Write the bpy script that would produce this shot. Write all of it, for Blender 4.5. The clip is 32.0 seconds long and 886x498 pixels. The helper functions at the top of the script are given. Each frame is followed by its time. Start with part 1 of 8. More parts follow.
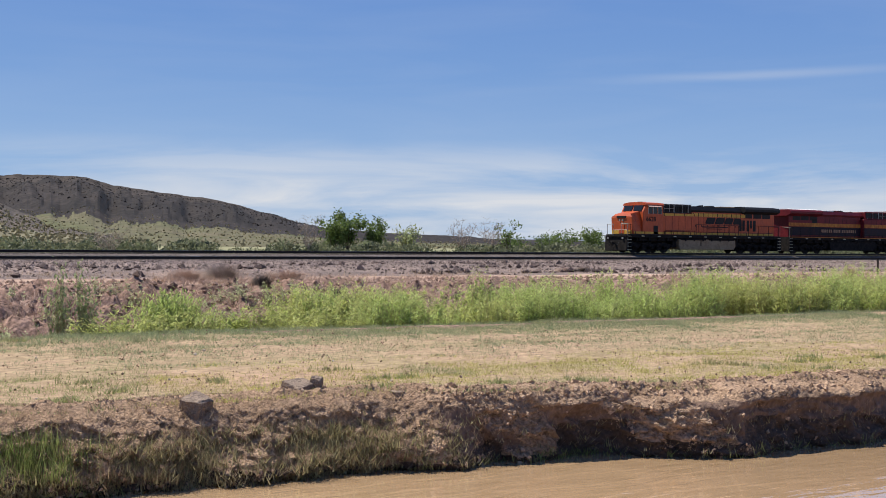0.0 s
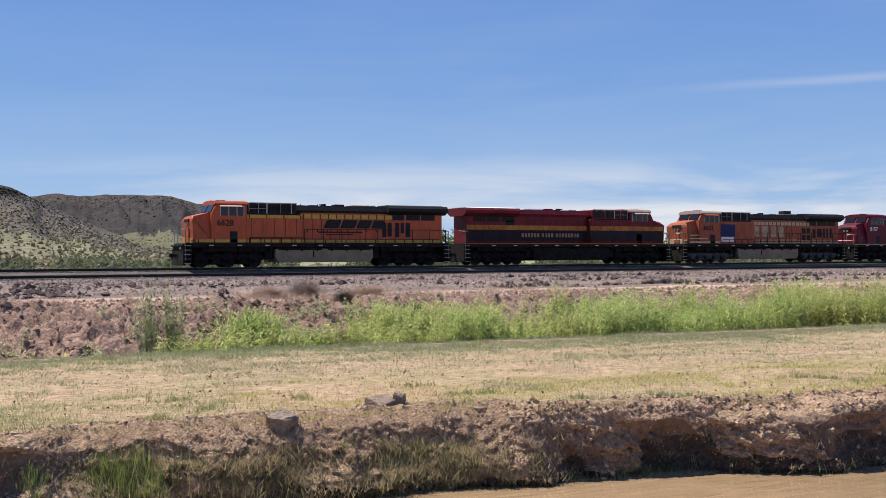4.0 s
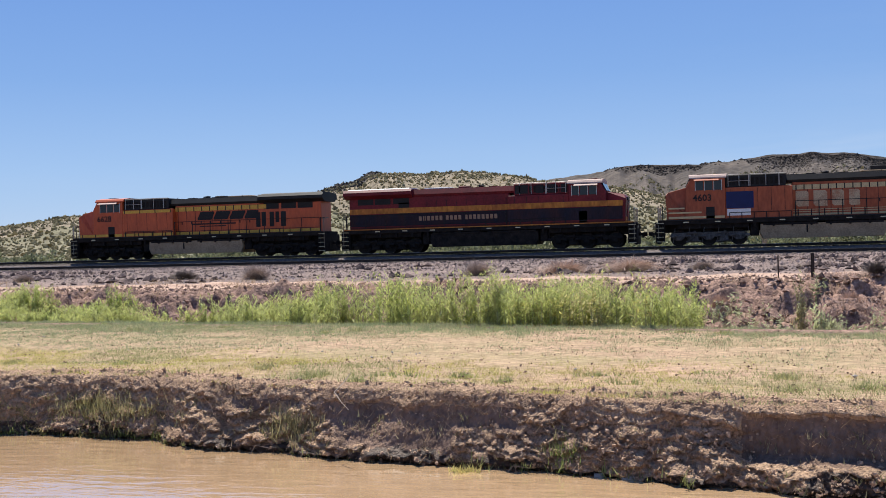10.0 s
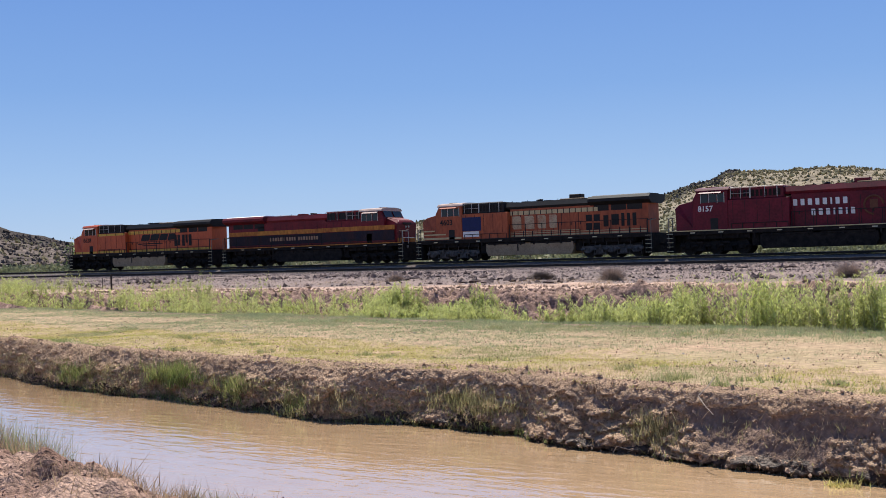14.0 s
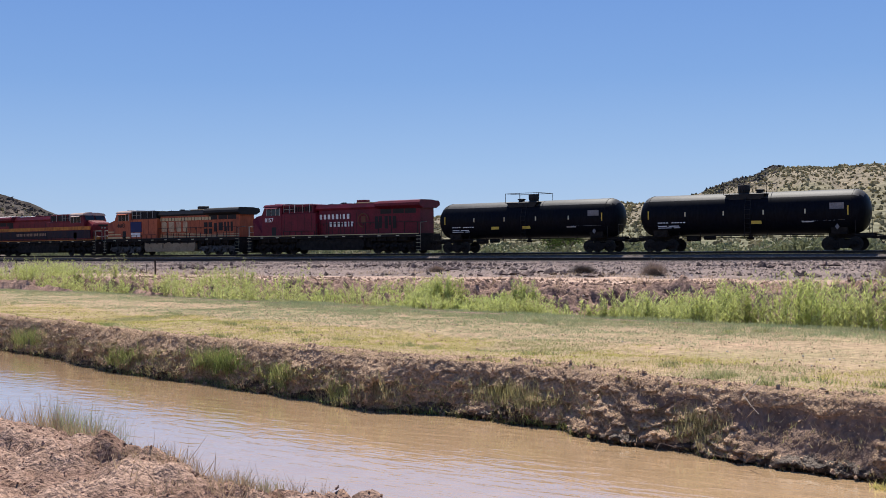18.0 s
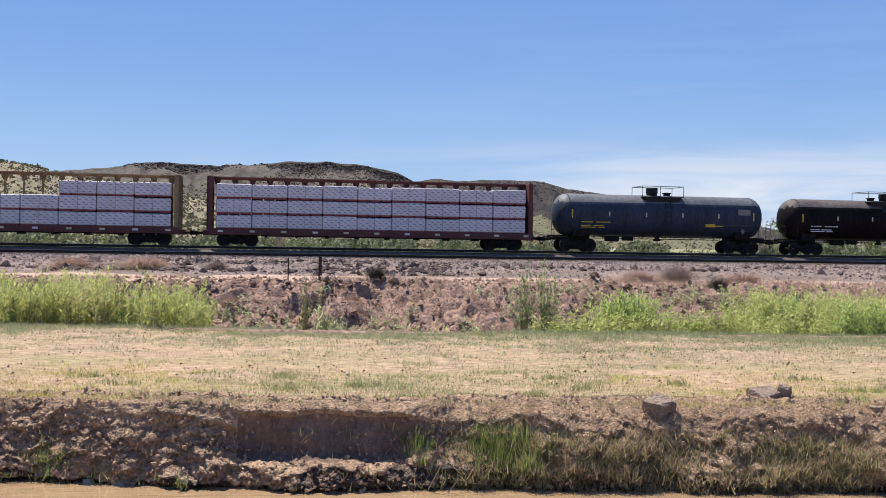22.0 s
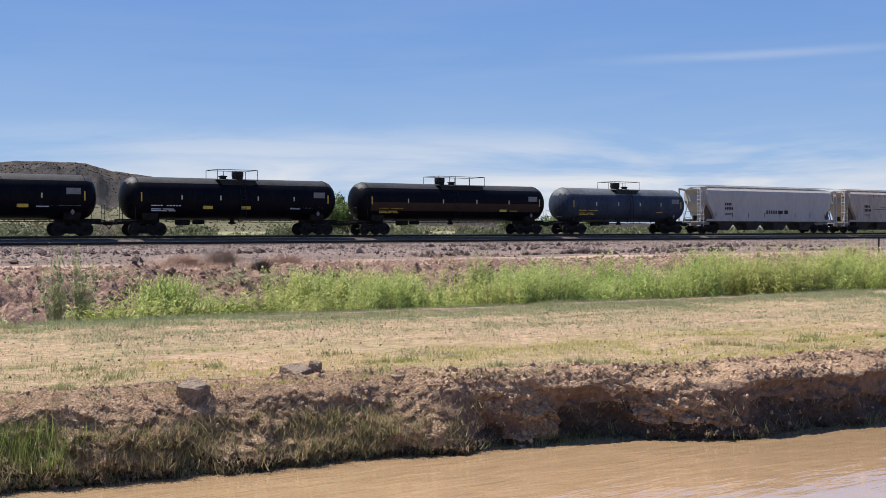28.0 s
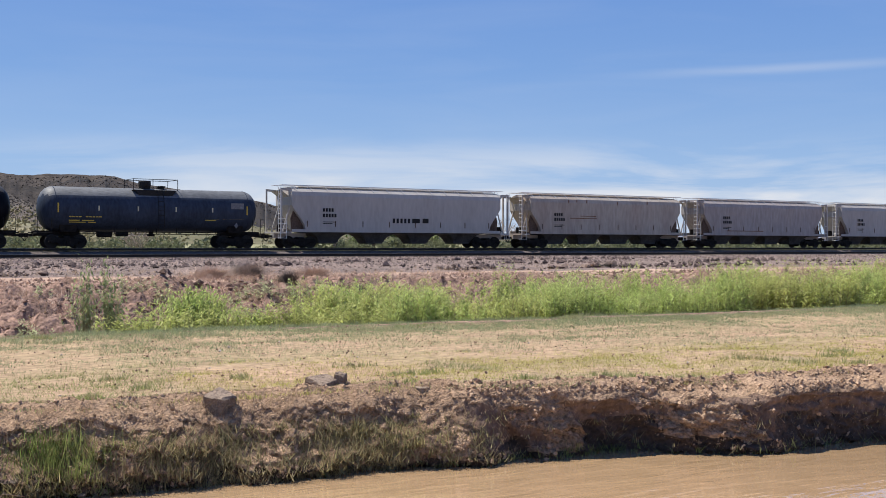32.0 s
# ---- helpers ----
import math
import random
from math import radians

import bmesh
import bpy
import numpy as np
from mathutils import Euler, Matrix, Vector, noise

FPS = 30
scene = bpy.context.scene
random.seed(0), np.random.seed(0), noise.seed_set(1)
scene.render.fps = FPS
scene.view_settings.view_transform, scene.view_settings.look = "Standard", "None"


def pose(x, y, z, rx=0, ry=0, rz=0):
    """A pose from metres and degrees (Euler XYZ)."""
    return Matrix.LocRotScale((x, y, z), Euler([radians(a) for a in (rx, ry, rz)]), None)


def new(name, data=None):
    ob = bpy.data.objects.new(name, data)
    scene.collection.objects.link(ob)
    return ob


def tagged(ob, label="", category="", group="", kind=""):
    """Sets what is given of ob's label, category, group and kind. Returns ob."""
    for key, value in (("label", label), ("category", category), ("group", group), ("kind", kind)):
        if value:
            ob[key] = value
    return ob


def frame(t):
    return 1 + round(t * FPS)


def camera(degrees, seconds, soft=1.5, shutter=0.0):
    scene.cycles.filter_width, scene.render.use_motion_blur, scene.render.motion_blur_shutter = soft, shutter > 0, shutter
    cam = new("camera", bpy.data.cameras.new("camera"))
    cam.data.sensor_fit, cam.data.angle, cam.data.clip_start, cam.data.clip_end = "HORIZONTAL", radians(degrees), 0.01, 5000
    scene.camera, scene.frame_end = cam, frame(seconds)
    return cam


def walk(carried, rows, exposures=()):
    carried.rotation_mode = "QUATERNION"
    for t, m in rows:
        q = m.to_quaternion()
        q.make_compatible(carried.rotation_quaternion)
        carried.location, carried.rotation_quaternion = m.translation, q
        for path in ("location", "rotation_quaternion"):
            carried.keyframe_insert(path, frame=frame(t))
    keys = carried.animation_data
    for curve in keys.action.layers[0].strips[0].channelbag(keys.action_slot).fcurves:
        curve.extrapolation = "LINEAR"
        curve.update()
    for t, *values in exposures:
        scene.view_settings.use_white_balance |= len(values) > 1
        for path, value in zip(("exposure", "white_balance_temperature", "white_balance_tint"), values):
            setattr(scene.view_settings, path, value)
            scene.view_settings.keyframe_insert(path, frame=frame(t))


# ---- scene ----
# ------------------------------------------------------------------ camera
cam = camera(44.24, 32.0, soft=0.7)
# seconds, eye x, y, z, heading to the right of the track's normal, pitch, lean
PATH = [
    (0.0, 0.126, -0.053, 1.693, 33.13, -0.29, 0.58),
    (0.5, 0.113, -0.063, 1.701, 33.03, -0.26, 0.42),
    (1.0, 0.117, -0.053, 1.701, 32.76, -0.18, 0.27),
    (1.5, 0.119, -0.043, 1.697, 32.47, -0.11, 0.16),
    (2.0, 0.132, -0.040, 1.706, 32.19, -0.06, -0.01),
    (2.5, 0.129, -0.048, 1.708, 31.97, 0.04, -0.10),
    (4.5, 0.066, -0.110, 1.737, 26.35, 0.43, -0.30),
    (5.0, 0.049, -0.079, 1.733, 22.67, 0.41, -0.32),
    (5.5, 0.024, -0.087, 1.722, 18.63, 0.30, -0.36),
    (6.0, 0.015, -0.069, 1.718, 14.65, -0.01, -0.30),
    (6.5, 0.023, 0.003, 1.703, 10.73, -0.26, -0.46),
    (7.0, 0.010, 0.007, 1.705, 6.80, -0.51, -0.69),
    (7.5, -0.010, 0.016, 1.708, 2.79, -0.65, -0.87),
    (8.0, -0.021, -0.028, 1.713, -1.13, -0.80, -1.04),
    (8.5, -0.046, -0.041, 1.722, -4.88, -0.81, -1.20),
    (9.0, -0.065, -0.050, 1.722, -8.46, -0.71, -1.34),
    (9.5, -0.078, -0.055, 1.719, -11.90, -0.54, -1.47),
    (10.0, -0.100, -0.032, 1.706, -15.09, -0.37, -1.56),
    (10.5, -0.112, -0.033, 1.704, -18.02, -0.26, -1.68),
    (11.0, -0.136, -0.023, 1.696, -20.65, -0.17, -1.74),
    (11.5, -0.146, -0.026, 1.693, -23.09, -0.06, -1.83),
    (12.0, -0.157, -0.020, 1.691, -25.37, -0.03, -1.89),
    (12.5, -0.173, -0.003, 1.693, -27.58, -0.01, -1.89),
    (13.0, -0.185, -0.003, 1.690, -29.70, 0.03, -1.77),
    (13.5, -0.205, 0.021, 1.687, -31.69, 0.11, -1.78),
    (14.0, -0.217, 0.042, 1.693, -33.55, 0.22, -1.79),
    (14.5, -0.239, 0.069, 1.681, -35.33, 0.42, -1.71),
    (15.0, -0.243, 0.081, 1.686, -37.03, 0.54, -1.70),
    (15.5, -0.258, 0.097, 1.682, -38.51, 0.58, -1.60),
    (17.5, -0.284, -0.060, 1.733, -38.28, -0.11, -0.88),
    (18.0, -0.245, -0.113, 1.731, -35.59, -0.23, -0.70),
    (18.5, -0.203, -0.128, 1.739, -31.61, -0.33, -0.70),
    (19.0, -0.175, -0.145, 1.729, -26.37, -0.37, -0.48),
    (19.5, -0.146, -0.119, 1.725, -20.23, -0.52, -0.28),
    (20.0, -0.106, -0.088, 1.720, -13.67, -0.60, -0.07),
    (20.5, -0.064, -0.003, 1.713, -7.11, -0.64, 0.29),
    (21.0, -0.026, 0.048, 1.703, -1.08, -0.63, 0.56),
    (21.5, 0.017, 0.107, 1.680, 4.45, -0.52, 0.77),
    (22.0, 0.041, 0.148, 1.673, 9.82, -0.48, 0.96),
    (22.5, 0.072, 0.100, 1.677, 14.97, -0.53, 0.98),
    (23.0, 0.100, 0.078, 1.682, 19.78, -0.63, 1.11),
    (23.5, 0.115, 0.067, 1.693, 23.91, -0.76, 1.14),
    (24.0, 0.139, 0.041, 1.686, 27.33, -0.90, 1.09),
    (24.5, 0.122, 0.045, 1.691, 30.63, -1.05, 0.82),
    (25.0, 0.174, 0.068, 1.687, 33.10, -1.09, 0.63),
    (25.5, 0.197, 0.081, 1.692, 34.91, -1.13, 0.38),
    (27.5, 0.217, 0.070, 1.688, 33.92, -1.17, 0.02),
    (28.0, 0.226, 0.077, 1.682, 33.14, -1.19, 0.05),
    (28.5, 0.217, 0.080, 1.689, 32.61, -1.19, 0.04),
    (29.0, 0.226, 0.073, 1.685, 32.31, -1.15, -0.03),
    (29.5, 0.218, 0.065, 1.681, 32.14, -1.11, 0.05),
    (30.0, 0.229, 0.062, 1.684, 31.94, -1.08, 0.05),
    (30.5, 0.225, 0.064, 1.682, 31.72, -0.93, 0.12),
    (31.0, 0.210, 0.037, 1.692, 31.60, -0.78, 0.08),
    (31.5, 0.227, 0.049, 1.683, 31.60, -0.62, 0.10),
    (32.0, 0.217, 0.040, 1.669, 31.75, -0.48, 0.23),
]
walk(cam, [(t, pose(x, y, z, 90 + p, 0, -h) @ pose(0, 0, 0, 0, 0, r)) for t, x, y, z, h, p, r in PATH],
     exposures=[(0.0, 0.36), (2.0, 0.41), (5.0, 0.56), (6.0, 0.64), (8.0, 0.61), (12.0, 0.60), (15.0, 0.55), (18.0, 0.51), (21.0, 0.64), (24.0, 0.57), (28.0, 0.47), (32.0, 0.49)])
# metres the train has rolled to the left, by the second
ROLLED = [(0, -0.01), (1, 12.04), (2, 24.02), (3, 35.99), (4, 47.93), (5, 59.85), (6, 71.72), (7, 83.55), (8, 95.35), (9, 107.15), (10, 118.91), (11, 130.66), (12, 142.35), (13, 154.07), (14, 165.76), (15, 177.42), (16, 189.07), (17, 200.70), (18, 212.32), (19, 223.96), (20, 235.64), (21, 247.20), (22, 258.69), (23, 270.27), (24, 281.85), (25, 293.48), (26, 305.06), (27, 316.65), (28, 328.18), (29, 339.64), (30, 351.14), (31, 362.68), (32, 374.27)]
Y_FAR, Z_FAR = 75.86, 1.007      # rail top of the far track, on which the train runs
Y_NEAR, Z_NEAR = 71.36, 0.647    # rail top of the near track
Z_WATER = -0.79

# ------------------------------------------------------------------ light
SUN_TO = Vector((-0.28, 0.50, 1.0)).normalized()
world = bpy.data.worlds.new("sky")
scene.world = world
world.use_nodes = True
wn, wl = world.node_tree.nodes, world.node_tree.links
wn.clear()
sky = wn.new("ShaderNodeTexSky")
sky.sky_type = "NISHITA"
sky.sun_disc = False
sky.sun_elevation = math.asin(SUN_TO.z)
sky.sun_rotation = math.atan2(SUN_TO.x, SUN_TO.y)
sky.altitude = 1400
sky.air_density, sky.dust_density, sky.ozone_density = 1.0, 0.1, 1.5
coord = wn.new("ShaderNodeTexCoord")
stretch = wn.new("ShaderNodeMapping")
stretch.inputs["Scale"].default_value = (2.2, 2.2, 17.0)
stretch.inputs["Rotation"].default_value = (0.0, 0.03, 0.35)
wisps = wn.new("ShaderNodeTexNoise")
wisps.inputs["Scale"].default_value, wisps.inputs["Detail"].default_value = 1.9, 7.0
wisps.inputs["Roughness"].default_value, wisps.inputs["Distortion"].default_value = 0.55, 0.5
thin = wn.new("ShaderNodeMapRange")
thin.inputs[1].default_value, thin.inputs[2].default_value = 0.42, 0.66
split = wn.new("ShaderNodeSeparateXYZ")
low = wn.new("ShaderNodeMapRange")          # clouds lie low over the horizon
low.inputs[1].default_value, low.inputs[2].default_value, low.inputs[3].default_value, low.inputs[4].default_value = 0.045, 0.095, 1.0, 0.05
east = wn.new("ShaderNodeMapRange")         # and towards the right of the track
east.inputs[1].default_value, east.inputs[2].default_value, east.inputs[3].default_value, east.inputs[4].default_value = -0.1, 0.4, 0.02, 1.0
mul1, mul2 = wn.new("ShaderNodeMath"), wn.new("ShaderNodeMath")
mul1.operation = mul2.operation = "MULTIPLY"
mixc = wn.new("ShaderNodeMix")
mixc.data_type = "RGBA"
mixc.inputs[7].default_value = (8.9, 9.2, 9.8, 1)
back = wn.new("ShaderNodeBackground")
back.inputs["Strength"].default_value = 0.061
wout = wn.new("ShaderNodeOutputWorld")
wl.new(coord.outputs["Generated"], stretch.inputs["Vector"])
wl.new(stretch.outputs["Vector"], wisps.inputs["Vector"])
wl.new(wisps.outputs["Fac"], thin.inputs[0])
wl.new(coord.outputs["Generated"], split.inputs[0])
wl.new(split.outputs["Z"], low.inputs[0])
wl.new(split.outputs["X"], east.inputs[0])
wl.new(thin.outputs[0], mul1.inputs[0])
wl.new(low.outputs[0], mul1.inputs[1])
wl.new(mul1.outputs[0], mul2.inputs[0])
wl.new(east.outputs[0], mul2.inputs[1])


def sums(kind, a, b):
    """A node that reckons with two values, each a socket or a number."""
    node = wn.new("ShaderNodeMath")
    node.operation = kind
    for k, v in enumerate((a, b)):
        if isinstance(v, (int, float)):
            node.inputs[k].default_value = v
        else:
            wl.new(v, node.inputs[k])
    return node.outputs[0]


# one long thin streak of cloud high up, by its bearing and height
bearing = sums("ARCTAN2", split.outputs["X"], split.outputs["Y"])
off_line = sums("SUBTRACT", split.outputs["Z"], sums("ADD", 0.1495, sums("MULTIPLY", sums("SUBTRACT", bearing, 0.85), 0.016)))
off_line = sums("ADD", off_line, sums("MULTIPLY", sums("SUBTRACT", wisps.outputs["Fac"], 0.5), 0.012))
across = sums("MULTIPLY", off_line, 260.0)
along = sums("MULTIPLY", sums("SUBTRACT", bearing, 0.86), 8.5)
fade = sums("POWER", 2.718, sums("MULTIPLY", sums("ADD", sums("MULTIPLY", across, across), sums("MULTIPLY", along, along)), -1.0))
cover = sums("MAXIMUM", mul2.outputs[0], sums("MULTIPLY", fade, 0.24))
wl.new(cover, mixc.inputs[0])
deep = wn.new("ShaderNodeValToRGB")         # clear dry desert sky, paler towards the horizon
deep.color_ramp.elements[0].position, deep.color_ramp.elements[0].color = 0.0, (0.44, 0.60, 0.86, 1)
deep.color_ramp.elements[1].position, deep.color_ramp.elements[1].color = 1.0, (0.05, 0.13, 0.42, 1)
for at, c in ((0.07, (0.335, 0.525, 0.86, 1)), (0.15, (0.22, 0.41, 0.81, 1)), (0.26, (0.15, 0.318, 0.76, 1))):
    e = deep.color_ramp.elements.new(at)
    e.color = c
wl.new(split.outputs["Z"], deep.inputs[0])
gain = wn.new("ShaderNodeMix")
gain.data_type, gain.blend_type = "RGBA", "MULTIPLY"
gain.inputs[0].default_value, gain.inputs[7].default_value = 1.0, (11.0, 11.0, 11.0, 1)
gain.clamp_result = False
wl.new(deep.outputs["Color"], gain.inputs[6])
tone = wn.new("ShaderNodeMix")
tone.data_type = "RGBA"
tone.inputs[0].default_value = 0.85
wl.new(sky.outputs["Color"], tone.inputs[6])
wl.new(gain.outputs[2], tone.inputs[7])
wl.new(tone.outputs[2], mixc.inputs[6])
wl.new(mixc.outputs[2], back.inputs["Color"])
wl.new(back.outputs[0], wout.inputs["Surface"])

sun_data = bpy.data.lights.new("sun", "SUN")
sun_data.energy, sun_data.angle, sun_data.color = 5.0, radians(0.53), (1.0, 0.95, 0.87)
sun = new("sun", sun_data)
sun.rotation_euler = (-SUN_TO).to_track_quat("-Z", "Y").to_euler()
sun.location = (-40, 60, 80)
scene.view_settings.exposure = 0.53


# ------------------------------------------------------------------ materials
def mat(name, colour, rough=0.8, metal=0.0, spread=0.25, scale=4.0, bump=0.0, bump_scale=30.0, other=None, island=0.0,
        fine=None, spec=0.3, stretch=None, each=0.0, hi=0.65, lo=0.35):
    """A surface with a patchy and a fine variation; other: the colour of its patches."""
    m = bpy.data.materials.new(name)
    m.use_nodes = True
    n, l = m.node_tree.nodes, m.node_tree.links
    p = n["Principled BSDF"]
    p.inputs["Roughness"].default_value, p.inputs["Metallic"].default_value = rough, metal
    p.inputs["Specular IOR Level"].default_value = spec
    co = n.new("ShaderNodeTexCoord")
    src = co.outputs["Object"]
    if stretch:
        mp = n.new("ShaderNodeMapping")
        mp.inputs["Scale"].default_value = stretch
        l.new(src, mp.inputs["Vector"])
        src = mp.outputs["Vector"]
    big = n.new("ShaderNodeTexNoise")
    big.inputs["Scale"].default_value, big.inputs["Detail"].default_value, big.inputs["Roughness"].default_value = scale, 6, 0.62
    l.new(src, big.inputs["Vector"])
    fac = n.new("ShaderNodeMapRange")
    fac.inputs[1].default_value, fac.inputs[2].default_value = lo, hi
    l.new(big.outputs["Fac"], fac.inputs[0])
    mix = n.new("ShaderNodeMix")
    mix.data_type = "RGBA"
    o = other or tuple(c * (1 - spread) for c in colour)
    mix.inputs[6].default_value, mix.inputs[7].default_value = (*colour, 1), (*o, 1)
    l.new(fac.outputs[0], mix.inputs[0])
    out = mix.outputs[2]
    small = n.new("ShaderNodeTexNoise")
    small.inputs["Scale"].default_value, small.inputs["Detail"].default_value = fine or scale * 9, 5
    l.new(src, small.inputs["Vector"])
    val = n.new("ShaderNodeMapRange")
    val.inputs[1].default_value, val.inputs[2].default_value = 0.3, 0.7
    val.inputs[3].default_value, val.inputs[4].default_value = 1 - spread, 1 + spread
    l.new(small.outputs["Fac"], val.inputs[0])
    hsv = n.new("ShaderNodeHueSaturation")
    l.new(out, hsv.inputs["Color"])
    l.new(val.outputs[0], hsv.inputs["Value"])
    out = hsv.outputs["Color"]
    if island or each:
        h2 = n.new("ShaderNodeHueSaturation")
        r = n.new("ShaderNodeMapRange")
        k = island or each
        r.inputs[3].default_value, r.inputs[4].default_value = 1 - k, 1 + k
        if island:
            l.new(n.new("ShaderNodeNewGeometry").outputs["Random Per Island"], r.inputs[0])
        else:
            l.new(n.new("ShaderNodeObjectInfo").outputs["Random"], r.inputs[0])
        l.new(r.outputs[0], h2.inputs["Value"])
        l.new(out, h2.inputs["Color"])
        out = h2.outputs["Color"]
    l.new(out, p.inputs["Base Color"])
    if bump:
        b = n.new("ShaderNodeBump")
        b.inputs["Strength"].default_value, b.inputs["Distance"].default_value = bump, 0.05
        nb = n.new("ShaderNodeTexNoise")
        nb.inputs["Scale"].default_value, nb.inputs["Detail"].default_value = bump_scale, 6
        l.new(src, nb.inputs["Vector"])
        l.new(nb.outputs["Fac"], b.inputs["Height"])
        l.new(b.outputs["Normal"], p.inputs["Normal"])
    return m


def leaf(name, colour, other, island=0.35, scale=0.6, rough=0.6, through_light=0.35):
    """Foliage: lets part of the light through."""
    m = mat(name, colour, rough, 0, 0.15, scale, other=other, island=island, spec=0.2)
    n, l = m.node_tree.nodes, m.node_tree.links
    p = n["Principled BSDF"]
    tr = n.new("ShaderNodeBsdfTranslucent")
    mx = n.new("ShaderNodeMixShader")
    mx.inputs[0].default_value = through_light
    l.new(p.inputs["Base Color"].links[0].from_socket, tr.inputs["Color"])
    l.new(p.outputs[0], mx.inputs[1])
    l.new(tr.outputs[0], mx.inputs[2])
    l.new(mx.outputs[0], n["Material Output"].inputs["Surface"])
    return m


SOIL = mat("bank_soil", (0.47, 0.32, 0.21), 0.95, 0, 0.4, 1.6, 1.0, 38, other=(0.31, 0.205, 0.135), fine=26, spec=0.1)
# darker soil colour that paints in the shade of the upright bank faces
SHADE_EARTH = mat("shade_toned_earth", (0.25, 0.168, 0.124), 0.95, 0, 0.25, 2.0, 0.8, 30, other=(0.17, 0.114, 0.084), fine=18, spec=0.1, stretch=(1, 1, 0.5))
DRY = mat("dry_meadow_earth", (0.44, 0.302, 0.202), 0.95, 0, 0.35, 0.6, 0.8, 40, other=(0.345, 0.272, 0.155), fine=14, spec=0.1, stretch=(0.45, 1, 1))
NEAR_SOIL = mat("reddish_near_soil", (0.385, 0.258, 0.195), 0.95, 0, 0.5, 1.6, 1.0, 34, other=(0.18, 0.105, 0.078), fine=22, spec=0.1)
# wet soil by the water; higher up the bluff its dark tone paints shade
WET_SHADED = mat("wet_and_shaded_bank_soil", (0.115, 0.075, 0.052), 0.6, 0, 0.4, 2.5, 0.8, 30, other=(0.06, 0.042, 0.03), spec=0.3)
DITCH = mat("ditch_earth", (0.33, 0.215, 0.165), 0.95, 0, 0.5, 1.3, 1.0, 14, other=(0.17, 0.108, 0.085), fine=11, spec=0.1)
ROAD = mat("track_side_earth", (0.48, 0.335, 0.25), 0.95, 0, 0.3, 0.3, 0.6, 8, other=(0.36, 0.245, 0.185), fine=6, spec=0.1, stretch=(0.4, 1, 1))
GRAVEL = mat("gravel", (0.26, 0.193, 0.163), 0.95, 0, 0.5, 0.3, 1.0, 7, other=(0.155, 0.12, 0.105), fine=8, spec=0.1)
BED = mat("dark_ballast_bed", (0.15, 0.125, 0.115), 0.95, 0, 0.5, 0.6, 1.0, 9, other=(0.10, 0.083, 0.075), fine=11, spec=0.1)
PLAIN = mat("scrub_plain", (0.29, 0.265, 0.155), 0.95, 0, 0.3, 0.05, 0.8, 2, other=(0.20, 0.205, 0.11), fine=0.6, spec=0.1)


# ------------------------------------------------------------------ building helpers
def part(name, bm, material, parent=None, label="", smooth=False):
    """Links a bmesh as one mesh object under a thing or a part."""
    me = bpy.data.meshes.new(name)
    bm.to_mesh(me)
    bm.free()
    for m in material if isinstance(material, (list, tuple)) else [material]:
        me.materials.append(m)
    if smooth:
        me.polygons.foreach_set("use_smooth", [True] * len(me.polygons))
    ob = new(name, me)
    ob.parent = parent
    return tagged(ob, label)


def box(bm, x0, x1, y0, y1, z0, z1, bevel=0.0, mi=0):
    v = [bm.verts.new((x, y, z)) for z in (z0, z1) for y in (y0, y1) for x in (x0, x1)]
    fs = [bm.faces.new([v[i] for i in q]) for q in ((0, 2, 3, 1), (4, 5, 7, 6), (0, 1, 5, 4), (2, 6, 7, 3), (0, 4, 6, 2), (1, 3, 7, 5))]
    for f in fs:
        f.material_index = mi
    if bevel:
        es = {e for f in fs for e in f.edges}
        bmesh.ops.bevel(bm, geom=list(es), offset=bevel, segments=1, affect="EDGES")


def prism(bm, outline, axis, a, b, mi=0):
    """An outline (u, v) drawn out along an axis from a to b: 'y' takes (x, z), 'x' takes (y, z), 'z' takes (x, y)."""
    put = {"y": lambda u, v, w: (u, w, v), "x": lambda u, v, w: (w, u, v), "z": lambda u, v, w: (u, v, w)}[axis]
    r0 = [bm.verts.new(put(u, v, a)) for u, v in outline]
    r1 = [bm.verts.new(put(u, v, b)) for u, v in outline]
    n = len(outline)
    fs = [bm.faces.new(r0), bm.faces.new(r1)] + [bm.faces.new((r0[i], r0[(i + 1) % n], r1[(i + 1) % n], r1[i])) for i in range(n)]
    for f in fs:
        f.material_index = mi
    bmesh.ops.recalc_face_normals(bm, faces=fs)


def rod(bm, p, q, r=0.02, n=6, r2=None, mi=0, caps=True):
    p, q = Vector(p), Vector(q)
    d = (q - p).normalized()
    a = d.orthogonal().normalized()
    b = d.cross(a)
    r2 = r if r2 is None else r2
    c0 = [bm.verts.new(p + (a * math.cos(k * math.tau / n) + b * math.sin(k * math.tau / n)) * r) for k in range(n)]
    c1 = [bm.verts.new(q + (a * math.cos(k * math.tau / n) + b * math.sin(k * math.tau / n)) * r2) for k in range(n)]
    fs = [bm.faces.new((c0[k], c0[(k + 1) % n], c1[(k + 1) % n], c1[k])) for k in range(n)]
    if caps:
        fs += [bm.faces.new(c0[::-1]), bm.faces.new(c1)]
    for f in fs:
        f.material_index = mi
    return fs


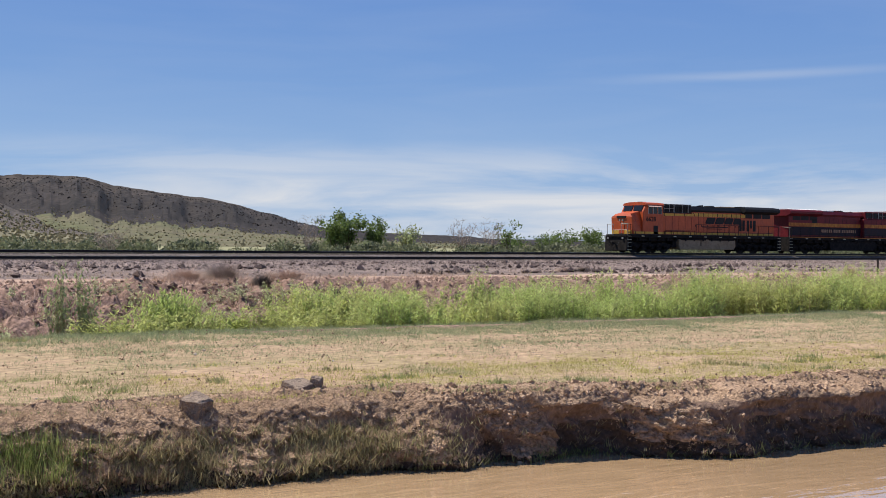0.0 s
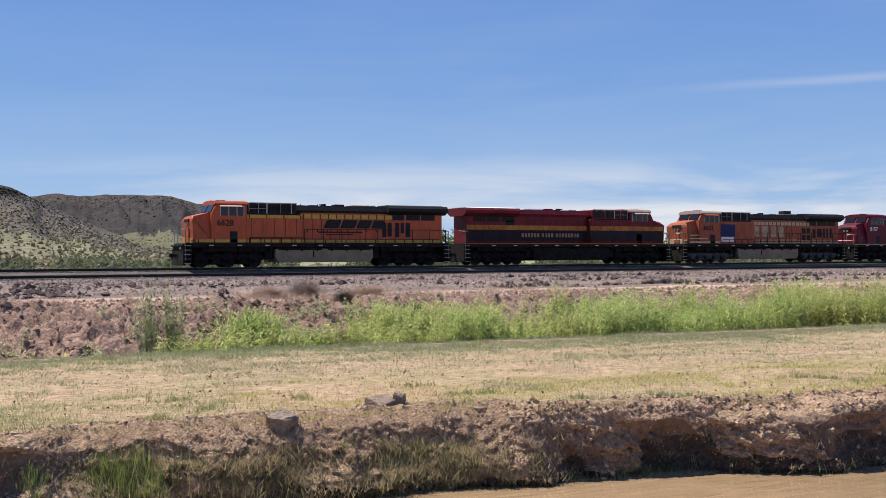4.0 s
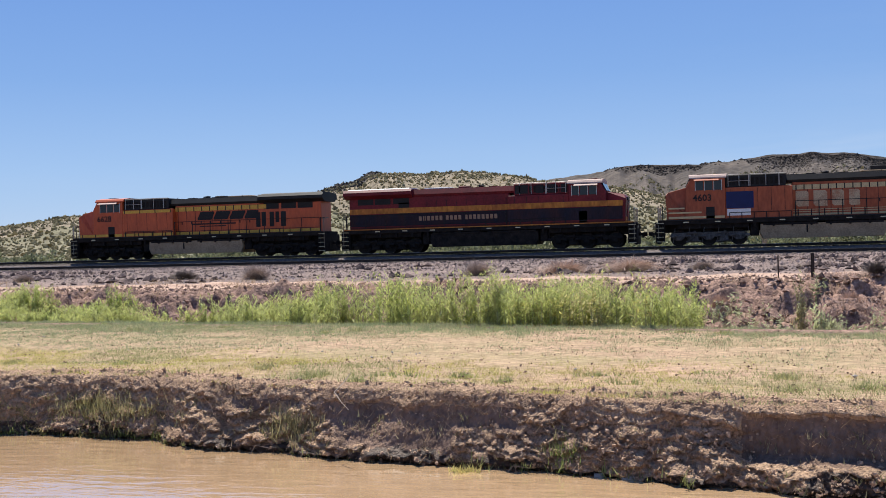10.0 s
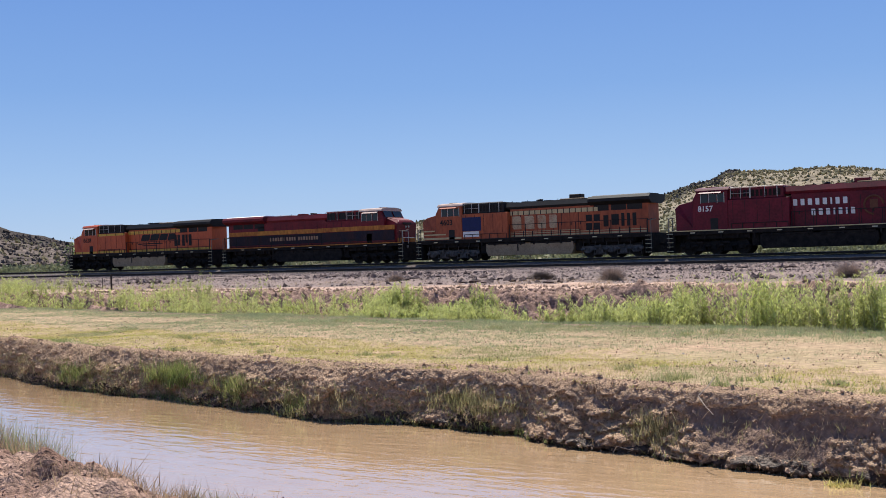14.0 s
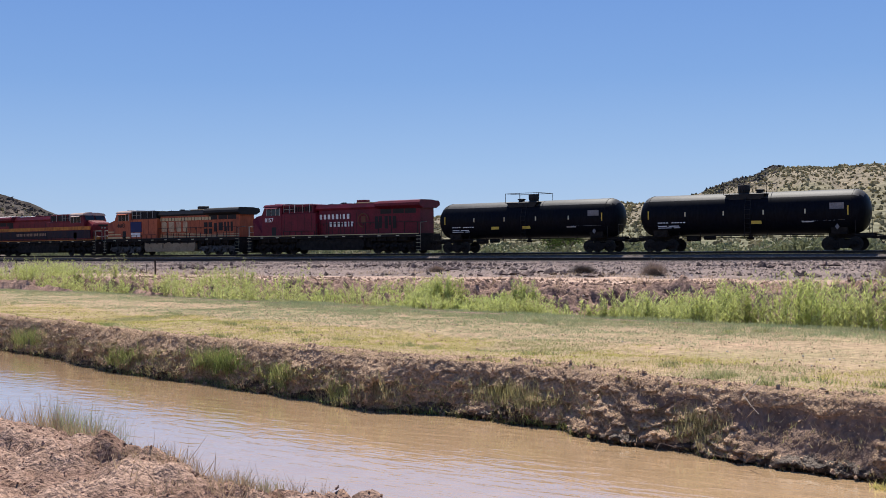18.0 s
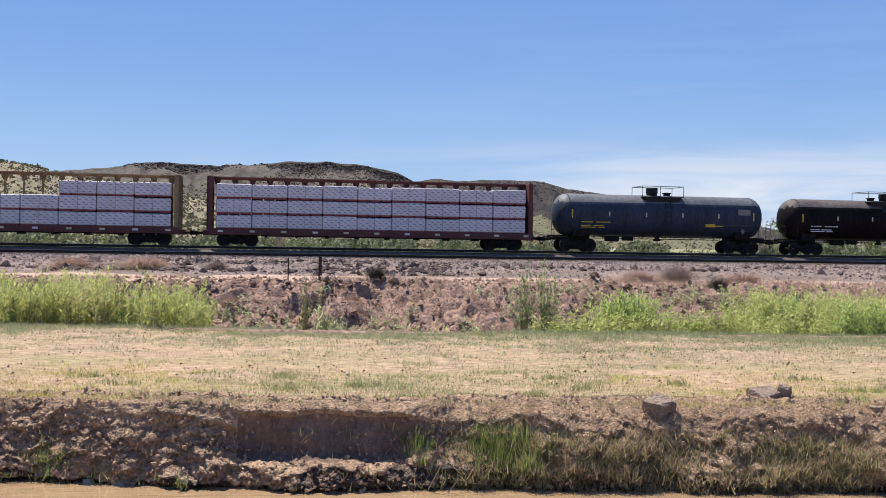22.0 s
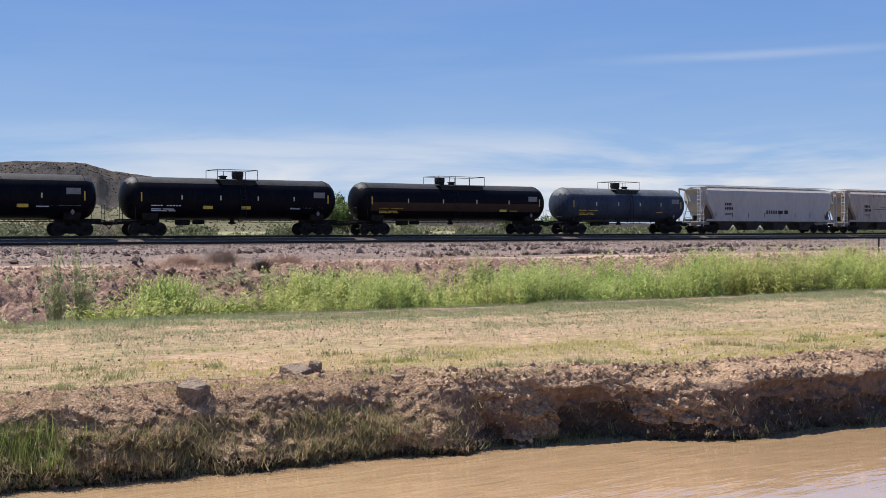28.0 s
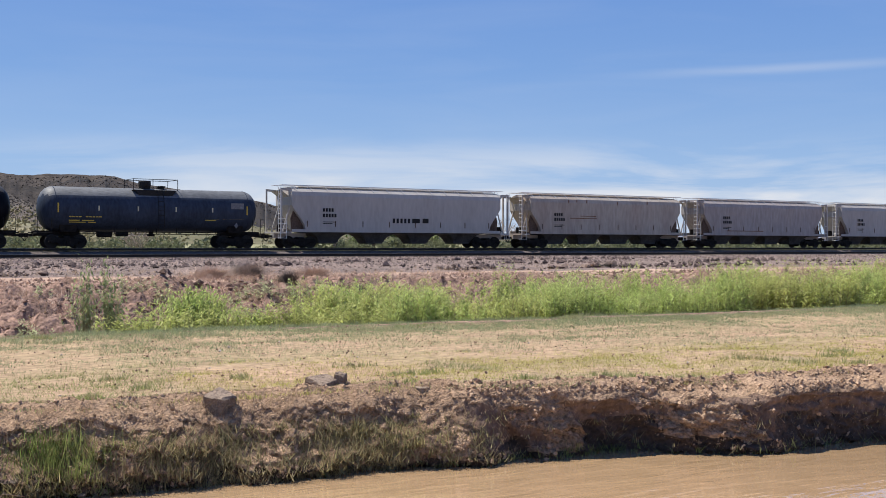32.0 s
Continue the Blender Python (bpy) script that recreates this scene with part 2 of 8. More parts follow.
def lathe(bm, prof, axis="x", n=24, centre=(0, 0, 0), mi=0):
    """A profile of (along, radius) turned round an axis."""
    rings = []
    for s, r in prof:
        ring = []
        for k in range(n):
            a = k * math.tau / n
            c, d = math.cos(a) * r, math.sin(a) * r
            v = {"x": (s, c, d), "y": (c, s, d), "z": (c, d, s)}[axis]
            ring.append(bm.verts.new(Vector(v) + Vector(centre)))
        rings.append(ring)
    fs = []
    for r0, r1 in zip(rings, rings[1:]):
        fs += [bm.faces.new((r0[k], r0[(k + 1) % n], r1[(k + 1) % n], r1[k])) for k in range(n)]
    fs += [bm.faces.new(rings[0]), bm.faces.new(rings[-1])]
    for f in fs:
        f.material_index = mi
    bmesh.ops.recalc_face_normals(bm, faces=fs)


def mesh_of(name, verts, faces, material, mats=None, smooth=False):
    """A mesh object from numpy arrays; mats: a slot for each face."""
    me = bpy.data.meshes.new(name)
    verts, faces = np.asarray(verts, dtype=np.float32), np.asarray(faces, dtype=np.int32)
    k = faces.shape[1]
    me.vertices.add(len(verts))
    me.vertices.foreach_set("co", verts.ravel())
    me.loops.add(faces.size)
    me.loops.foreach_set("vertex_index", faces.ravel())
    me.polygons.add(len(faces))
    me.polygons.foreach_set("loop_start", np.arange(0, faces.size, k, dtype=np.int32))
    for m in material if isinstance(material, (list, tuple)) else [material]:
        me.materials.append(m)
    if mats is not None:
        me.polygons.foreach_set("material_index", np.asarray(mats, dtype=np.int32))
    me.update(calc_edges=True)
    me.validate()
    me.polygons.foreach_set("use_smooth", np.full(len(me.polygons), smooth))
    return new(name, me)


def hashed(i, j, k):
    h = (i * 374761393 + j * 668265263 + k * 2147483647 + 12345) & 0x7FFFFFFF
    h = ((h ^ (h >> 13)) * 1274126177) & 0x7FFFFFFF
    return ((h ^ (h >> 16)) & 0xFFFF) / 65535.0


def bumps(x, y, seed=0):
    """Smooth noise from 0 to 1 over arrays."""
    x, y = np.asarray(x, dtype=float), np.asarray(y, dtype=float)
    i, j = np.floor(x).astype(np.int64), np.floor(y).astype(np.int64)
    u, v = x - i, y - j
    u, v = u * u * (3 - 2 * u), v * v * (3 - 2 * v)
    a, b = hashed(i, j, seed), hashed(i + 1, j, seed)
    c, d = hashed(i, j + 1, seed), hashed(i + 1, j + 1, seed)
    return (a * (1 - u) + b * u) * (1 - v) + (c * (1 - u) + d * u) * v


def fbm(x, y, seed=0, octaves=4):
    s, w = 0, 1.0
    for o in range(octaves):
        s = s + (bumps(np.asarray(x) * 2 ** o, np.asarray(y) * 2 ** o, seed + o) - 0.5) * w
        w *= 0.5
    return s


def step(a, b, x):
    u = np.clip((np.asarray(x, dtype=float) - a) / (b - a), 0, 1)
    return u * u * (3 - 2 * u)


def cells(x, y, seed=0):
    """Rounded lumps packed side by side: the height of each from 0 to 1, and a chance number for each lump."""
    x, y = np.broadcast_arrays(np.asarray(x, dtype=float), np.asarray(y, dtype=float))
    i, j = np.floor(x).astype(np.int64), np.floor(y).astype(np.int64)
    best, rnd = np.full(x.shape, 9.0), np.zeros(x.shape)
    for di in (-1, 0, 1):
        for dj in (-1, 0, 1):
            a, b = i + di, j + dj
            d2 = (a + hashed(a, b, seed) - x) ** 2 + (b + hashed(a, b, seed + 17) - y) ** 2
            near = d2 < best
            best, rnd = np.where(near, d2, best), np.where(near, hashed(a, b, seed + 31), rnd)
    return np.sqrt(np.clip(1 - best / 0.8, 0, 1)), rnd


# ------------------------------------------------------------------ the lie of the land
def bank_line(x):
    x = np.asarray(x, dtype=float)
    return 11.45 - 0.19 * x + 0.5 * fbm(x * 0.35, 0 * x, 5, 3) - 0.34 * step(-8.5, -11.5, x)


def meadow_end(x):
    x = np.asarray(x, dtype=float)
    return np.where(x < 4, 20.2 - 0.18 * x, 19.48 - 0.07 * (x - 4)) + 0.25 * fbm(x * 0.5, 0 * x, 9, 3)


def gentle(x):
    """Where the canal bank has slumped to a slope: 1, and 0 where it is cut steep."""
    return step(1.6, 2.4, x) * (1 - step(6.2, 7.4, x)) + 0.35 * step(-13, -14, x)


def meadow_z(x, y):
    return 0.07 * fbm(x * 0.4, y * 0.7, 3, 3) + 0.025 * fbm(x * 3, y * 3, 4, 2)


def far_z(x, y):
    """Height of the land from the ditch to the far side of the tracks, and past it."""
    x, y = np.asarray(x, dtype=float), np.asarray(y, dtype=float)
    e = meadow_end(x)
    top = 30.5 + 2.2 * fbm(x * 0.22, 0 * x, 21, 3)
    z = -0.75 * step(e - 0.1, e + 1.6, y)
    cut = top + 1.9 * fbm(x * 0.55, y * 0.3, 27, 2) + 0.8 * fbm(x * 1.3, y * 1.4, 28, 3)              # the far side is a broken cut in two ledges
    wall = 1 - step(2.0, 5.5, x + 1.2 * fbm(y * 0.4, x * 0.4, 37, 2))            # further along it has slumped to a soft slope
    ledges = 0.40 * (1 + (1.2 * fbm(x * 0.9, 0 * x, 32, 2) - 0.3) * (1 - step(cut - 0.75, cut - 0.35, y))) * step(cut - 3.1, cut - 2.6, y)
    ledges = ledges + 0.20 * step(cut - 1.9, cut - 1.6, y) + 0.25 * step(cut - 0.75, cut - 0.35, y) + 0.20 * step(cut + 0.2, cut + 0.6, y)
    z = z + wall * ledges + (1 - wall) * 1.05 * step(e + 1.8, 33.2, y)
    rough = step(e + 0.5, e + 2, y) * (1 - step(31, 33, y))
    z = z + rough * (0.30 * fbm(x * 0.8, y * 0.8, 23, 4) + 0.30 * fbm(x * 2.2, y * 2.6, 25, 3) + 0.05 * fbm(x * 6, y * 8, 28, 2))
    clod, chance = cells(x * 1.9 + 0.5 * fbm(x, y, 29, 2), y * 2.2, 33)
    small, chance_small = cells(x * 5.2, y * 4.6, 34)
    z = z + rough * (0.22 * clod * chance ** 2 + 0.15 * small * chance_small - 0.10)          # hard clods
    z = z + step(33, 66, y) * 0.14 + step(36, 40, y) * 0.1 * fbm(x * 0.5, y * 0.25, 24, 4) * (1 - step(62, 67, y))
    z = z - 0.04 * step(67.2, 69.6, y) + 0.36 * step(72.9, 73.9, y) - 0.45 * step(78.4, 80.2, y)
    z = z + step(84, 120, y) * 0.25 * fbm(x * 0.05, y * 0.05, 26, 3)
    return z


def ground_z(x, y):
    return np.where(np.asarray(y) < meadow_end(x), meadow_z(x, y), far_z(x, y))


cols = np.concatenate([[-2600, -1200, -600, -300, -200, -150, -120, -100, -85, -72, -62, -55, -50, -46],
                       np.arange(-43, -22, 0.25), np.arange(-22, 14, 0.08), np.arange(14, 24, 0.1), np.arange(24, 40, 0.2),
                       [42, 46, 52, 60, 70, 82, 100, 120, 150, 200, 300, 600, 1200, 2600]])
X = cols
yb, ye, g = bank_line(X), meadow_end(X), gentle(X)
ROWS = []          # (y, z, slot) along each row


def add_row(y, z, slot):
    ROWS.append((np.broadcast_to(y, X.shape).astype(float), np.broadcast_to(z, X.shape).astype(float), slot))


for d in (-900, -200, -60, -25, -14, -10.5):
    add_row(11.45 - 0.19 * X + d, 0.0, 1)
NEAR = -0.95          # the near bank's line from the canal's middle


def near_z(x, d):
    """Height of the near bank at a distance d from the far bank's line."""
    d = np.asarray(d, dtype=float) - NEAR
    y = 11.45 - 0.19 * np.asarray(x) + d
    z = Z_WATER + 0.85 * (1 - step(-6.6, -4.55, d)) + 0.20 * fbm(x * 1.6, y * 1.6, 31, 4) * (1 - 0.6 * step(-5.2, -4.5, d)) - 0.12 * step(-5.0, -4.5, d)
    big, c1 = cells(np.asarray(x) * 3.1 + 0.4 * fbm(x, y, 30, 2), y * 3.3, 35)
    mid, c2 = cells(np.asarray(x) * 8.5, y * 8.0, 36)
    return z + 0.10 * big * c1 ** 3 + 0.055 * mid * c2 ** 2 + 0.05 * fbm(x * 6, y * 6, 57, 3)


for d in np.arange(-10.0, -5.2, 0.17):
    add_row(11.45 - 0.19 * X + d, near_z(X, d) - 0.06, 8)
for d in (-4.3, -2.4, -0.5, 0.3):
    add_row(yb + d, -1.35, 0)
for d, zz in ((0.50, -1.2), (0.56, -0.5), (0.58, -0.16)):      # core of the far bank, behind its broken face
    add_row(yb + d + 0.62 * g, zz, 0)
M = 34
for k in range(M):
    u = (k / (M - 1)) ** 1.25
    y0 = yb + 0.60 + 0.60 * g
    y = y0 + (ye - 0.12 - y0) * u
    add_row(y, meadow_z(X, y) - 0.03, 1)
for k in range(140):
    y = ye + (33.5 - ye) * ((k + 0.2) / 140)
    add_row(y, far_z(X, y), 2)
for y in np.concatenate([np.arange(33.8, 37, 0.5), np.arange(37, 66, 1.0)]):
    yy = y + (0.9 * fbm(X * 0.25, 0 * X, 51, 3) if y < 66 else 0)
    add_row(yy, far_z(X, yy), 3 if y < 40 else 4)
for y in (67.2, 68.2, 69.2, 69.6, 70.2, 72.6, 72.9, 73.2, 73.5, 73.9, 74.6, 77.4, 78.4, 79.0, 79.6, 80.2):
    add_row(y, far_z(X, y), 4 if y < 68.5 else 7)
for y in (82, 85, 90, 96, 104, 115, 130, 160, 220, 340, 600, 1100, 2800):
    add_row(y, far_z(X, y) if y < 150 else 0.35, 5)
nr, nc = len(ROWS), len(X)
V = np.stack([np.broadcast_to(X, (nr, nc)), np.stack([r[0] for r in ROWS]), np.stack([r[1] for r in ROWS])], -1).reshape(-1, 3)
a = (np.arange(nr - 1)[:, None] * nc + np.arange(nc - 1)[None, :]).ravel()
F = np.stack([a, a + 1, a + nc + 1, a + nc], -1)
slots = np.repeat([r[2] for r in ROWS[1:]], nc - 1).reshape(nr - 1, nc - 1)
slots = slots.ravel()

# the broken face of the far bank, from under the water over the rim to the meadow
FX = np.concatenate([np.arange(-40, -24, 0.07), np.arange(-24, 14.5, 0.025), np.arange(14.5, 28, 0.045)])
FACE = 62
fu = np.linspace(0, 1, FACE)[:, None]
fz = -1.0 + fu + 0 * FX[None]
fx = FX[None] + 0 * fu
fyb, fg = bank_line(FX)[None], gentle(FX)[None]
cut = (step(-0.25, 0.05, fx) * (1 - step(1.55, 1.72, fx)))                      # clean vertical cut over a bench of rubble
bluff = step(6.7, 7.5, fx)
tumbled = step(-0.06, 0.10, fbm(fx * 1.1 + 0.9 * fz, 0.5 * fz, 55, 3)) * (1 - 0.75 * step(9.5, 11.0, fx))            # earth fallen down the bluff in slanting heaps
d_cut = np.interp(fz, [-1, -0.86, -0.74, -0.63, -0.57, -0.50, -0.15, -0.08, 0], [-0.12, -0.14, -0.36, -0.28, -0.20, 0.08, 0.13, 0.08, 0.26])
d_rough = np.interp(fz, [-1, -0.86, -0.74, -0.64, -0.40, -0.15, -0.03, 0], [-0.06, -0.08, -0.32, -0.28, -0.10, 0.06, 0.16, 0.28])
d_slump = np.interp(fz, [-1, -0.86, -0.73, -0.62, -0.35, -0.12, 0], [0.18, 0.16, -0.02, 0.0, 0.27, 0.50, 0.76])
d_wall = np.interp(fz, [-1, -0.90, -0.75, -0.50, -0.24, -0.17, -0.08, 0], [0.10, 0.10, 0.06, 0.10, 0.06, -0.02, 0.06, 0.18])
d_heap = np.interp(fz, [-1, -0.86, -0.74, -0.56, -0.20, 0], [0.05, 0.02, -0.10, -0.08, 0.06, 0.22])
d_bluff = d_wall * (1 - tumbled) + d_heap * tumbled
fd = d_rough * (1 - cut) + d_cut * cut
fd = fd * (1 - fg) + d_slump * fg
fd = fd * (1 - bluff) + d_bluff * bluff
fd = fd * (1 - 0.5 * step(-8.5, -11.5, fx))
fd = fd - 0.16 * step(-8.5, -11.5, fx) * (1 - 0.7 * step(-19, -24, fx)) * (1 - step(-0.34, -0.02, fz))      # here it runs out further into the canal
notch = step(-0.10, 0.06, fbm(fx * 1.5, 0 * fx, 56, 3)) * (1 - 0.6 * step(12.5, 13.5, fx))                       # where the wall stands up to its rim
fd = fd - 0.36 * step(7.5, 10.5, fx) * (1 - step(-0.24 + 0.19 * notch, -0.06 + 0.07 * notch, fz))
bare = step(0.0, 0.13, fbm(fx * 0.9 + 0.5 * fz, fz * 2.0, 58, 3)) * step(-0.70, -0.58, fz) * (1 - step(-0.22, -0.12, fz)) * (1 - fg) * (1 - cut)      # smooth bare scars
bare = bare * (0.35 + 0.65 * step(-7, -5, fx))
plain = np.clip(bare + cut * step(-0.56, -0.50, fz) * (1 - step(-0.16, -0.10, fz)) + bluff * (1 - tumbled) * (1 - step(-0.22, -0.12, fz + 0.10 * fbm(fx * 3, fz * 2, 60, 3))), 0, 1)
loose = 1 - 0.9 * plain
wx1, wz1 = 0.35 * fbm(fx * 2, fz * 2, 44, 2), 0.35 * fbm(fx * 2, fz * 2, 45, 2)
k1, r1 = cells((fx + 0.3 * wx1) * 4.6, (fz + 0.3 * wz1) * 6.0, 61)
k2, r2 = cells((fx + 0.2 * wx1) * 10.5, (fz + 0.2 * wz1) * 12.5, 62)
k3, r3 = cells(fx * 23, fz * 26, 63)
out = 0.20 * fbm(fx * 0.9, fz * 1.3, 41, 2) + 0.12 * fbm(fx * 3.2, fz * 3.4, 42, 3) * (0.3 + 0.7 * loose) - 0.08 * bare
out = out + bluff * (0.16 * fbm(fx * 2.6, fz * 0.9, 57, 3) + 0.10 * fbm(fx * 7, fz * 4, 59, 3))
out = out + bluff * (1 - loose) * (0.05 * k1 * r1 + 0.035 * k2 * r2)
out = out + loose * (0.12 * k1 * r1 ** 1.5 + 0.07 * k2 * r2 + 0.03 * k3 * r3 - 0.08) + 0.012 * fbm(fx * 14, fz * 9, 64, 2)
tread = fz * 4.6 + 1.6 * fbm(fx * 1.8, fz * 1.2, 67, 4)                          # broken treads that catch the light, dark under their edges
crumb = fz * 11.5 + 2.2 * fbm(fx * 4.2, fz * 2.5, 68, 3)
out = out + loose * ((0.13 - 0.06 * step(-8, -11, fx)) * (1 - tread + np.floor(tread)) * np.clip(0.55 + 1.2 * fbm(fx * 2.1, fz * 2.5, 69, 3), 0, 1) + 0.06 * (1 - crumb + np.floor(crumb)) - 0.07)
taper = np.sin(math.pi * np.minimum(1, 0.12 + fu * 0.86))
fy = fyb + fd - taper * out
fh = fz + 0.05 * taper * fbm(fx * 4, fu * 6 + 0 * fx, 43, 3) + 0.05 * fu * fbm(FX * 2.5, 0 * FX, 46, 3)[None]
SV, SZ = [fy], [fh]
RIM = 9
for k in range(1, RIM + 1):
    v = (k / RIM) ** 1.3
    y = fy[-1] + (bank_line(FX) + 0.72 + 0.60 * gentle(FX) - fy[-1]) * v
    q1, c1 = cells(FX * 5.2, y * 5.0, 65)
    q2, c2 = cells(FX * 13, y * 12, 66)
    z = fh[-1] * (1 - min(1, v * 4)) + meadow_z(FX, y) * min(1, v * 4) + (0.06 * q1 * c1 ** 2 + 0.03 * q2 * c2) * max(0, 1 - v * 1.6) - 0.035 * min(1, v * 1.5) - (0.06 * v if v > 0.8 else 0)
    SV.append(y[None])
    SZ.append(z[None])
SV, SZ = np.concatenate(SV), np.concatenate(SZ)
sr, sc = SV.shape
jit = np.random.default_rng(9)
strip = np.stack([FX[None] + jit.normal(0, 0.006, (sr, sc)), SV + jit.normal(0, 0.004, (sr, sc)), SZ + jit.normal(0, 0.004, (sr, sc))], -1)
face = strip[:FACE]                                         # rows, columns, xyz
# top of the dark foot: wet earth, lifted on the bluff as painted shade
dark_foot = Z_WATER + 0.11 + 0.20 * fbm(FX * 1.3, 0 * FX, 53, 3) + (0.20 + 0.06 * step(9, 11, FX)) * bluff[20] * (1 - tumbled[20]) + 0.05 * bumps(FX * 9, 0 * FX, 54)
wet = SZ[1:, 1:] < dark_foot[1:][None]
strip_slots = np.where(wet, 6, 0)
# smooth upright faces take the soil with shade painted into its colour
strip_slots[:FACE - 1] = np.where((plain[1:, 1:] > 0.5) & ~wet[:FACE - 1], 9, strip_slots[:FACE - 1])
strip_slots[FACE + 4:] = 1
parts_v, parts_f, parts_s = [V, strip.reshape(-1, 3)], [F], [slots]


def sheet_faces(rows, columns, start):
    q = (np.arange(rows - 1)[:, None] * columns + np.arange(columns - 1)[None, :]).ravel() + start
    return np.stack([q, q + 1, q + columns + 1, q + columns], -1)


parts_f.append(sheet_faces(sr, sc, len(V)))
parts_s.append(strip_slots.ravel())
# the near bank's crumbled edge
NX, ND = np.arange(-21, -1, 0.034), np.arange(-8.9, -5.15, 0.042)
ngx, ngd = np.meshgrid(NX, ND)
near = np.stack([ngx, 11.45 - 0.19 * ngx + ngd, near_z(ngx, ngd)], -1)
near[0, :, 2] -= 0.15
near[:, 0, 2] -= 0.15
near[:, -1, 2] -= 0.15
parts_v.append(near.reshape(-1, 3))
parts_f.append(sheet_faces(len(ND), len(NX), len(V) + sr * sc))
parts_s.append(np.full((len(ND) - 1) * (len(NX) - 1), 8))
V, F, slots = np.concatenate(parts_v), np.concatenate(parts_f), np.concatenate(parts_s)
ground = mesh_of("ground", V, F, [SOIL, DRY, DITCH, ROAD, GRAVEL, PLAIN, WET_SHADED, BED, NEAR_SOIL, SHADE_EARTH], slots, smooth=True)
tagged(ground, "dry brown earth with canal bank, meadow, ditch and gravel strip", "ground", kind="structure")

# ------------------------------------------------------------------ canal water
WATER = mat("muddy_water", (0.52, 0.345, 0.195), 0.04, 0, 0.05, 0.3, spec=1.0, other=(0.47, 0.312, 0.177))
wn_, wl_ = WATER.node_tree.nodes, WATER.node_tree.links
tc = wn_.new("ShaderNodeTexCoord")
mp = wn_.new("ShaderNodeMapping")
mp.inputs["Scale"].default_value = (0.75, 2.5, 1)
mp.inputs["Rotation"].default_value = (0, 0, 0.19)
rip = wn_.new("ShaderNodeTexNoise")
rip.inputs["Scale"].default_value, rip.inputs["Detail"].default_value, rip.inputs["Distortion"].default_value = 2.2, 4, 0.4
bp = wn_.new("ShaderNodeBump")
bp.inputs["Strength"].default_value, bp.inputs["Distance"].default_value = 0.21, 0.05
wl_.new(tc.outputs["Object"], mp.inputs[0])
wl_.new(mp.outputs[0], rip.inputs["Vector"])
wl_.new(rip.outputs["Fac"], bp.inputs["Height"])
wl_.new(bp.outputs["Normal"], wn_["Principled BSDF"].inputs["Normal"])
wl_.new(bp.outputs["Normal"], wn_["Principled BSDF"].inputs["Coat Normal"])
wn_["Principled BSDF"].inputs["Coat Weight"].default_value = 0.85
wn_["Principled BSDF"].inputs["Coat IOR"].default_value = 1.6
wn_["Principled BSDF"].inputs["Coat Roughness"].default_value = 0.04
wx = np.linspace(-140, 120, 60)
wv = np.concatenate([np.stack([wx, 11.45 - 0.19 * wx + d, np.full_like(wx, Z_WATER)], -1) for d in (-6.6, -3.5, -1.6, 0.40)])
wa = (np.arange(3)[:, None] * 60 + np.arange(59)[None, :]).ravel()
water = mesh_of("water", wv, np.stack([wa, wa + 1, wa + 61, wa + 60], -1), WATER)
tagged(water, "muddy brown canal water with small ripples", "water", kind="structure")

# ------------------------------------------------------------------ hills
ROCK = mat("basalt_slope", (0.125, 0.102, 0.084), 0.95, 0, 0.5, 0.025, 1.0, 0.3, other=(0.07, 0.06, 0.052), fine=0.3, spec=0.1)
SLOPE = mat("scrub_slope", (0.200, 0.172, 0.112), 0.95, 0, 0.45, 0.02, 1.0, 0.5, other=(0.145, 0.142, 0.085), fine=0.35, spec=0.1)
BROW = mat("stony_brown_slope", (0.26, 0.21, 0.145), 0.95, 0, 0.5, 0.03, 1.0, 0.5, other=(0.16, 0.135, 0.095), fine=0.35, spec=0.1)
CLIFF = mat("cliff_rock", (0.045, 0.038, 0.034), 0.95, 0, 0.5, 0.06, 1.0, 0.5, other=(0.07, 0.057, 0.048), fine=0.3, spec=0.1)
BROWN_ROCK = mat("brown_rock_slope", (0.15, 0.115, 0.092), 0.95, 0, 0.5, 0.03, 1.0, 0.4, other=(0.075, 0.06, 0.052), fine=0.3, spec=0.1)
DARK_ROCK = mat("dark_volcanic_slope", (0.046, 0.038, 0.034), 0.95, 0, 0.5, 0.025, 1.0, 0.3, other=(0.026, 0.023, 0.021), fine=0.3, spec=0.1)
GREEN_SLOPE = mat("green_tan_slope", (0.108, 0.112, 0.055), 0.95, 0, 0.35, 0.02, 1.0, 0.5, other=(0.138, 0.119, 0.075), fine=0.3, spec=0.1)
# the blue of the distant air is mixed into this ridge's colour
HAZE = mat("far_ridge_haze_tint", (0.22, 0.245, 0.30), 1.0, 0, 0.1, 0.004, other=(0.19, 0.21, 0.26), spec=0.0)


HILLS = {}


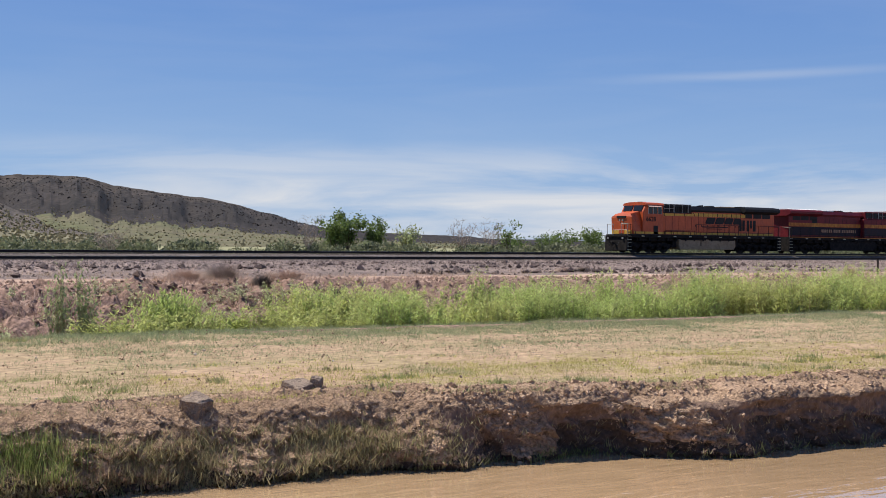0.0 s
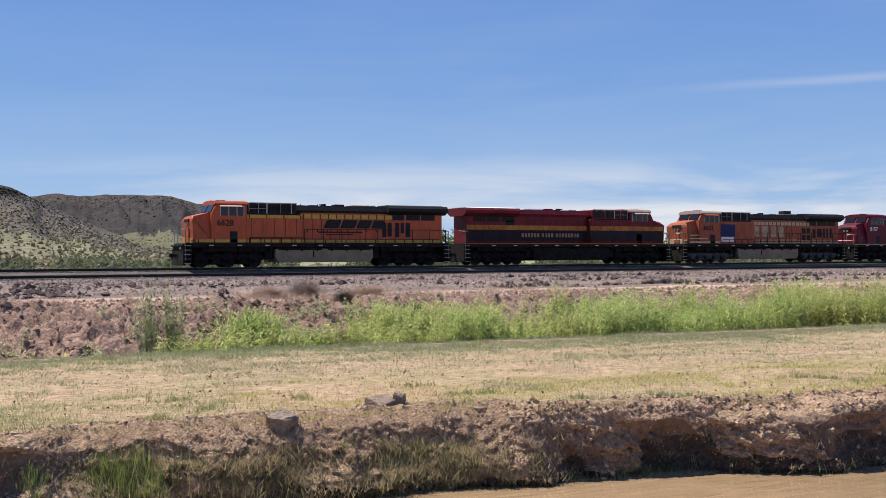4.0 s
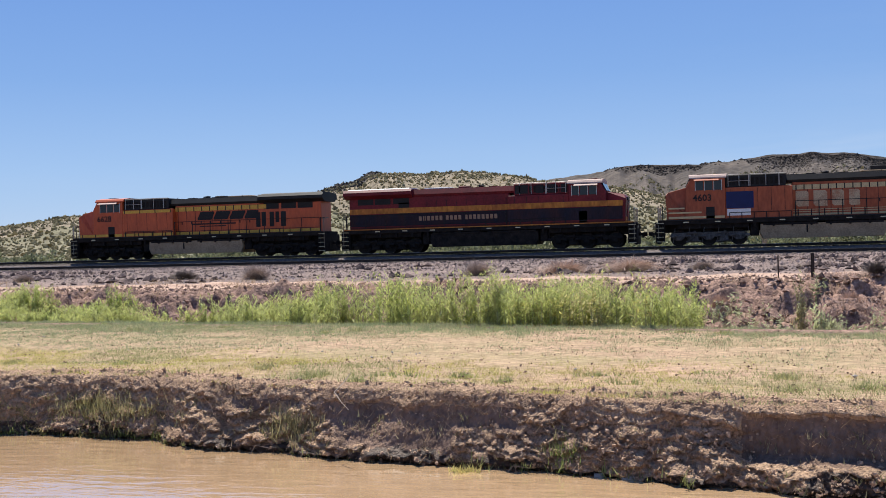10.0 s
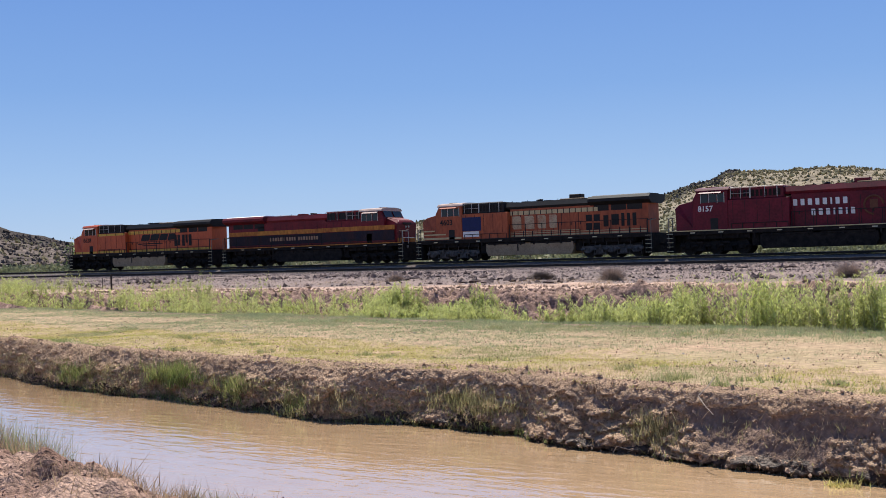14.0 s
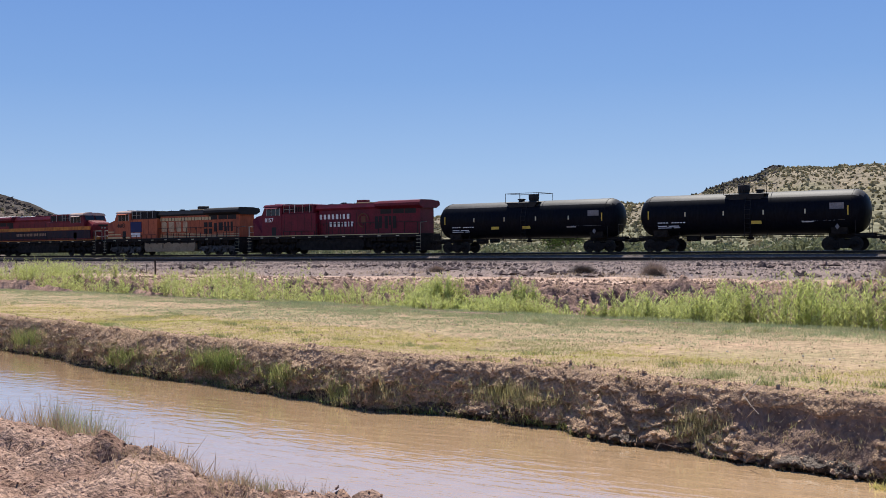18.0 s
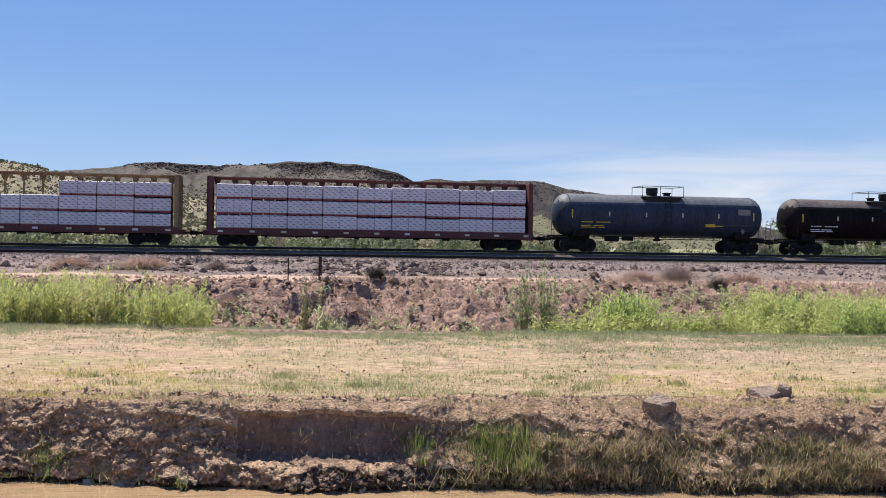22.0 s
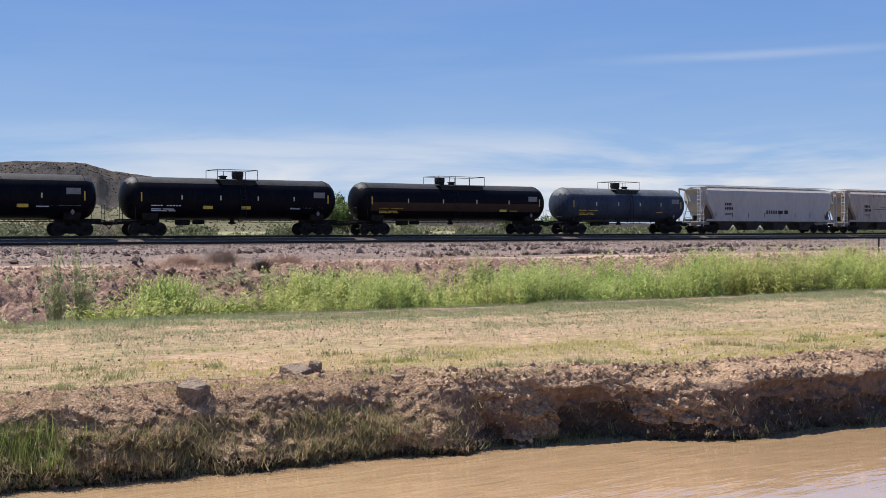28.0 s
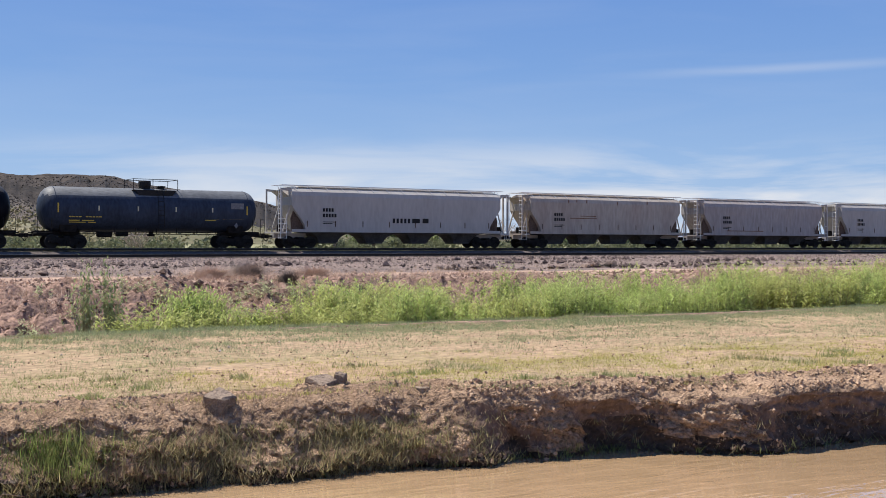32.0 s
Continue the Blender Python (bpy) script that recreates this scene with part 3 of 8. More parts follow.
def hill(name, label, line, foot, ridge, deep, rough, mats, cliff=0.1, rock_from=0.45, seed=0, rim=((-90, 90),), ragged=0.16):
    """A hill whose crest runs through (azimuth, elevation) in degrees as seen from the canal, its foot and crest at these distances."""
    az = np.arange(line[0][0], line[-1][0], 0.11 if ridge < 2000 else 0.6)
    el = np.interp(az, [p[0] for p in line], [p[1] for p in line])
    el = np.maximum(el + 0.07 * fbm(az * 1.1, 0 * az, seed, 4), 0.02)
    us = np.concatenate([np.linspace(0, 0.8, 34), np.linspace(0.82, 0.94, 10), np.linspace(0.944, 1.0, 18), np.linspace(1.05, 2.0, 6)])
    rows = []
    tall = 0.02 + (cliff - 0.02) * np.max([step(p, p + 0.9, az) * (1 - step(q_ - 0.9, q_, az)) for p, q_ in rim], 0) * (0.75 + 0.6 * fbm(az * 1.3, 0 * az, seed + 6, 3))
    for u in us:
        r = (foot + (ridge - foot) * min(u, 1) + max(0, u - 1) * deep) * (1 + 0.05 * fbm(az * 0.35, np.full_like(az, u * 3), seed + 3, 3) * min(1, u * 2))
        h = ridge * np.tan(np.radians(el)) + 1.4
        if u <= 1:
            edge = 0.955 + 0.012 * fbm(az * 0.9, 0 * az, seed + 7, 2)
            f = (u / edge) ** 1.35 * (1 - tall)
            f = np.where(u > edge, 1 - tall + tall * np.clip((u - edge) / 0.034, 0, 1), f)
            f = np.minimum(f, 1.0)
        else:
            f = 1 - 0.02 * (u - 1)
        gully = fbm(az * 0.9, np.full_like(az, u * 1.5), seed + 5, 4) * rough * (np.sin(math.pi * min(u, 1)) + 0.05)
        z = h * np.minimum(f * (1 + gully), 1.0) + 0.15
        if u > 1:
            z = h * f - (u - 1) * 0.012 * r
        rows.append(np.stack([r * np.sin(np.radians(az)), r * np.cos(np.radians(az)), z], -1))
    n, w = len(us), len(az)
    v = np.concatenate(rows)
    q = (np.arange(n - 1)[:, None] * w + np.arange(w - 1)[None, :]).ravel()
    fc = np.stack([q, q + 1, q + w + 1, q + w], -1)
    um = us[1:, None] + 0.05 * fbm(np.broadcast_to(az[1:] * 4.5, (n - 1, w - 1)), np.broadcast_to(us[1:, None] * 30, (n - 1, w - 1)), seed + 18, 3) + ragged * fbm(np.broadcast_to(az[1:] * 0.5, (n - 1, w - 1)), np.broadcast_to(us[1:, None] * 5, (n - 1, w - 1)), seed + 8, 4)
    sl = np.where(um > rock_from, 1, 0)
    inside = np.max([step(p, p + 0.7, az[1:]) * (1 - step(q_ - 0.7, q_, az[1:])) for p, q_ in rim], 0)[None]
    uc = us[1:, None] + 0.17 * fbm(np.broadcast_to(az[1:] * 1.6, (n - 1, w - 1)), np.broadcast_to(us[1:, None] * 9, (n - 1, w - 1)), seed + 9, 4)
    sl = np.where((uc > 1.15 - (1.15 - 1 + cliff * 0.9) * inside) & (us[1:, None] <= 1.0), 2, sl).ravel()
    ob = mesh_of(name, v, fc, mats, sl)
    HILLS[name] = (v.reshape(n, w, 3), us)
    return tagged(ob, label, "hill", kind="structure")


hill("hill_1", "near mesa hill with rocky rim and scrub slopes", [(-43.5, 0.05), (-41, 0.65), (-38, 1.2), (-35, 1.6), (-33, 1.85), (-30.3, 2.0), (-27, 2.0), (-24, 1.95), (-22.5, 2.4),
     (-20.6, 3.1), (-19.6, 3.3), (-18.7, 3.84), (-16.6, 3.62), (-14.4, 3.52), (-11.5, 3.4), (-9.8, 3.15), (-6, 2.5), (-2, 1.7), (4, 0.8), (12, 0.2)],
     105, 300, 260, 0.18, [SLOPE, BROW, CLIFF], 0.09, 0.62, 100, ((-22.8, -17.8),))
hill("hill_2", "dark mesa with flat top and basalt rim", [(-16, 2.2), (-12, 2.9), (-8, 3.32), (-5.5, 3.6), (-3.2, 3.6), (-1.8, 3.5), (1, 3.9), (3.4, 3.95), (5.5, 3.76),
     (7.4, 3.46), (8.6, 2.9), (10, 2.2), (12, 1.4), (14.5, 0.7), (18, 0.1)], 150, 520, 420, 0.3, [SLOPE, ROCK, CLIFF], 0.13, 0.38, 200, ((-6.2, -1.0), (0.2, 8.6)))
hill("hill_3", "distant dark volcanic hill with eroded slope", [(3, 2.2), (7, 2.8), (9.6, 3.12), (11.5, 3.05), (13, 3.2), (15, 3.1), (16.3, 2.74), (18.5, 2.5), (21, 2.22),
     (23.3, 1.64), (25.3, 1.14), (26.6, 0.78), (30, 0.55), (36, 0.28), (46, 0.12)], 260, 900, 600, 0.4, [GREEN_SLOPE, DARK_ROCK, CLIFF], 0.10, 0.33, 300, ((6, 24),), 0.07)
hill("hill_4", "rocky brown hill beside the line", [(-100, 4.0), (-80, 5.0), (-66, 4.3), (-61, 3.9), (-59, 3.6), (-58.1, 2.95), (-57.3, 2.66), (-56.5, 2.36), (-55.2, 1.8),
     (-53, 1.3), (-51.8, 1.1), (-50.3, 0.55), (-49, 0.3), (-46.5, 0.05)], 150, 260, 200, 0.3, [SLOPE, BROWN_ROCK, CLIFF], 0.16, 0.08, 400)
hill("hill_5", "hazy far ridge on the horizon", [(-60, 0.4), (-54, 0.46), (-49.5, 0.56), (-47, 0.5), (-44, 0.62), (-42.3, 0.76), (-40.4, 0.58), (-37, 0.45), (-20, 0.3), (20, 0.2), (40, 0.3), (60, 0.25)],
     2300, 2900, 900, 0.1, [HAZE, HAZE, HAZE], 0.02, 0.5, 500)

# ------------------------------------------------------------------ tracks
RAIL = mat("rail_steel", (0.04, 0.03, 0.026), 0.7, 0.3, 0.3, 2, other=(0.028, 0.022, 0.02))
SHINE = mat("rail_head", (0.55, 0.55, 0.55), 0.25, 1.0, 0.15, 3)
TIE = mat("tie_timber", (0.11, 0.09, 0.075), 0.9, 0, 0.4, 3, each=0.3, spec=0.1)
BALLAST = mat("ballast_stone", (0.18, 0.15, 0.138), 0.95, 0, 0.3, 2, island=0.6, other=(0.13, 0.105, 0.092), spec=0.1)


def track(name, y, z, label):
    root = tagged(new(name), label, "track", kind="structure")
    root.location = (0, y, z)
    for side in (-1, 1):
        bm = bmesh.new()
        prism(bm, [(-0.07, -0.17), (0.07, -0.17), (0.07, -0.155), (0.01, -0.13), (0.01, -0.04), (0.036, -0.03), (0.036, -0.004), (-0.036, -0.004), (-0.036, -0.03),
                   (-0.01, -0.04), (-0.01, -0.13), (-0.07, -0.155)], "x", -420, 420)
        r = part("rail", bm, RAIL, root)
        r.location = (0, side * 0.7525, 0)
        bm = bmesh.new()
        box(bm, -420, 420, -0.03, 0.03, -0.004, 0.0)
        part("rail_head", bm, SHINE, r, "polished steel running surface")
    bm = bmesh.new()
    box(bm, -0.115, 0.115, -1.3, 1.3, -0.19, 0.0, 0.012)
    tie = part("tie", bm, TIE, root)
    tie.location = (0, 0, -0.175)
    for k in range(-140, 140):
        if k:
            o = new("tie", tie.data)
            o.parent = root
            o.location = (k * 0.56, random.uniform(-0.03, 0.03), -0.20 + random.uniform(-0.012, 0.006))
    return root


track("track_far", Y_FAR, Z_FAR, "railway track with steel rails on timber ties, main line")
track("track_near", Y_NEAR, Z_NEAR, "railway track with steel rails on timber ties, lower line")


def pebbles(name, n, xr, yr, size, material, label, category, seed, keep=None, sink=0.3):
    """Loose stones strewn over the ground as one mesh of low rough lumps."""
    rng = np.random.default_rng(seed)
    x, y = rng.uniform(*xr, n), rng.uniform(*yr, n)
    if keep is not None:
        k = keep(x, y, rng)
        x, y = x[k], y[k]
    n = len(x)
    s = rng.uniform(size[0], size[1], n) * rng.uniform(0.5, 1, n)
    z = ground_z(x, y) + s * (0.5 - sink)
    base = np.array([(1, 0, 0), (0, 1, 0), (-1, 0, 0), (0, -1, 0), (0, 0, 1), (0, 0, -1)], dtype=float)
    f = np.array([(0, 1, 4), (1, 2, 4), (2, 3, 4), (3, 0, 4), (1, 0, 5), (2, 1, 5), (3, 2, 5), (0, 3, 5)])
    v = base[None] * rng.uniform(0.5, 1.0, (n, 6, 1)) + rng.uniform(-0.25, 0.25, (n, 6, 3))
    v = v * s[:, None, None] * np.array([1, 1, 0.75])
    v = v + np.stack([x, y, z], -1)[:, None]
    ob = mesh_of(name, v.reshape(-1, 3), (f[None] + 6 * np.arange(n)[:, None, None]).reshape(-1, 3), material)
    return tagged(ob, label, category, kind="stuff")


pebbles("ballast", 18000, (-150, 130), (69.0, 79.5), (0.03, 0.065), BALLAST, "grey crushed stone ballast between the rails", "ballast", 61,
        lambda x, y, r: np.minimum(abs(y - Y_FAR), abs(y - Y_NEAR)) > 0.0)


def rubble(name, n, xr, yr, size, material, label, seed, keep):
    """Small stones lying half sunk: a four-sided uneven point each."""
    rng = np.random.default_rng(seed)
    x, y = rng.uniform(*xr, n), rng.uniform(*yr, n)
    k = keep(x, y, rng)
    x, y = x[k], y[k]
    n = len(x)
    s = rng.uniform(size[0], size[1], n) ** 1.0 * rng.choice([0.7, 1.0, 1.0, 1.6], n)
    base = np.array([(1, 0, -0.2), (0, 1, -0.2), (-1, 0, -0.2), (0, -1, -0.2), (0, 0, 0.8)], dtype=float)
    v = base[None] * rng.uniform(0.6, 1.1, (n, 5, 1)) + rng.uniform(-0.3, 0.3, (n, 5, 3)) * [1, 1, 0.5]
    v = v * s[:, None, None] + np.stack([x, y, ground_z(x, y)], -1)[:, None]
    f = np.array([(0, 1, 4), (1, 2, 4), (2, 3, 4), (3, 0, 4)])
    ob = mesh_of(name, v.reshape(-1, 3), (f[None] + 5 * np.arange(n)[:, None, None]).reshape(-1, 3), material)
    return tagged(ob, label, "gravel", kind="stuff")


RUBBLE = mat("grey_rubble", (0.33, 0.248, 0.208), 0.95, 0, 0.3, 0.4, island=0.7, other=(0.20, 0.155, 0.132), spec=0.1)
rubble("gravel_stones", 90000, (-105, 95), (40, 69.5), (0.03, 0.078), RUBBLE, "strewn grey and brown stones on the strip beside the line", 62,
       lambda x, y, r: (abs(x) < y * 1.55 + 4) & (r.uniform(0, 1, len(x)) < 0.3 + 0.7 * step(44, 54, y) + 0.8 * np.clip(fbm(x * 0.12, y * 0.3, 71, 3), 0, 1)))
rubble("roadside_stones", 16000, (-60, 60), (30, 42), (0.02, 0.06), RUBBLE, "small brown stones on the bare strip", 67,
       lambda x, y, r: r.uniform(0, 1, len(x)) < 0.25 + 1.0 * np.clip(fbm(x * 0.2, y * 0.4, 72, 3), 0, 1))

# ------------------------------------------------------------------ train: materials
ORANGE = mat("orange_paint", (0.50, 0.088, 0.022), 0.45, 0, 0.14, 0.7, other=(0.40, 0.068, 0.018), spec=0.4, stretch=(1, 1, 0.35))
ORANGE_OLD = mat("faded_orange_paint", (0.40, 0.095, 0.035), 0.6, 0, 0.22, 0.6, other=(0.28, 0.068, 0.03), spec=0.3, stretch=(1, 1, 0.35))
YELLOW = mat("yellow_paint", (0.60, 0.34, 0.05), 0.5, 0, 0.2, 1.5)
BLACK = mat("black_paint", (0.010, 0.0095, 0.0095), 0.6, 0, 0.3, 1.2, other=(0.018, 0.016, 0.015), spec=0.25)
UNDER = mat("grimy_running_gear", (0.010, 0.0088, 0.0082), 0.9, 0, 0.35, 3, other=(0.026, 0.021, 0.018), spec=0.15)
PALE_ROOF = mat("pale_roof_paint", (0.48, 0.35, 0.29), 0.7, 0, 0.2, 1.5)
GREY_GEAR = mat("grey_truck_paint", (0.13, 0.12, 0.11), 0.85, 0, 0.35, 3, other=(0.06, 0.052, 0.046), spec=0.15)
DATA_GREY = mat("faded_grey_stencil", (0.23, 0.22, 0.215), 0.7, 0, 0.3, 3)
TANK_GREY = mat("grey_fuel_tank_paint", (0.36, 0.265, 0.165), 0.85, 0, 0.2, 1.2, other=(0.26, 0.185, 0.115), spec=0.05)
DEEP_RED = mat("deep_red_paint", (0.17, 0.016, 0.020), 0.5, 0, 0.25, 0.8, other=(0.11, 0.012, 0.016), spec=0.2)
DARK_RED = mat("maroon_red_paint", (0.145, 0.010, 0.021), 0.45, 0, 0.25, 0.8, other=(0.09, 0.008, 0.015), spec=0.2)
OCHRE = mat("dusty_ochre_band_paint", (0.50, 0.20, 0.035), 0.6, 0, 0.3, 0.7, other=(0.32, 0.10, 0.025), spec=0.2, stretch=(1, 1, 0.4))
NAVY = mat("dark_navy_band_paint", (0.010, 0.010, 0.020), 0.6, 0, 0.3, 1.2, other=(0.030, 0.012, 0.014), spec=0.2, stretch=(1, 1, 0.4))
DULL_RED = mat("dull_red_sill_paint", (0.13, 0.02, 0.016), 0.7, 0, 0.3, 1.2, other=(0.05, 0.015, 0.013), spec=0.2)
DULL_GOLD = mat("dull_gold_lettering", (0.36, 0.22, 0.14), 0.7, 0, 0.3, 3)
WHITE = mat("white_paint", (0.75, 0.73, 0.70), 0.6, 0, 0.12, 3)
CREAM = mat("cream_lettering", (0.55, 0.42, 0.22), 0.6, 0, 0.2, 3)
WORN_CREAM = mat("worn_cream_lettering", (0.46, 0.33, 0.20), 0.7, 0, 0.3, 1.6, other=(0.36, 0.13, 0.06), hi=0.75, lo=0.45)
BLUE = mat("blue_panel_paint", (0.010, 0.018, 0.085), 0.6, 0, 0.2, 2)
GLASS = mat("dark_cab_glass", (0.012, 0.013, 0.015), 0.08, 0, 0.1, 2, spec=0.4)
LENS = mat("unlit_lamp_lens", (0.26, 0.25, 0.23), 0.15, 0, 0.1, 6, spec=0.5)
GRAB = mat("weathered_grab_iron_paint", (0.20, 0.17, 0.13), 0.8, 0, 0.2, 4)
STEEL = mat("bare_steel", (0.42, 0.40, 0.38), 0.4, 0.8, 0.2, 4)
WHEEL = mat("wheel_steel", (0.03, 0.026, 0.023), 0.7, 0.3, 0.3, 5)
TANK_BLACK = mat("black_tank_paint", (0.004, 0.005, 0.009), 0.42, 0, 0.3, 0.8, other=(0.008, 0.008, 0.010), spec=0.05, stretch=(1, 1, 0.3))
TANK_SLATE = mat("slate_grey_tank_paint", (0.044, 0.056, 0.082), 0.5, 0, 0.2, 0.8, other=(0.034, 0.042, 0.060), spec=0.08, stretch=(1, 1, 0.3))
TANK_BROWN = mat("worn_black_tank_paint", (0.009, 0.007, 0.008), 0.55, 0, 0.3, 0.8, other=(0.016, 0.012, 0.012), spec=0.05, stretch=(1, 1, 0.3))
TANK_GUN = mat("charcoal_tank_paint", (0.026, 0.027, 0.033), 0.5, 0, 0.25, 0.8, other=(0.018, 0.018, 0.021), spec=0.08, stretch=(1, 1, 0.3))
# tank tops in lighter colours: the sun's gloss painted in, together with dust
TOP_DUST_SHEEN = {
    "black_tank_paint": mat("dusty_sheen_black_tank_top", (0.055, 0.052, 0.052), 0.6, 0, 0.3, 0.8, other=(0.028, 0.026, 0.026), spec=0.3, stretch=(0.4, 1, 1)),
    "slate_grey_tank_paint": mat("dusty_sheen_slate_tank_top", (0.15, 0.155, 0.16), 0.6, 0, 0.25, 0.8, other=(0.09, 0.095, 0.105), spec=0.3, stretch=(0.4, 1, 1)),
    "worn_black_tank_paint": mat("dusty_sheen_brown_tank_top", (0.14, 0.12, 0.105), 0.7, 0, 0.3, 0.8, other=(0.06, 0.05, 0.046), spec=0.3, stretch=(0.4, 1, 1)),
    "charcoal_tank_paint": mat("dusty_sheen_pale_tank_top", (0.28, 0.255, 0.235), 0.7, 0, 0.25, 0.8, other=(0.18, 0.16, 0.15), spec=0.2, stretch=(0.4, 1, 1)),
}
RUST_BROWN = mat("rusty_brown_web_paint", (0.15, 0.105, 0.08), 0.85, 0, 0.3, 1.5, other=(0.09, 0.06, 0.045), spec=0.1)
RUST_BAND = mat("rust_brown_band", (0.045, 0.022, 0.012), 0.8, 0, 0.3, 1.2)
CAR_GREY = mat("light_grey_car_paint", (0.44, 0.41, 0.375), 0.65, 0, 0.08, 0.5, other=(0.40, 0.365, 0.33), spec=0.3, stretch=(1, 1, 0.25))
CAR_TAN = mat("weathered_beige_car_paint", (0.44, 0.385, 0.32), 0.7, 0, 0.14, 0.5, other=(0.38, 0.31, 0.25), spec=0.3, stretch=(1, 1, 0.25))
CAR_WARM = mat("warm_grey_car_paint", (0.36, 0.32, 0.30), 0.65, 0, 0.15, 0.5, other=(0.35, 0.30, 0.27), spec=0.3, stretch=(1, 1, 0.25))
BEAM_YELLOW = mat("ochre_car_paint", (0.30, 0.20, 0.10), 0.7, 0, 0.25, 1.0, other=(0.22, 0.13, 0.075))
BEAM_RED = mat("oxide_red_car_paint", (0.13, 0.045, 0.04), 0.7, 0, 0.25, 1.0, other=(0.09, 0.035, 0.032))
WRAP = mat("white_lumber_wrap", (0.66, 0.61, 0.62), 0.45, 0, 0.12, 2, bump=0.5, bump_scale=6, each=0.08)
PRINT = mat("printed_wrap_marks", (0.16, 0.18, 0.24), 0.6, 0, 0.2, 3)
SKID = mat("red_brown_skids", (0.28, 0.07, 0.075), 0.8, 0, 0.3, 3)
YELLOW_SIGN = mat("yellow_decal", (0.62, 0.42, 0.06), 0.6, 0, 0.15, 4)
AMBER = mat("reflective_strip", (0.62, 0.55, 0.36), 0.5, 0, 0.15, 6)


# ------------------------------------------------------------------ train: running gear
def wheel_mesh(r, name):
    bm = bmesh.new()
    for s in (-1, 1):
        lathe(bm, [(s * 0.68, 0.08), (s * 0.69, r - 0.07), (s * 0.68, r + 0.025), (s * 0.705, r + 0.025), (s * 0.72, r), (s * 0.815, r - 0.005), (s * 0.815, r - 0.07),
                   (s * 0.77, r - 0.09), (s * 0.77, 0.14), (s * 0.84, 0.12), (s * 0.84, 0.06)], "y", 24)
        for k in range(3):          # openings marked by bosses on the disc, so that the turn shows
            an = k * math.tau / 3
            rod(bm, (0.6 * r * math.cos(an), s * 0.77, 0.6 * r * math.sin(an)), (0.6 * r * math.cos(an), s * 0.795, 0.6 * r * math.sin(an)), 0.07, 8)
    rod(bm, (0, -1.05, 0), (0, 1.05, 0), 0.08, 10)
    me = bpy.data.meshes.new(name)
    bm.to_mesh(me)
    bm.free()
    me.materials.append(WHEEL)
    return me


BIG, SMALL = wheel_mesh(0.53, "wheelset"), wheel_mesh(0.457, "wheelset")
TURNING = []       # (wheelset, radius)
CARS = []          # (thing, place of its front coupler when the clock stands at 0)


def truck(parent, x, spacing, big, material):
    """A bogie at x: side frames and bolster, springs, and its wheelsets."""
    r = 0.53 if big else 0.457
    half = spacing[-1]
    bm = bmesh.new()
    for s in (-1, 1):
        y0, y1 = sorted((s * 0.98, s * 1.16))
        if big:
            prism(bm, [(-half - 0.55, r + 0.08), (-half - 0.5, r + 0.34), (half + 0.5, r + 0.34), (half + 0.55, r + 0.08), (half + 0.3, r - 0.12), (half - 0.25, r - 0.12),
                       (half - 0.45, r + 0.06), (0.42, r + 0.06), (0.25, r - 0.12), (-0.25, r - 0.12), (-0.42, r + 0.06), (-half + 0.45, r + 0.06), (-half + 0.25, r - 0.12), (-half - 0.3, r - 0.12)], "y", y0, y1)
            for sx in spacing:
                box(bm, sx - 0.2, sx + 0.2, min(s * 1.0, s * 1.27), max(s * 1.0, s * 1.27), r - 0.18, r + 0.2, 0.03)
                rod(bm, (sx, s * 1.16, r), (sx, s * 1.32, r), 0.13, 10)
            for sx in (-half * 0.5, half * 0.5):
                rod(bm, (sx, s * 1.2, r - 0.05), (sx + 0.1, s * 1.24, r + 0.45), 0.07, 8)
                rod(bm, (sx - 0.35, s * 1.22, r + 0.3), (sx + 0.2, s * 1.22, r + 0.3), 0.1, 8)
        else:
            prism(bm, [(-half - 0.28, r - 0.02), (-half - 0.2, r + 0.2), (-half * 0.5, r + 0.24), (half * 0.5, r + 0.24), (half + 0.2, r + 0.2), (half + 0.28, r - 0.02), (half - 0.2, r - 0.06),
                       (half * 0.42, r - 0.3), (-half * 0.42, r - 0.3), (-half + 0.2, r - 0.06)], "y", y0, y1)
            for sx in spacing:
                rod(bm, (sx, s * 1.14, r), (sx, s * 1.22, r), 0.11, 10)
            for sx in (-0.16, 0, 0.16):
                rod(bm, (sx, s * 1.15, r - 0.26), (sx, s * 1.15, r + 0.1), 0.065, 8)
    box(bm, -0.22, 0.22, -1.05, 1.05, r + 0.1, r + 0.36, 0.02)
    if big:
        for sx in (-half * 0.5, half * 0.5):
            box(bm, sx - 0.12, sx + 0.12, -1.0, 1.0, r, r + 0.3)
            box(bm, sx - 0.75, sx + 0.55, -0.62, 0.62, 0.2, r + 0.4, 0.06)         # traction motor
            for s in (-1, 1):
                box(bm, sx - 0.28, sx + 0.28, min(s * 0.98, s * 1.2), max(s * 0.98, s * 1.2), r - 0.28, r + 0.12, 0.04)
                rod(bm, (sx - 0.5, s * 1.1, 0.26), (sx + 0.5, s * 1.1, 0.3), 0.045, 6)
                rod(bm, (sx + 0.3, s * 1.18, 0.3), (sx + 0.2, s * 1.18, r + 0.3), 0.05, 6)
    tr = part("truck", bm, material, parent)
    tr.location = (x, 0, 0)
    for sx in spacing:
        w = new("wheelset", BIG if big else SMALL)
        w.parent = tr
        w.location = (sx, 0, r)
        TURNING.append((w, r, sx))
    return tr


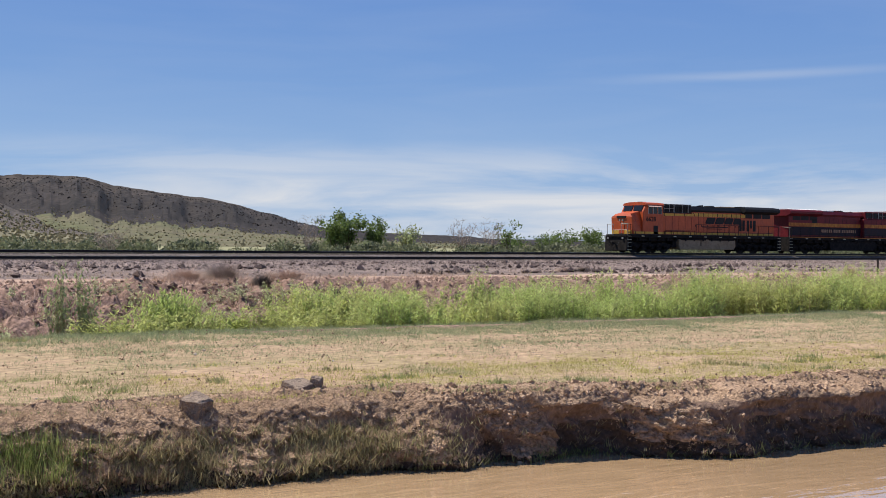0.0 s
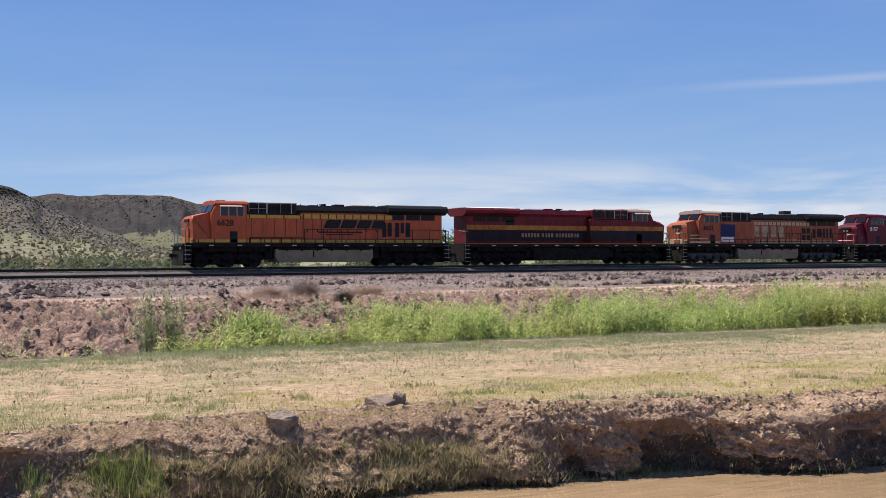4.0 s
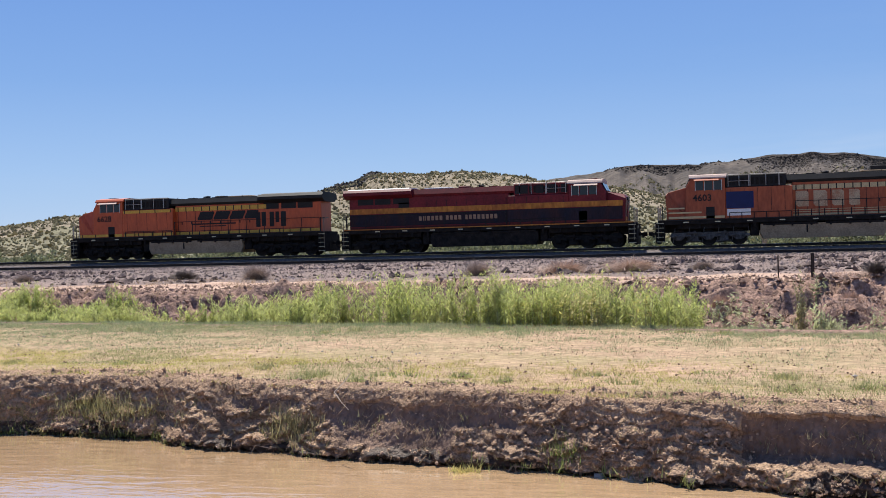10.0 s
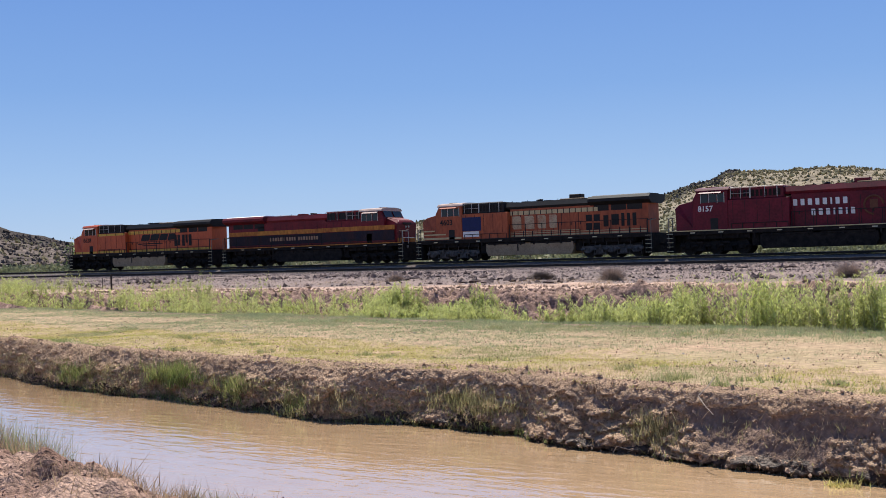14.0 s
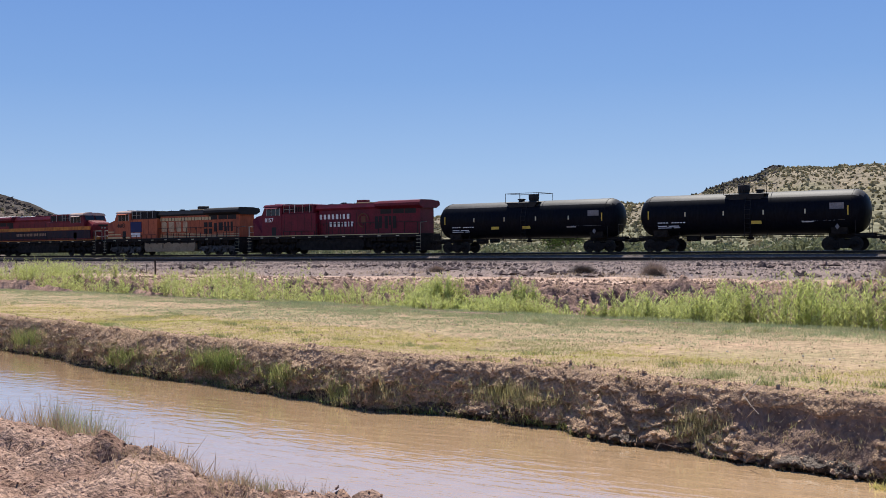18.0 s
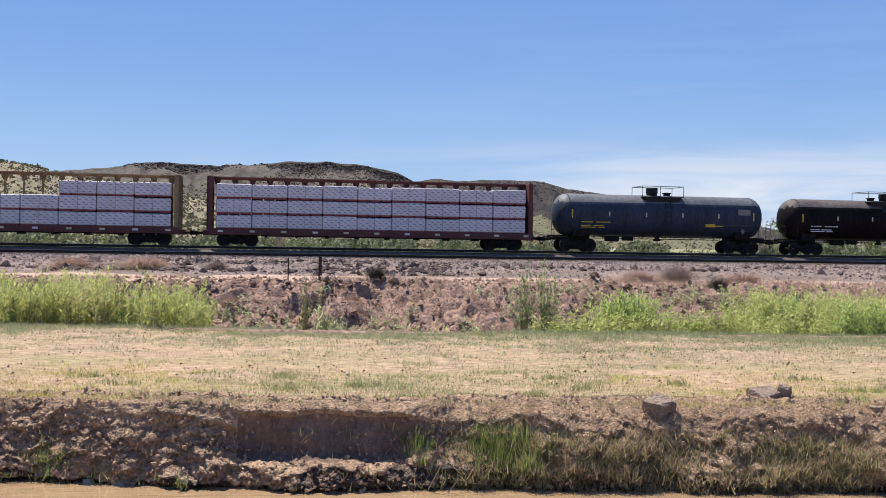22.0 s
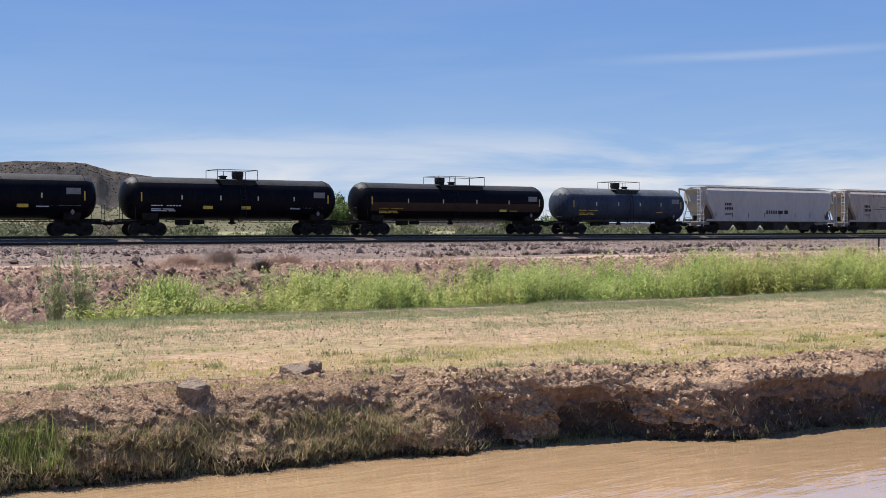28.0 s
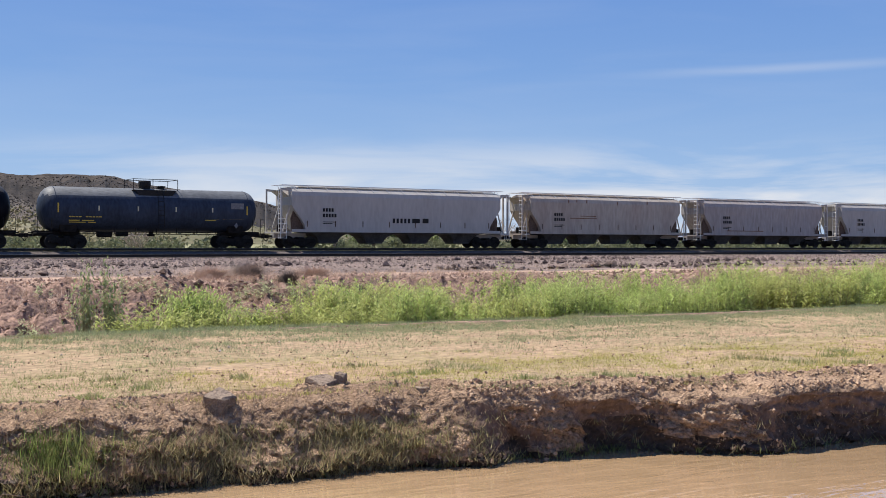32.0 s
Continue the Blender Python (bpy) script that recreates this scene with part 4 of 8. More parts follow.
def coupler(parent, x, s):
    bm = bmesh.new()
    box(bm, min(x, x + s * 0.75), max(x, x + s * 0.75), -0.09, 0.09, 0.78, 0.96, 0.02)
    box(bm, min(x, x + s * 0.28), max(x, x + s * 0.28), -0.17, 0.15, 0.72, 1.02, 0.05)
    rod(bm, (x + s * 0.3, -0.3, 0.85), (x, -0.35, 0.5), 0.025)
    rod(bm, (x, -0.35, 0.5), (x - s * 0.12, -0.33, 0.55), 0.025)
    return part("coupler", bm, UNDER, parent)


def writing(body, size, material, parent, x, y, z, label="", shear=0.0, bold=0.02, name="lettering", flip=1):
    """Words or numbers in the built-in font, standing on the near side."""
    cu = bpy.data.curves.new(name, "FONT")
    cu.body, cu.size, cu.extrude, cu.offset, cu.shear = body, size, 0.004, bold * size, shear
    cu.resolution_u = 2
    ob = bpy.data.objects.new(name, cu)
    me = bpy.data.meshes.new_from_object(ob)
    bpy.data.objects.remove(ob)
    me.materials.append(material)
    t = new(name, me)
    t.parent = parent
    t.matrix_local = pose(x, y, z, 90, 0, 0)
    return tagged(t, label)


def block_letters(parent, x, y, z, h, widths, material, lean=0.0, label="", gap=0.22, name="emblem"):
    """A row of plain blocks, one for each character of a mark."""
    for w in widths:
        if w > 0:
            bm = bmesh.new()
            u = lambda px, pz: (px + lean * (pz - z), pz)
            c = 0.16 * min(w, h)
            prism(bm, [u(x + c, z), u(x + w, z), u(x + w, z + h - c), u(x + w - c, z + h), u(x, z + h), u(x, z + c)], "y", y, y + 0.006)
            part(name, bm, material, parent, label)
            x += w + gap * h
        else:
            x -= w


def bars(parent, x, y, z, rows, material, name="", label=""):
    """Small stencilled lines too small to read: plain bars of (offset x, offset z, length, height)."""
    bm = bmesh.new()
    for dx, dz, w, h in rows:
        box(bm, x + dx, x + dx + w, y, y + 0.005, z + dz, z + dz + h)
        if not name:
            part("stencil_line", bm, material, parent, label)
            bm = bmesh.new()
    if name:
        part(name, bm, material, parent, label)


def plate(name, parent, x0, x1, z0, z1, y, material, label="", t=0.012):
    bm = bmesh.new()
    box(bm, x0, x1, y - t, y + t, z0, z1)
    return part(name, bm, material, parent, label)


def steps(parent, x0, x1, material, y=-1.5, n=5, z0=0.32, z1=1.55):
    bm = bmesh.new()
    for xx in (x0, x1):
        box(bm, xx - 0.025, xx + 0.025, y - 0.02, y + 0.3, z0 - 0.05, z1 + 0.1)
    for k in range(n):
        zz = z0 + (z1 - z0) * k / (n - 1)
        box(bm, x0, x1, y - 0.03, y + 0.28, zz - 0.025, zz)
    box(bm, x0 - 0.02, x1 + 0.02, y + 0.28, y + 0.32, z0 - 0.05, z1)
    s = part("step_ladder", bm, UNDER, parent)
    for k in range(n):
        zz = z0 + (z1 - z0) * k / (n - 1)
        bm = bmesh.new()
        box(bm, x0 + 0.03, x1 - 0.03, y - 0.035, y - 0.028, zz - 0.028, zz + 0.004)
        part("step_edge", bm, material, s, "light painted step edge")


# ------------------------------------------------------------------ train: locomotives
def locomotive(length, look_, label, flip=False):
    """A six-axle hood locomotive, nose towards -x; flip turns it end for end."""
    P = look_
    root = tagged(new("locomotive"), label, "locomotive", "locomotives")
    L = length
    m = (lambda x: L - x) if flip else (lambda x: x)

    def bx(bm, x0, x1, *r, **k):
        box(bm, min(m(x0), m(x1)), max(m(x0), m(x1)), *r, **k)

    def pl(name, x0, x1, z0, z1, y, material, lab="", t=0.012):
        return plate(name, root, min(m(x0), m(x1)), max(m(x0), m(x1)), z0, z1, y, material, lab, t)

    def poly(pts):
        return [(m(a), b) for a, b in pts]

    bm = bmesh.new()
    bx(bm, 0.75, L - 0.75, -1.52, 1.52, 1.42, 1.72, bevel=0.02)
    bx(bm, 1.0, L - 1.0, -0.5, 0.5, 0.9, 1.42)
    prism(bm, poly([(0.55, 0.22), (0.75, 0.16), (0.95, 0.9), (0.85, 1.5), (0.6, 1.5)]), "y", -1.45, 1.45)
    prism(bm, poly([(L - 0.55, 0.3), (L - 0.75, 0.25), (L - 0.9, 0.9), (L - 0.85, 1.5), (L - 0.6, 1.5)]), "y", -1.45, 1.45)
    for k in range(16):            # air reservoirs, pipes and brackets along the sill
        xx = 2.2 + k * 1.18
        bx(bm, xx, xx + 0.12, -1.5, -1.3, 1.15, 1.42)
    bx(bm, 6.7, 7.25, -1.2, 1.2, 0.55, 1.42, bevel=0.05)
    bx(bm, 15.15, 15.7, -1.2, 1.2, 0.55, 1.42, bevel=0.05)
    for a_, b_ in ((2.0, 6.6), (15.8, L - 2.0)):
        bx(bm, a_, b_, -1.3, 1.3, 1.12, 1.42)
    part("frame", bm, P["frame"], root)
    for k, (a_, b_) in enumerate(((7.5, 10.9), (11.4, 14.9))):
        bm = bmesh.new()
        rod(bm, (m(a_), -1.36, 1.3), (m(b_), -1.36, 1.3), 0.10, 10)
        part("air_reservoir", bm, P["frame"], root)
    bm = bmesh.new()
    prism(bm, poly([(7.35, 1.32), (7.3, 0.75), (7.5, 0.34), (14.9, 0.34), (15.1, 0.75), (15.05, 1.32)]), "y", -1.42, 1.42)
    bmesh.ops.bevel(bm, geom=bm.edges[:], offset=0.03, segments=1, affect="EDGES")
    ft = part("fuel_tank", bm, P["tank"], root)
    plate("gauge", ft, min(m(10.2), m(10.3)), max(m(10.2), m(10.3)), 0.7, 1.2, -1.43, UNDER)
    truck(root, m(4.0), (-1.95, 0.0, 1.95), True, P["gear"])
    truck(root, m(L - 4.0), (-1.95, 0.0, 1.95), True, P["gear"])
    coupler(root, m(0.0), 1 if not flip else -1)
    coupler(root, m(L), -1 if not flip else 1)
    # cab with its nose
    bm = bmesh.new()
    prism(bm, poly([(1.35, 1.72), (1.25, 3.35), (1.4, 3.62), (2.75, 3.92), (2.75, 1.72)]), "y", -1.42, 1.42)
    for v in bm.verts:
        if v.co.z > 3.5:
            v.co.y *= 0.70
    bmesh.ops.bevel(bm, geom=[e for e in bm.edges], offset=0.05, segments=2, affect="EDGES")
    nose = part("nose", bm, P["body"], root)
    bm = bmesh.new()
    bx(bm, 1.285, 1.36, -1.3, 1.3, 1.76, 2.1)
    part("nose_band", bm, P["stripes"][0][4] if P["stripes"] else P["body"], nose)
    bm = bmesh.new()
    bx(bm, 1.26, 1.33, -0.35, 0.35, 1.8, 3.3)
    part("nose_door", bm, P["body"], nose)
    bm = bmesh.new()
    bx(bm, 1.20, 1.3, -0.6, 0.6, 3.22, 3.42)
    part("number_board", bm, BLACK, nose, "dark number board on the nose")
    bm = bmesh.new()
    for yy in (-1.35, -0.55, 0.55, 1.35):
        rod(bm, (m(0.75), yy, 1.5), (m(0.75), yy, 2.65), 0.026)
    rod(bm, (m(0.75), -1.35, 2.65), (m(0.75), -0.55, 2.65), 0.026)
    rod(bm, (m(0.75), 0.55, 2.65), (m(0.75), 1.35, 2.65), 0.026)
    rod(bm, (m(0.75), -0.55, 2.1), (m(0.75), 0.55, 2.1), 0.022)
    rod(bm, (m(0.75), -1.35, 2.1), (m(0.75), -0.55, 2.1), 0.022)
    part("front_handrail", bm, STEEL, root)
    bm = bmesh.new()
    bx(bm, 0.5, 1.3, -1.5, 1.5, 1.5, 1.6)
    part("anticlimber", bm, P["frame"], root)
    for s in (-1, 1):
        bm = bmesh.new()
        rod(bm, (m(0.56), s * 1.0, 1.35), (m(0.48), s * 1.0, 1.35), 0.11, 12)
        part("ditch_light", bm, LENS, root, "clear round ditch light")
        bm = bmesh.new()
        rod(bm, (m(1.26), s * 0.2, 3.05), (m(1.2), s * 0.2, 3.05), 0.1, 12)
        part("headlight", bm, LENS, nose, "clear headlight lens")
    bm = bmesh.new()
    prism(bm, poly([(2.55, 1.72), (2.6, 3.85), (2.92, 4.44), (5.15, 4.44), (5.15, 1.72)]), "y", -1.5, 1.5)
    bmesh.ops.bevel(bm, geom=bm.edges[:], offset=0.04, segments=1, affect="EDGES")
    cab = part("cab", bm, P["body"], root)
    bm = bmesh.new()
    prism(bm, [(-1.53, 4.44), (-1.5, 4.52), (-1.36, 4.66), (-0.6, 4.75), (0.6, 4.75), (1.36, 4.66), (1.5, 4.52), (1.53, 4.44)], "x", min(m(2.82), m(5.25)), max(m(2.82), m(5.25)))
    part("cab_roof", bm, P.get("cab_roof", P["body"]), root)
    for a, b in ((3.25, 3.75), (3.85, 4.35), (4.45, 4.9)):
        plate("side_window", cab, min(m(a), m(b)), max(m(a), m(b)), 3.66, 4.28, -1.5, GLASS, "dark side window")
        plate("window_frame", cab, min(m(a - 0.04), m(a)), max(m(a - 0.04), m(a)), 3.62, 4.34, -1.51, STEEL)
    plate("window_frame", cab, min(m(4.9), m(4.95)), max(m(4.9), m(4.95)), 3.62, 4.34, -1.51, STEEL)
    bm = bmesh.new()
    prism(bm, [(-1.76, 4.26), (-1.5, 4.38), (-1.5, 4.42), (-1.76, 4.30)], "x", min(m(3.15), m(4.75)), max(m(3.15), m(4.75)))
    part("sun_visor", bm, PALE_ROOF if P.get("visor") else P["body"], cab)
    for y0, y1 in ((-1.25, -0.1), (0.1, 1.25)):
        bm = bmesh.new()
        prism(bm, [(m(2.60), 3.93), (m(2.57), 3.93), (m(2.86), 4.5), (m(2.89), 4.5)], "y", y0, y1)
        part("windshield", bm, GLASS, cab, "dark slanted windshield")
    bm = bmesh.new()
    bx(bm, 3.3, 3.9, -0.4, 0.1, 4.72, 4.80)
    part("air_conditioner", bm, P["roof"], cab)
    pl("cab_door", 3.9, 4.45, 1.75, 2.55, -1.505, BLACK, "dark recessed door")
    # equipment cabin, engine hood, radiator
    bm = bmesh.new()
    bx(bm, 5.15, 9.4, -1.46, 1.46, 1.72, 3.78, bevel=0.03)
    part("equipment_cabin", bm, P["body"], root)
    bm = bmesh.new()
    bx(bm, 9.4, L - 1.05, -1.0, 1.0, 1.72, 3.98, bevel=0.03)
    hood = part("engine_hood", bm, P["hood"], root)
    bm = bmesh.new()
    bx(bm, 5.15, 9.0, -1.3, 1.3, 3.78, 4.6, bevel=0.04)
    grid = part("grid_housing", bm, P["roof"], root)
    for k in range(4):
        xx = 5.7 + 0.95 * k
        plate("guard_post", grid, min(m(xx), m(xx + 0.05)), max(m(xx), m(xx + 0.05)), 3.85, 4.6, -1.32, STEEL if k % 2 else P["roof"])
    bm = bmesh.new()
    prism(bm, [(-0.98, 3.98), (-1.08, 4.15), (-0.85, 4.5), (0.85, 4.5), (1.08, 4.15), (0.98, 3.98)], "x", min(m(9.0), m(16.5)), max(m(9.0), m(16.5)))
    part("hood_roof", bm, P["roof"], root)
    bm = bmesh.new()
    sx0, sx1, sz = P.get("stack", (12.4, 13.2, 4.66))
    bx(bm, sx0, sx1, -0.35, 0.35, 4.5, sz, bevel=0.04)
    part("exhaust_stack", bm, P["roof"], root)
    bm = bmesh.new()
    for s in (-0.12, 0.12):
        rod(bm, (m(11.3), s, 4.62), (m(11.75), s * 1.3, 4.62), 0.03, 8, 0.09)
    rod(bm, (m(11.5), 0, 4.48), (m(11.5), 0, 4.62), 0.03)
    part("horn", bm, BLACK, root)
    bm = bmesh.new()
    prism(bm, [(-1.0, 3.92), (-1.5, 4.18), (-1.5, 4.4), (-1.3, 4.58), (1.3, 4.58), (1.5, 4.4), (1.5, 4.18), (1.0, 3.92)], "x", min(m(16.4), m(L - 0.75)), max(m(16.4), m(L - 0.75)))
    rad = part("radiator_cab", bm, P["roof"], root)
    bm = bmesh.new()
    prism(bm, [(-1.28, 4.584), (-0.8, 4.66), (0.8, 4.66), (1.28, 4.584)], "x", min(m(16.6), m(L - 1.0)), max(m(16.6), m(L - 1.0)))
    part("fan_deck", bm, P.get("deck", P["roof"]), rad, "sunlit sloping roof deck")
    for a, b in ((16.7, 17.9), (18.1, 19.3), (19.4, 20.6)):
        pl("radiator_grille", a, b, 3.5, 3.92, -1.005, BLACK, "dark radiator grille")
    for a, b, z0, z1 in P.get("slots", [(16.05, 16.4, 2.2, 3.3), (16.5, 16.85, 2.25, 3.3), (17.15, 17.5, 2.2, 3.3), (17.62, 17.9, 2.5, 3.3), (18.05, 18.45, 2.2, 3.3)]):
        pl("louvre_door", a, b, z0, z1, -1.005, BLACK, "dark ventilation slot")
    for k in range(9):
        pl("hood_door_edge", 9.6 + k * 0.72, 9.63 + k * 0.72, 1.8, 3.7, -1.004, P["seam"], "", 0.008)
    for z0, z1, a, b, mt in P["stripes"]:
        if a < 9.4:
            pl("stripe", a, min(b, 9.4), z0, z1, -1.505 if a < 5.2 else -1.465, mt)
        if b > 9.4:
            pl("stripe", max(a, 9.4), b, z0, z1, -1.006, mt)
    for a, b, z0, z1, dx, yy in P.get("ticks", ()):               # dark straps that part the stripes
        k = 0
        while a + k * dx < b:
            pl("stripe_break", a + k * dx, a + k * dx + 0.07, z0, z1, yy, BLACK, "", 0.016)
            k += 1
    bm = bmesh.new()
    for xx in (5.35, 6.05, 6.75, 7.75):                            # white guard rails round the resistor grids
        rod(bm, (m(xx), -1.36, 3.85), (m(xx), -1.36, 4.62), 0.022)
    rod(bm, (m(5.35), -1.36, 4.62), (m(9.0), -1.36, 4.62), 0.022)
    rod(bm, (m(5.35), -1.36, 4.2), (m(6.75), -1.36, 4.2), 0.018)
    part("grid_guard", bm, STEEL, root)
    bm = bmesh.new()
    for k in range(12):                                            # louvres of the grid housing
        bx(bm, 5.3 + k * 0.3, 5.5 + k * 0.3, -1.315, -1.3, 3.95, 4.4)
    part("grid_louvres", bm, UNDER, grid)
    bm = bmesh.new()
    for k in range(7):                                             # hatches and lifting eyes on the hood roof
        bx(bm, 9.3 + k * 1.0, 9.9 + k * 1.0, -0.7, 0.7, 4.5, 4.53 + 0.03 * (k % 2))
    part("roof_hatches", bm, P["roof"], root)
    for k in range(6):                                             # brake cylinders with their sand pipes beside the trucks
        for c0 in (4.0, L - 4.0):
            bm = bmesh.new()
            xx = c0 - 2.4 + k * 0.95
            rod(bm, (m(xx), -1.34, 0.62), (m(xx + 0.32), -1.34, 0.66), 0.09, 8)
            rod(bm, (m(xx + 0.1), -1.38, 0.2), (m(xx + 0.25), -1.36, 1.2), 0.022, 5)
            part("brake_cylinder", bm, P["gear"], root)
    # walkway edge, lights on the sill, handrails
    bm = bmesh.new()
    bx(bm, 0.8, L - 0.8, -1.56, -1.5, 1.68, 1.75)
    part("walkway_edge", bm, P["edge"], root)
    for k in range(9):
        pl("sill_marker", 2.4 + k * 2.05, 2.75 + k * 2.05, 1.53, 1.6, -1.525, AMBER, "pale reflective marker", 0.006)
    bm = bmesh.new()
    rod(bm, (m(9.5), -1.46, 2.75), (m(L - 0.9), -1.46, 2.75), 0.022)
    rail = part("handrail", bm, P["rail"], root)
    for k in range(9):
        bm = bmesh.new()
        xx = 9.55 + k * (L - 10.5) / 8
        rod(bm, (m(xx), -1.46, 1.72), (m(xx), -1.46, 2.76), 0.03)
        part("handrail_post", bm, P["rail"], rail)
    bm = bmesh.new()
    rod(bm, (m(5.4), -1.52, 2.12), (m(9.3), -1.52, 2.12), 0.022)
    low_rail = part("lower_handrail", bm, P["rail"], root)
    for k in range(6):
        bm = bmesh.new()
        rod(bm, (m(5.4 + k * 0.78), -1.52, 1.74), (m(5.4 + k * 0.78), -1.52, 2.13), 0.026)
        part("handrail_post", bm, P["rail"], low_rail)
    for k in range(5):
        pl("panel_seam", 5.5 + k * 0.85, 5.525 + k * 0.85, 2.2, 3.7, -1.463, P["seam"], "", 0.006)
    for k in range(8):
        pl("door_latch", 9.9 + k * 0.8, 9.97 + k * 0.8, 2.55, 2.75, -1.006, P["seam"], "", 0.01)
    for k in range(5):
        bm = bmesh.new()
        rod(bm, (m(9.5 + k * 1.35), -0.98, 4.0), (m(9.5 + k * 1.35), -0.75, 4.62), 0.022)
        part("roof_stanchion", bm, P["rail"], root)
    bm = bmesh.new()
    bx(bm, 13.7, 15.6, -0.8, 0.8, 4.5, 4.6, bevel=0.03)
    part("roof_hatch", bm, P.get("deck", TANK_GREY), root)
    for xx in (0.75, 1.05, L - 1.0, L - 0.7):
        bm = bmesh.new()
        rod(bm, (m(xx), -1.45, 0.5), (m(xx), -1.45, 2.65), 0.028)
        rod(bm, (m(xx), -1.45, 2.65), (m(xx), -0.5, 2.75), 0.028)
        part("grab_iron", bm, GRAB if xx in (0.75, L - 0.7) else P["rail"], root)
    steps(root, min(m(0.6), m(1.15)), max(m(0.6), m(1.15)), AMBER)
    steps(root, min(m(L - 1.15), m(L - 0.6)), max(m(L - 1.15), m(L - 0.6)), AMBER)
    for s in (-1, 1):
        bm = bmesh.new()
        rod(bm, (m(0.5), s * 0.55, 1.0), (m(0.32), s * 0.5, 0.62), 0.03)
        rod(bm, (m(0.32), s * 0.5, 0.62), (m(0.25), s * 0.45, 0.8), 0.03)
        part("air_hose", bm, BLACK, root)
    return root, m


COMMON = dict(frame=UNDER, tank=TANK_GREY, gear=UNDER, rail=BLACK, edge=BLACK, seam=BLACK)
X_LOCO = (68.2, 90.6, 113.0, 135.0)
lo, m1 = locomotive(22.3, dict(COMMON, body=ORANGE, hood=ORANGE, roof=BLACK, visor=True,
                    stripes=[(1.78, 1.98, 1.45, 5.1, YELLOW), (1.78, 1.98, 5.2, 21.1, YELLOW), (3.52, 3.74, 5.2, 9.3, YELLOW), (3.55, 3.86, 9.4, 16.9, YELLOW), (2.02, 2.06, 5.2, 21, BLACK)],
                    ticks=[(1.6, 5.0, 1.76, 2.0, 1.15, -1.51), (5.3, 9.3, 1.76, 2.0, 1.15, -1.47), (9.7, 21, 1.76, 2.0, 0.82, -1.012), (5.3, 9.3, 3.5, 3.76, 1.3, -1.47), (9.6, 16.8, 3.53, 3.88, 0.66, -1.012)]),
                    "orange and black diesel locomotive leading the train")
writing("6628", 0.62, BLACK, lo, 2.95, -1.515, 2.95, "black road number on the cab side")
block_letters(lo, 11.2, -1.03, 2.85, 0.62, (1.2, 1.2, 1.1, 0.95), BLACK, 0.5, "black slanted emblem blocks", 0.2)
bars(lo, 10.8, -1.03, 2.5, [(0, 0, 3.6, 0.1), (0.6, -0.16, 2.2, 0.07)], BLACK, "emblem_swoosh")
CARS.append((lo, X_LOCO[0]))

# deck=WHITE puts the sunlit strip of the roof into its paint
lo, m2 = locomotive(22.3, dict(COMMON, body=DEEP_RED, hood=DEEP_RED, roof=DEEP_RED, tank=UNDER, deck=WHITE, cab_roof=PALE_ROOF, edge=OCHRE, visor=True,
                    stripes=[(2.84, 3.22, 1.45, 21.2, OCHRE), (1.94, 2.80, 1.5, 21.2, NAVY), (1.78, 1.88, 1.45, 21.2, DULL_RED)],
                    slots=[(16.7, 17.5, 1.98, 3.6), (15.7, 16.1, 2.9, 3.16), (18.0, 18.35, 2.88, 3.18), (18.6, 18.95, 2.88, 3.18), (19.2, 19.55, 2.88, 3.18), (19.8, 20.2, 2.88, 3.18)]),
                    "deep red, yellow and black diesel locomotive running cab last", flip=True)
block_letters(lo, 6.3, -1.03, 2.26, 0.32, (0.21,) * 6 + (-0.16,) + (0.21,) * 4 + (-0.16,) + (0.21,) * 8, DULL_GOLD, 0, "small yellow name blocks", 0.3)
plate("emblem", lo, 19.9, 20.5, 2.2, 2.8, -1.43, mat("faded_red_emblem", (0.30, 0.05, 0.02), 0.6), "red emblem on the nose side", 0.02)
for xa, xb in ((13.4, 14.3), (14.85, 15.4), (15.7, 16.3), (16.6, 17.05)):
    plate("intake_window", lo, xa, xb, 3.9, 4.48, -1.32, BLACK, "black air intake")
CARS.append((lo, X_LOCO[1]))

lo, m3 = locomotive(22.1, dict(COMMON, body=ORANGE_OLD, hood=ORANGE_OLD, roof=BLACK, gear=GREY_GEAR, cab_roof=PALE_ROOF,
                    stripes=[(1.80, 1.95, 1.45, 5.1, CREAM), (2.15, 2.25, 1.45, 3.6, CREAM), (2.45, 2.55, 1.45, 2.5, CREAM), (1.80, 1.92, 9.4, 21, CREAM), (2.02, 2.07, 9.4, 21, CREAM), (2.16, 2.20, 9.4, 15.4, CREAM), (3.50, 3.80, 9.4, 17.0, CREAM)],
                    ticks=[(9.6, 17, 3.48, 3.82, 0.5, -1.012), (9.7, 21, 1.78, 2.22, 0.82, -1.012)], stack=(14.3, 15.3, 4.92),
                    slots=[(16.0, 16.5, 2.75, 3.25), (16.65, 17.15, 2.75, 3.25), (16.0, 16.5, 2.1, 2.62), (16.65, 17.15, 2.1, 2.62), (17.45, 17.85, 2.3, 3.15), (18.1, 18.7, 2.4, 3.2), (18.9, 19.15, 2.3, 3.25), (19.35, 19.6, 2.3, 3.25), (19.8, 20.1, 2.3, 3.25)]),
                    "faded orange diesel locomotive with blue panel behind cab")
writing("4603", 0.62, BLACK, lo, 3.05, -1.515, 2.95, "black road number on the cab side")
block_letters(lo, 9.6, -1.03, 2.38, 1.02, (0.80, 0.85, 0.72, 0.66), WORN_CREAM, 0.0, "worn cream emblem blocks", 0.3)
plate("tarpaulin_panel", lo, 5.2, 6.95, 2.4, 3.5, -1.475, BLUE, "dark blue replacement panel", 0.02)
plate("white_panel", lo, 5.25, 6.75, 1.92, 2.36, -1.475, WHITE, "scuffed white panel", 0.018)
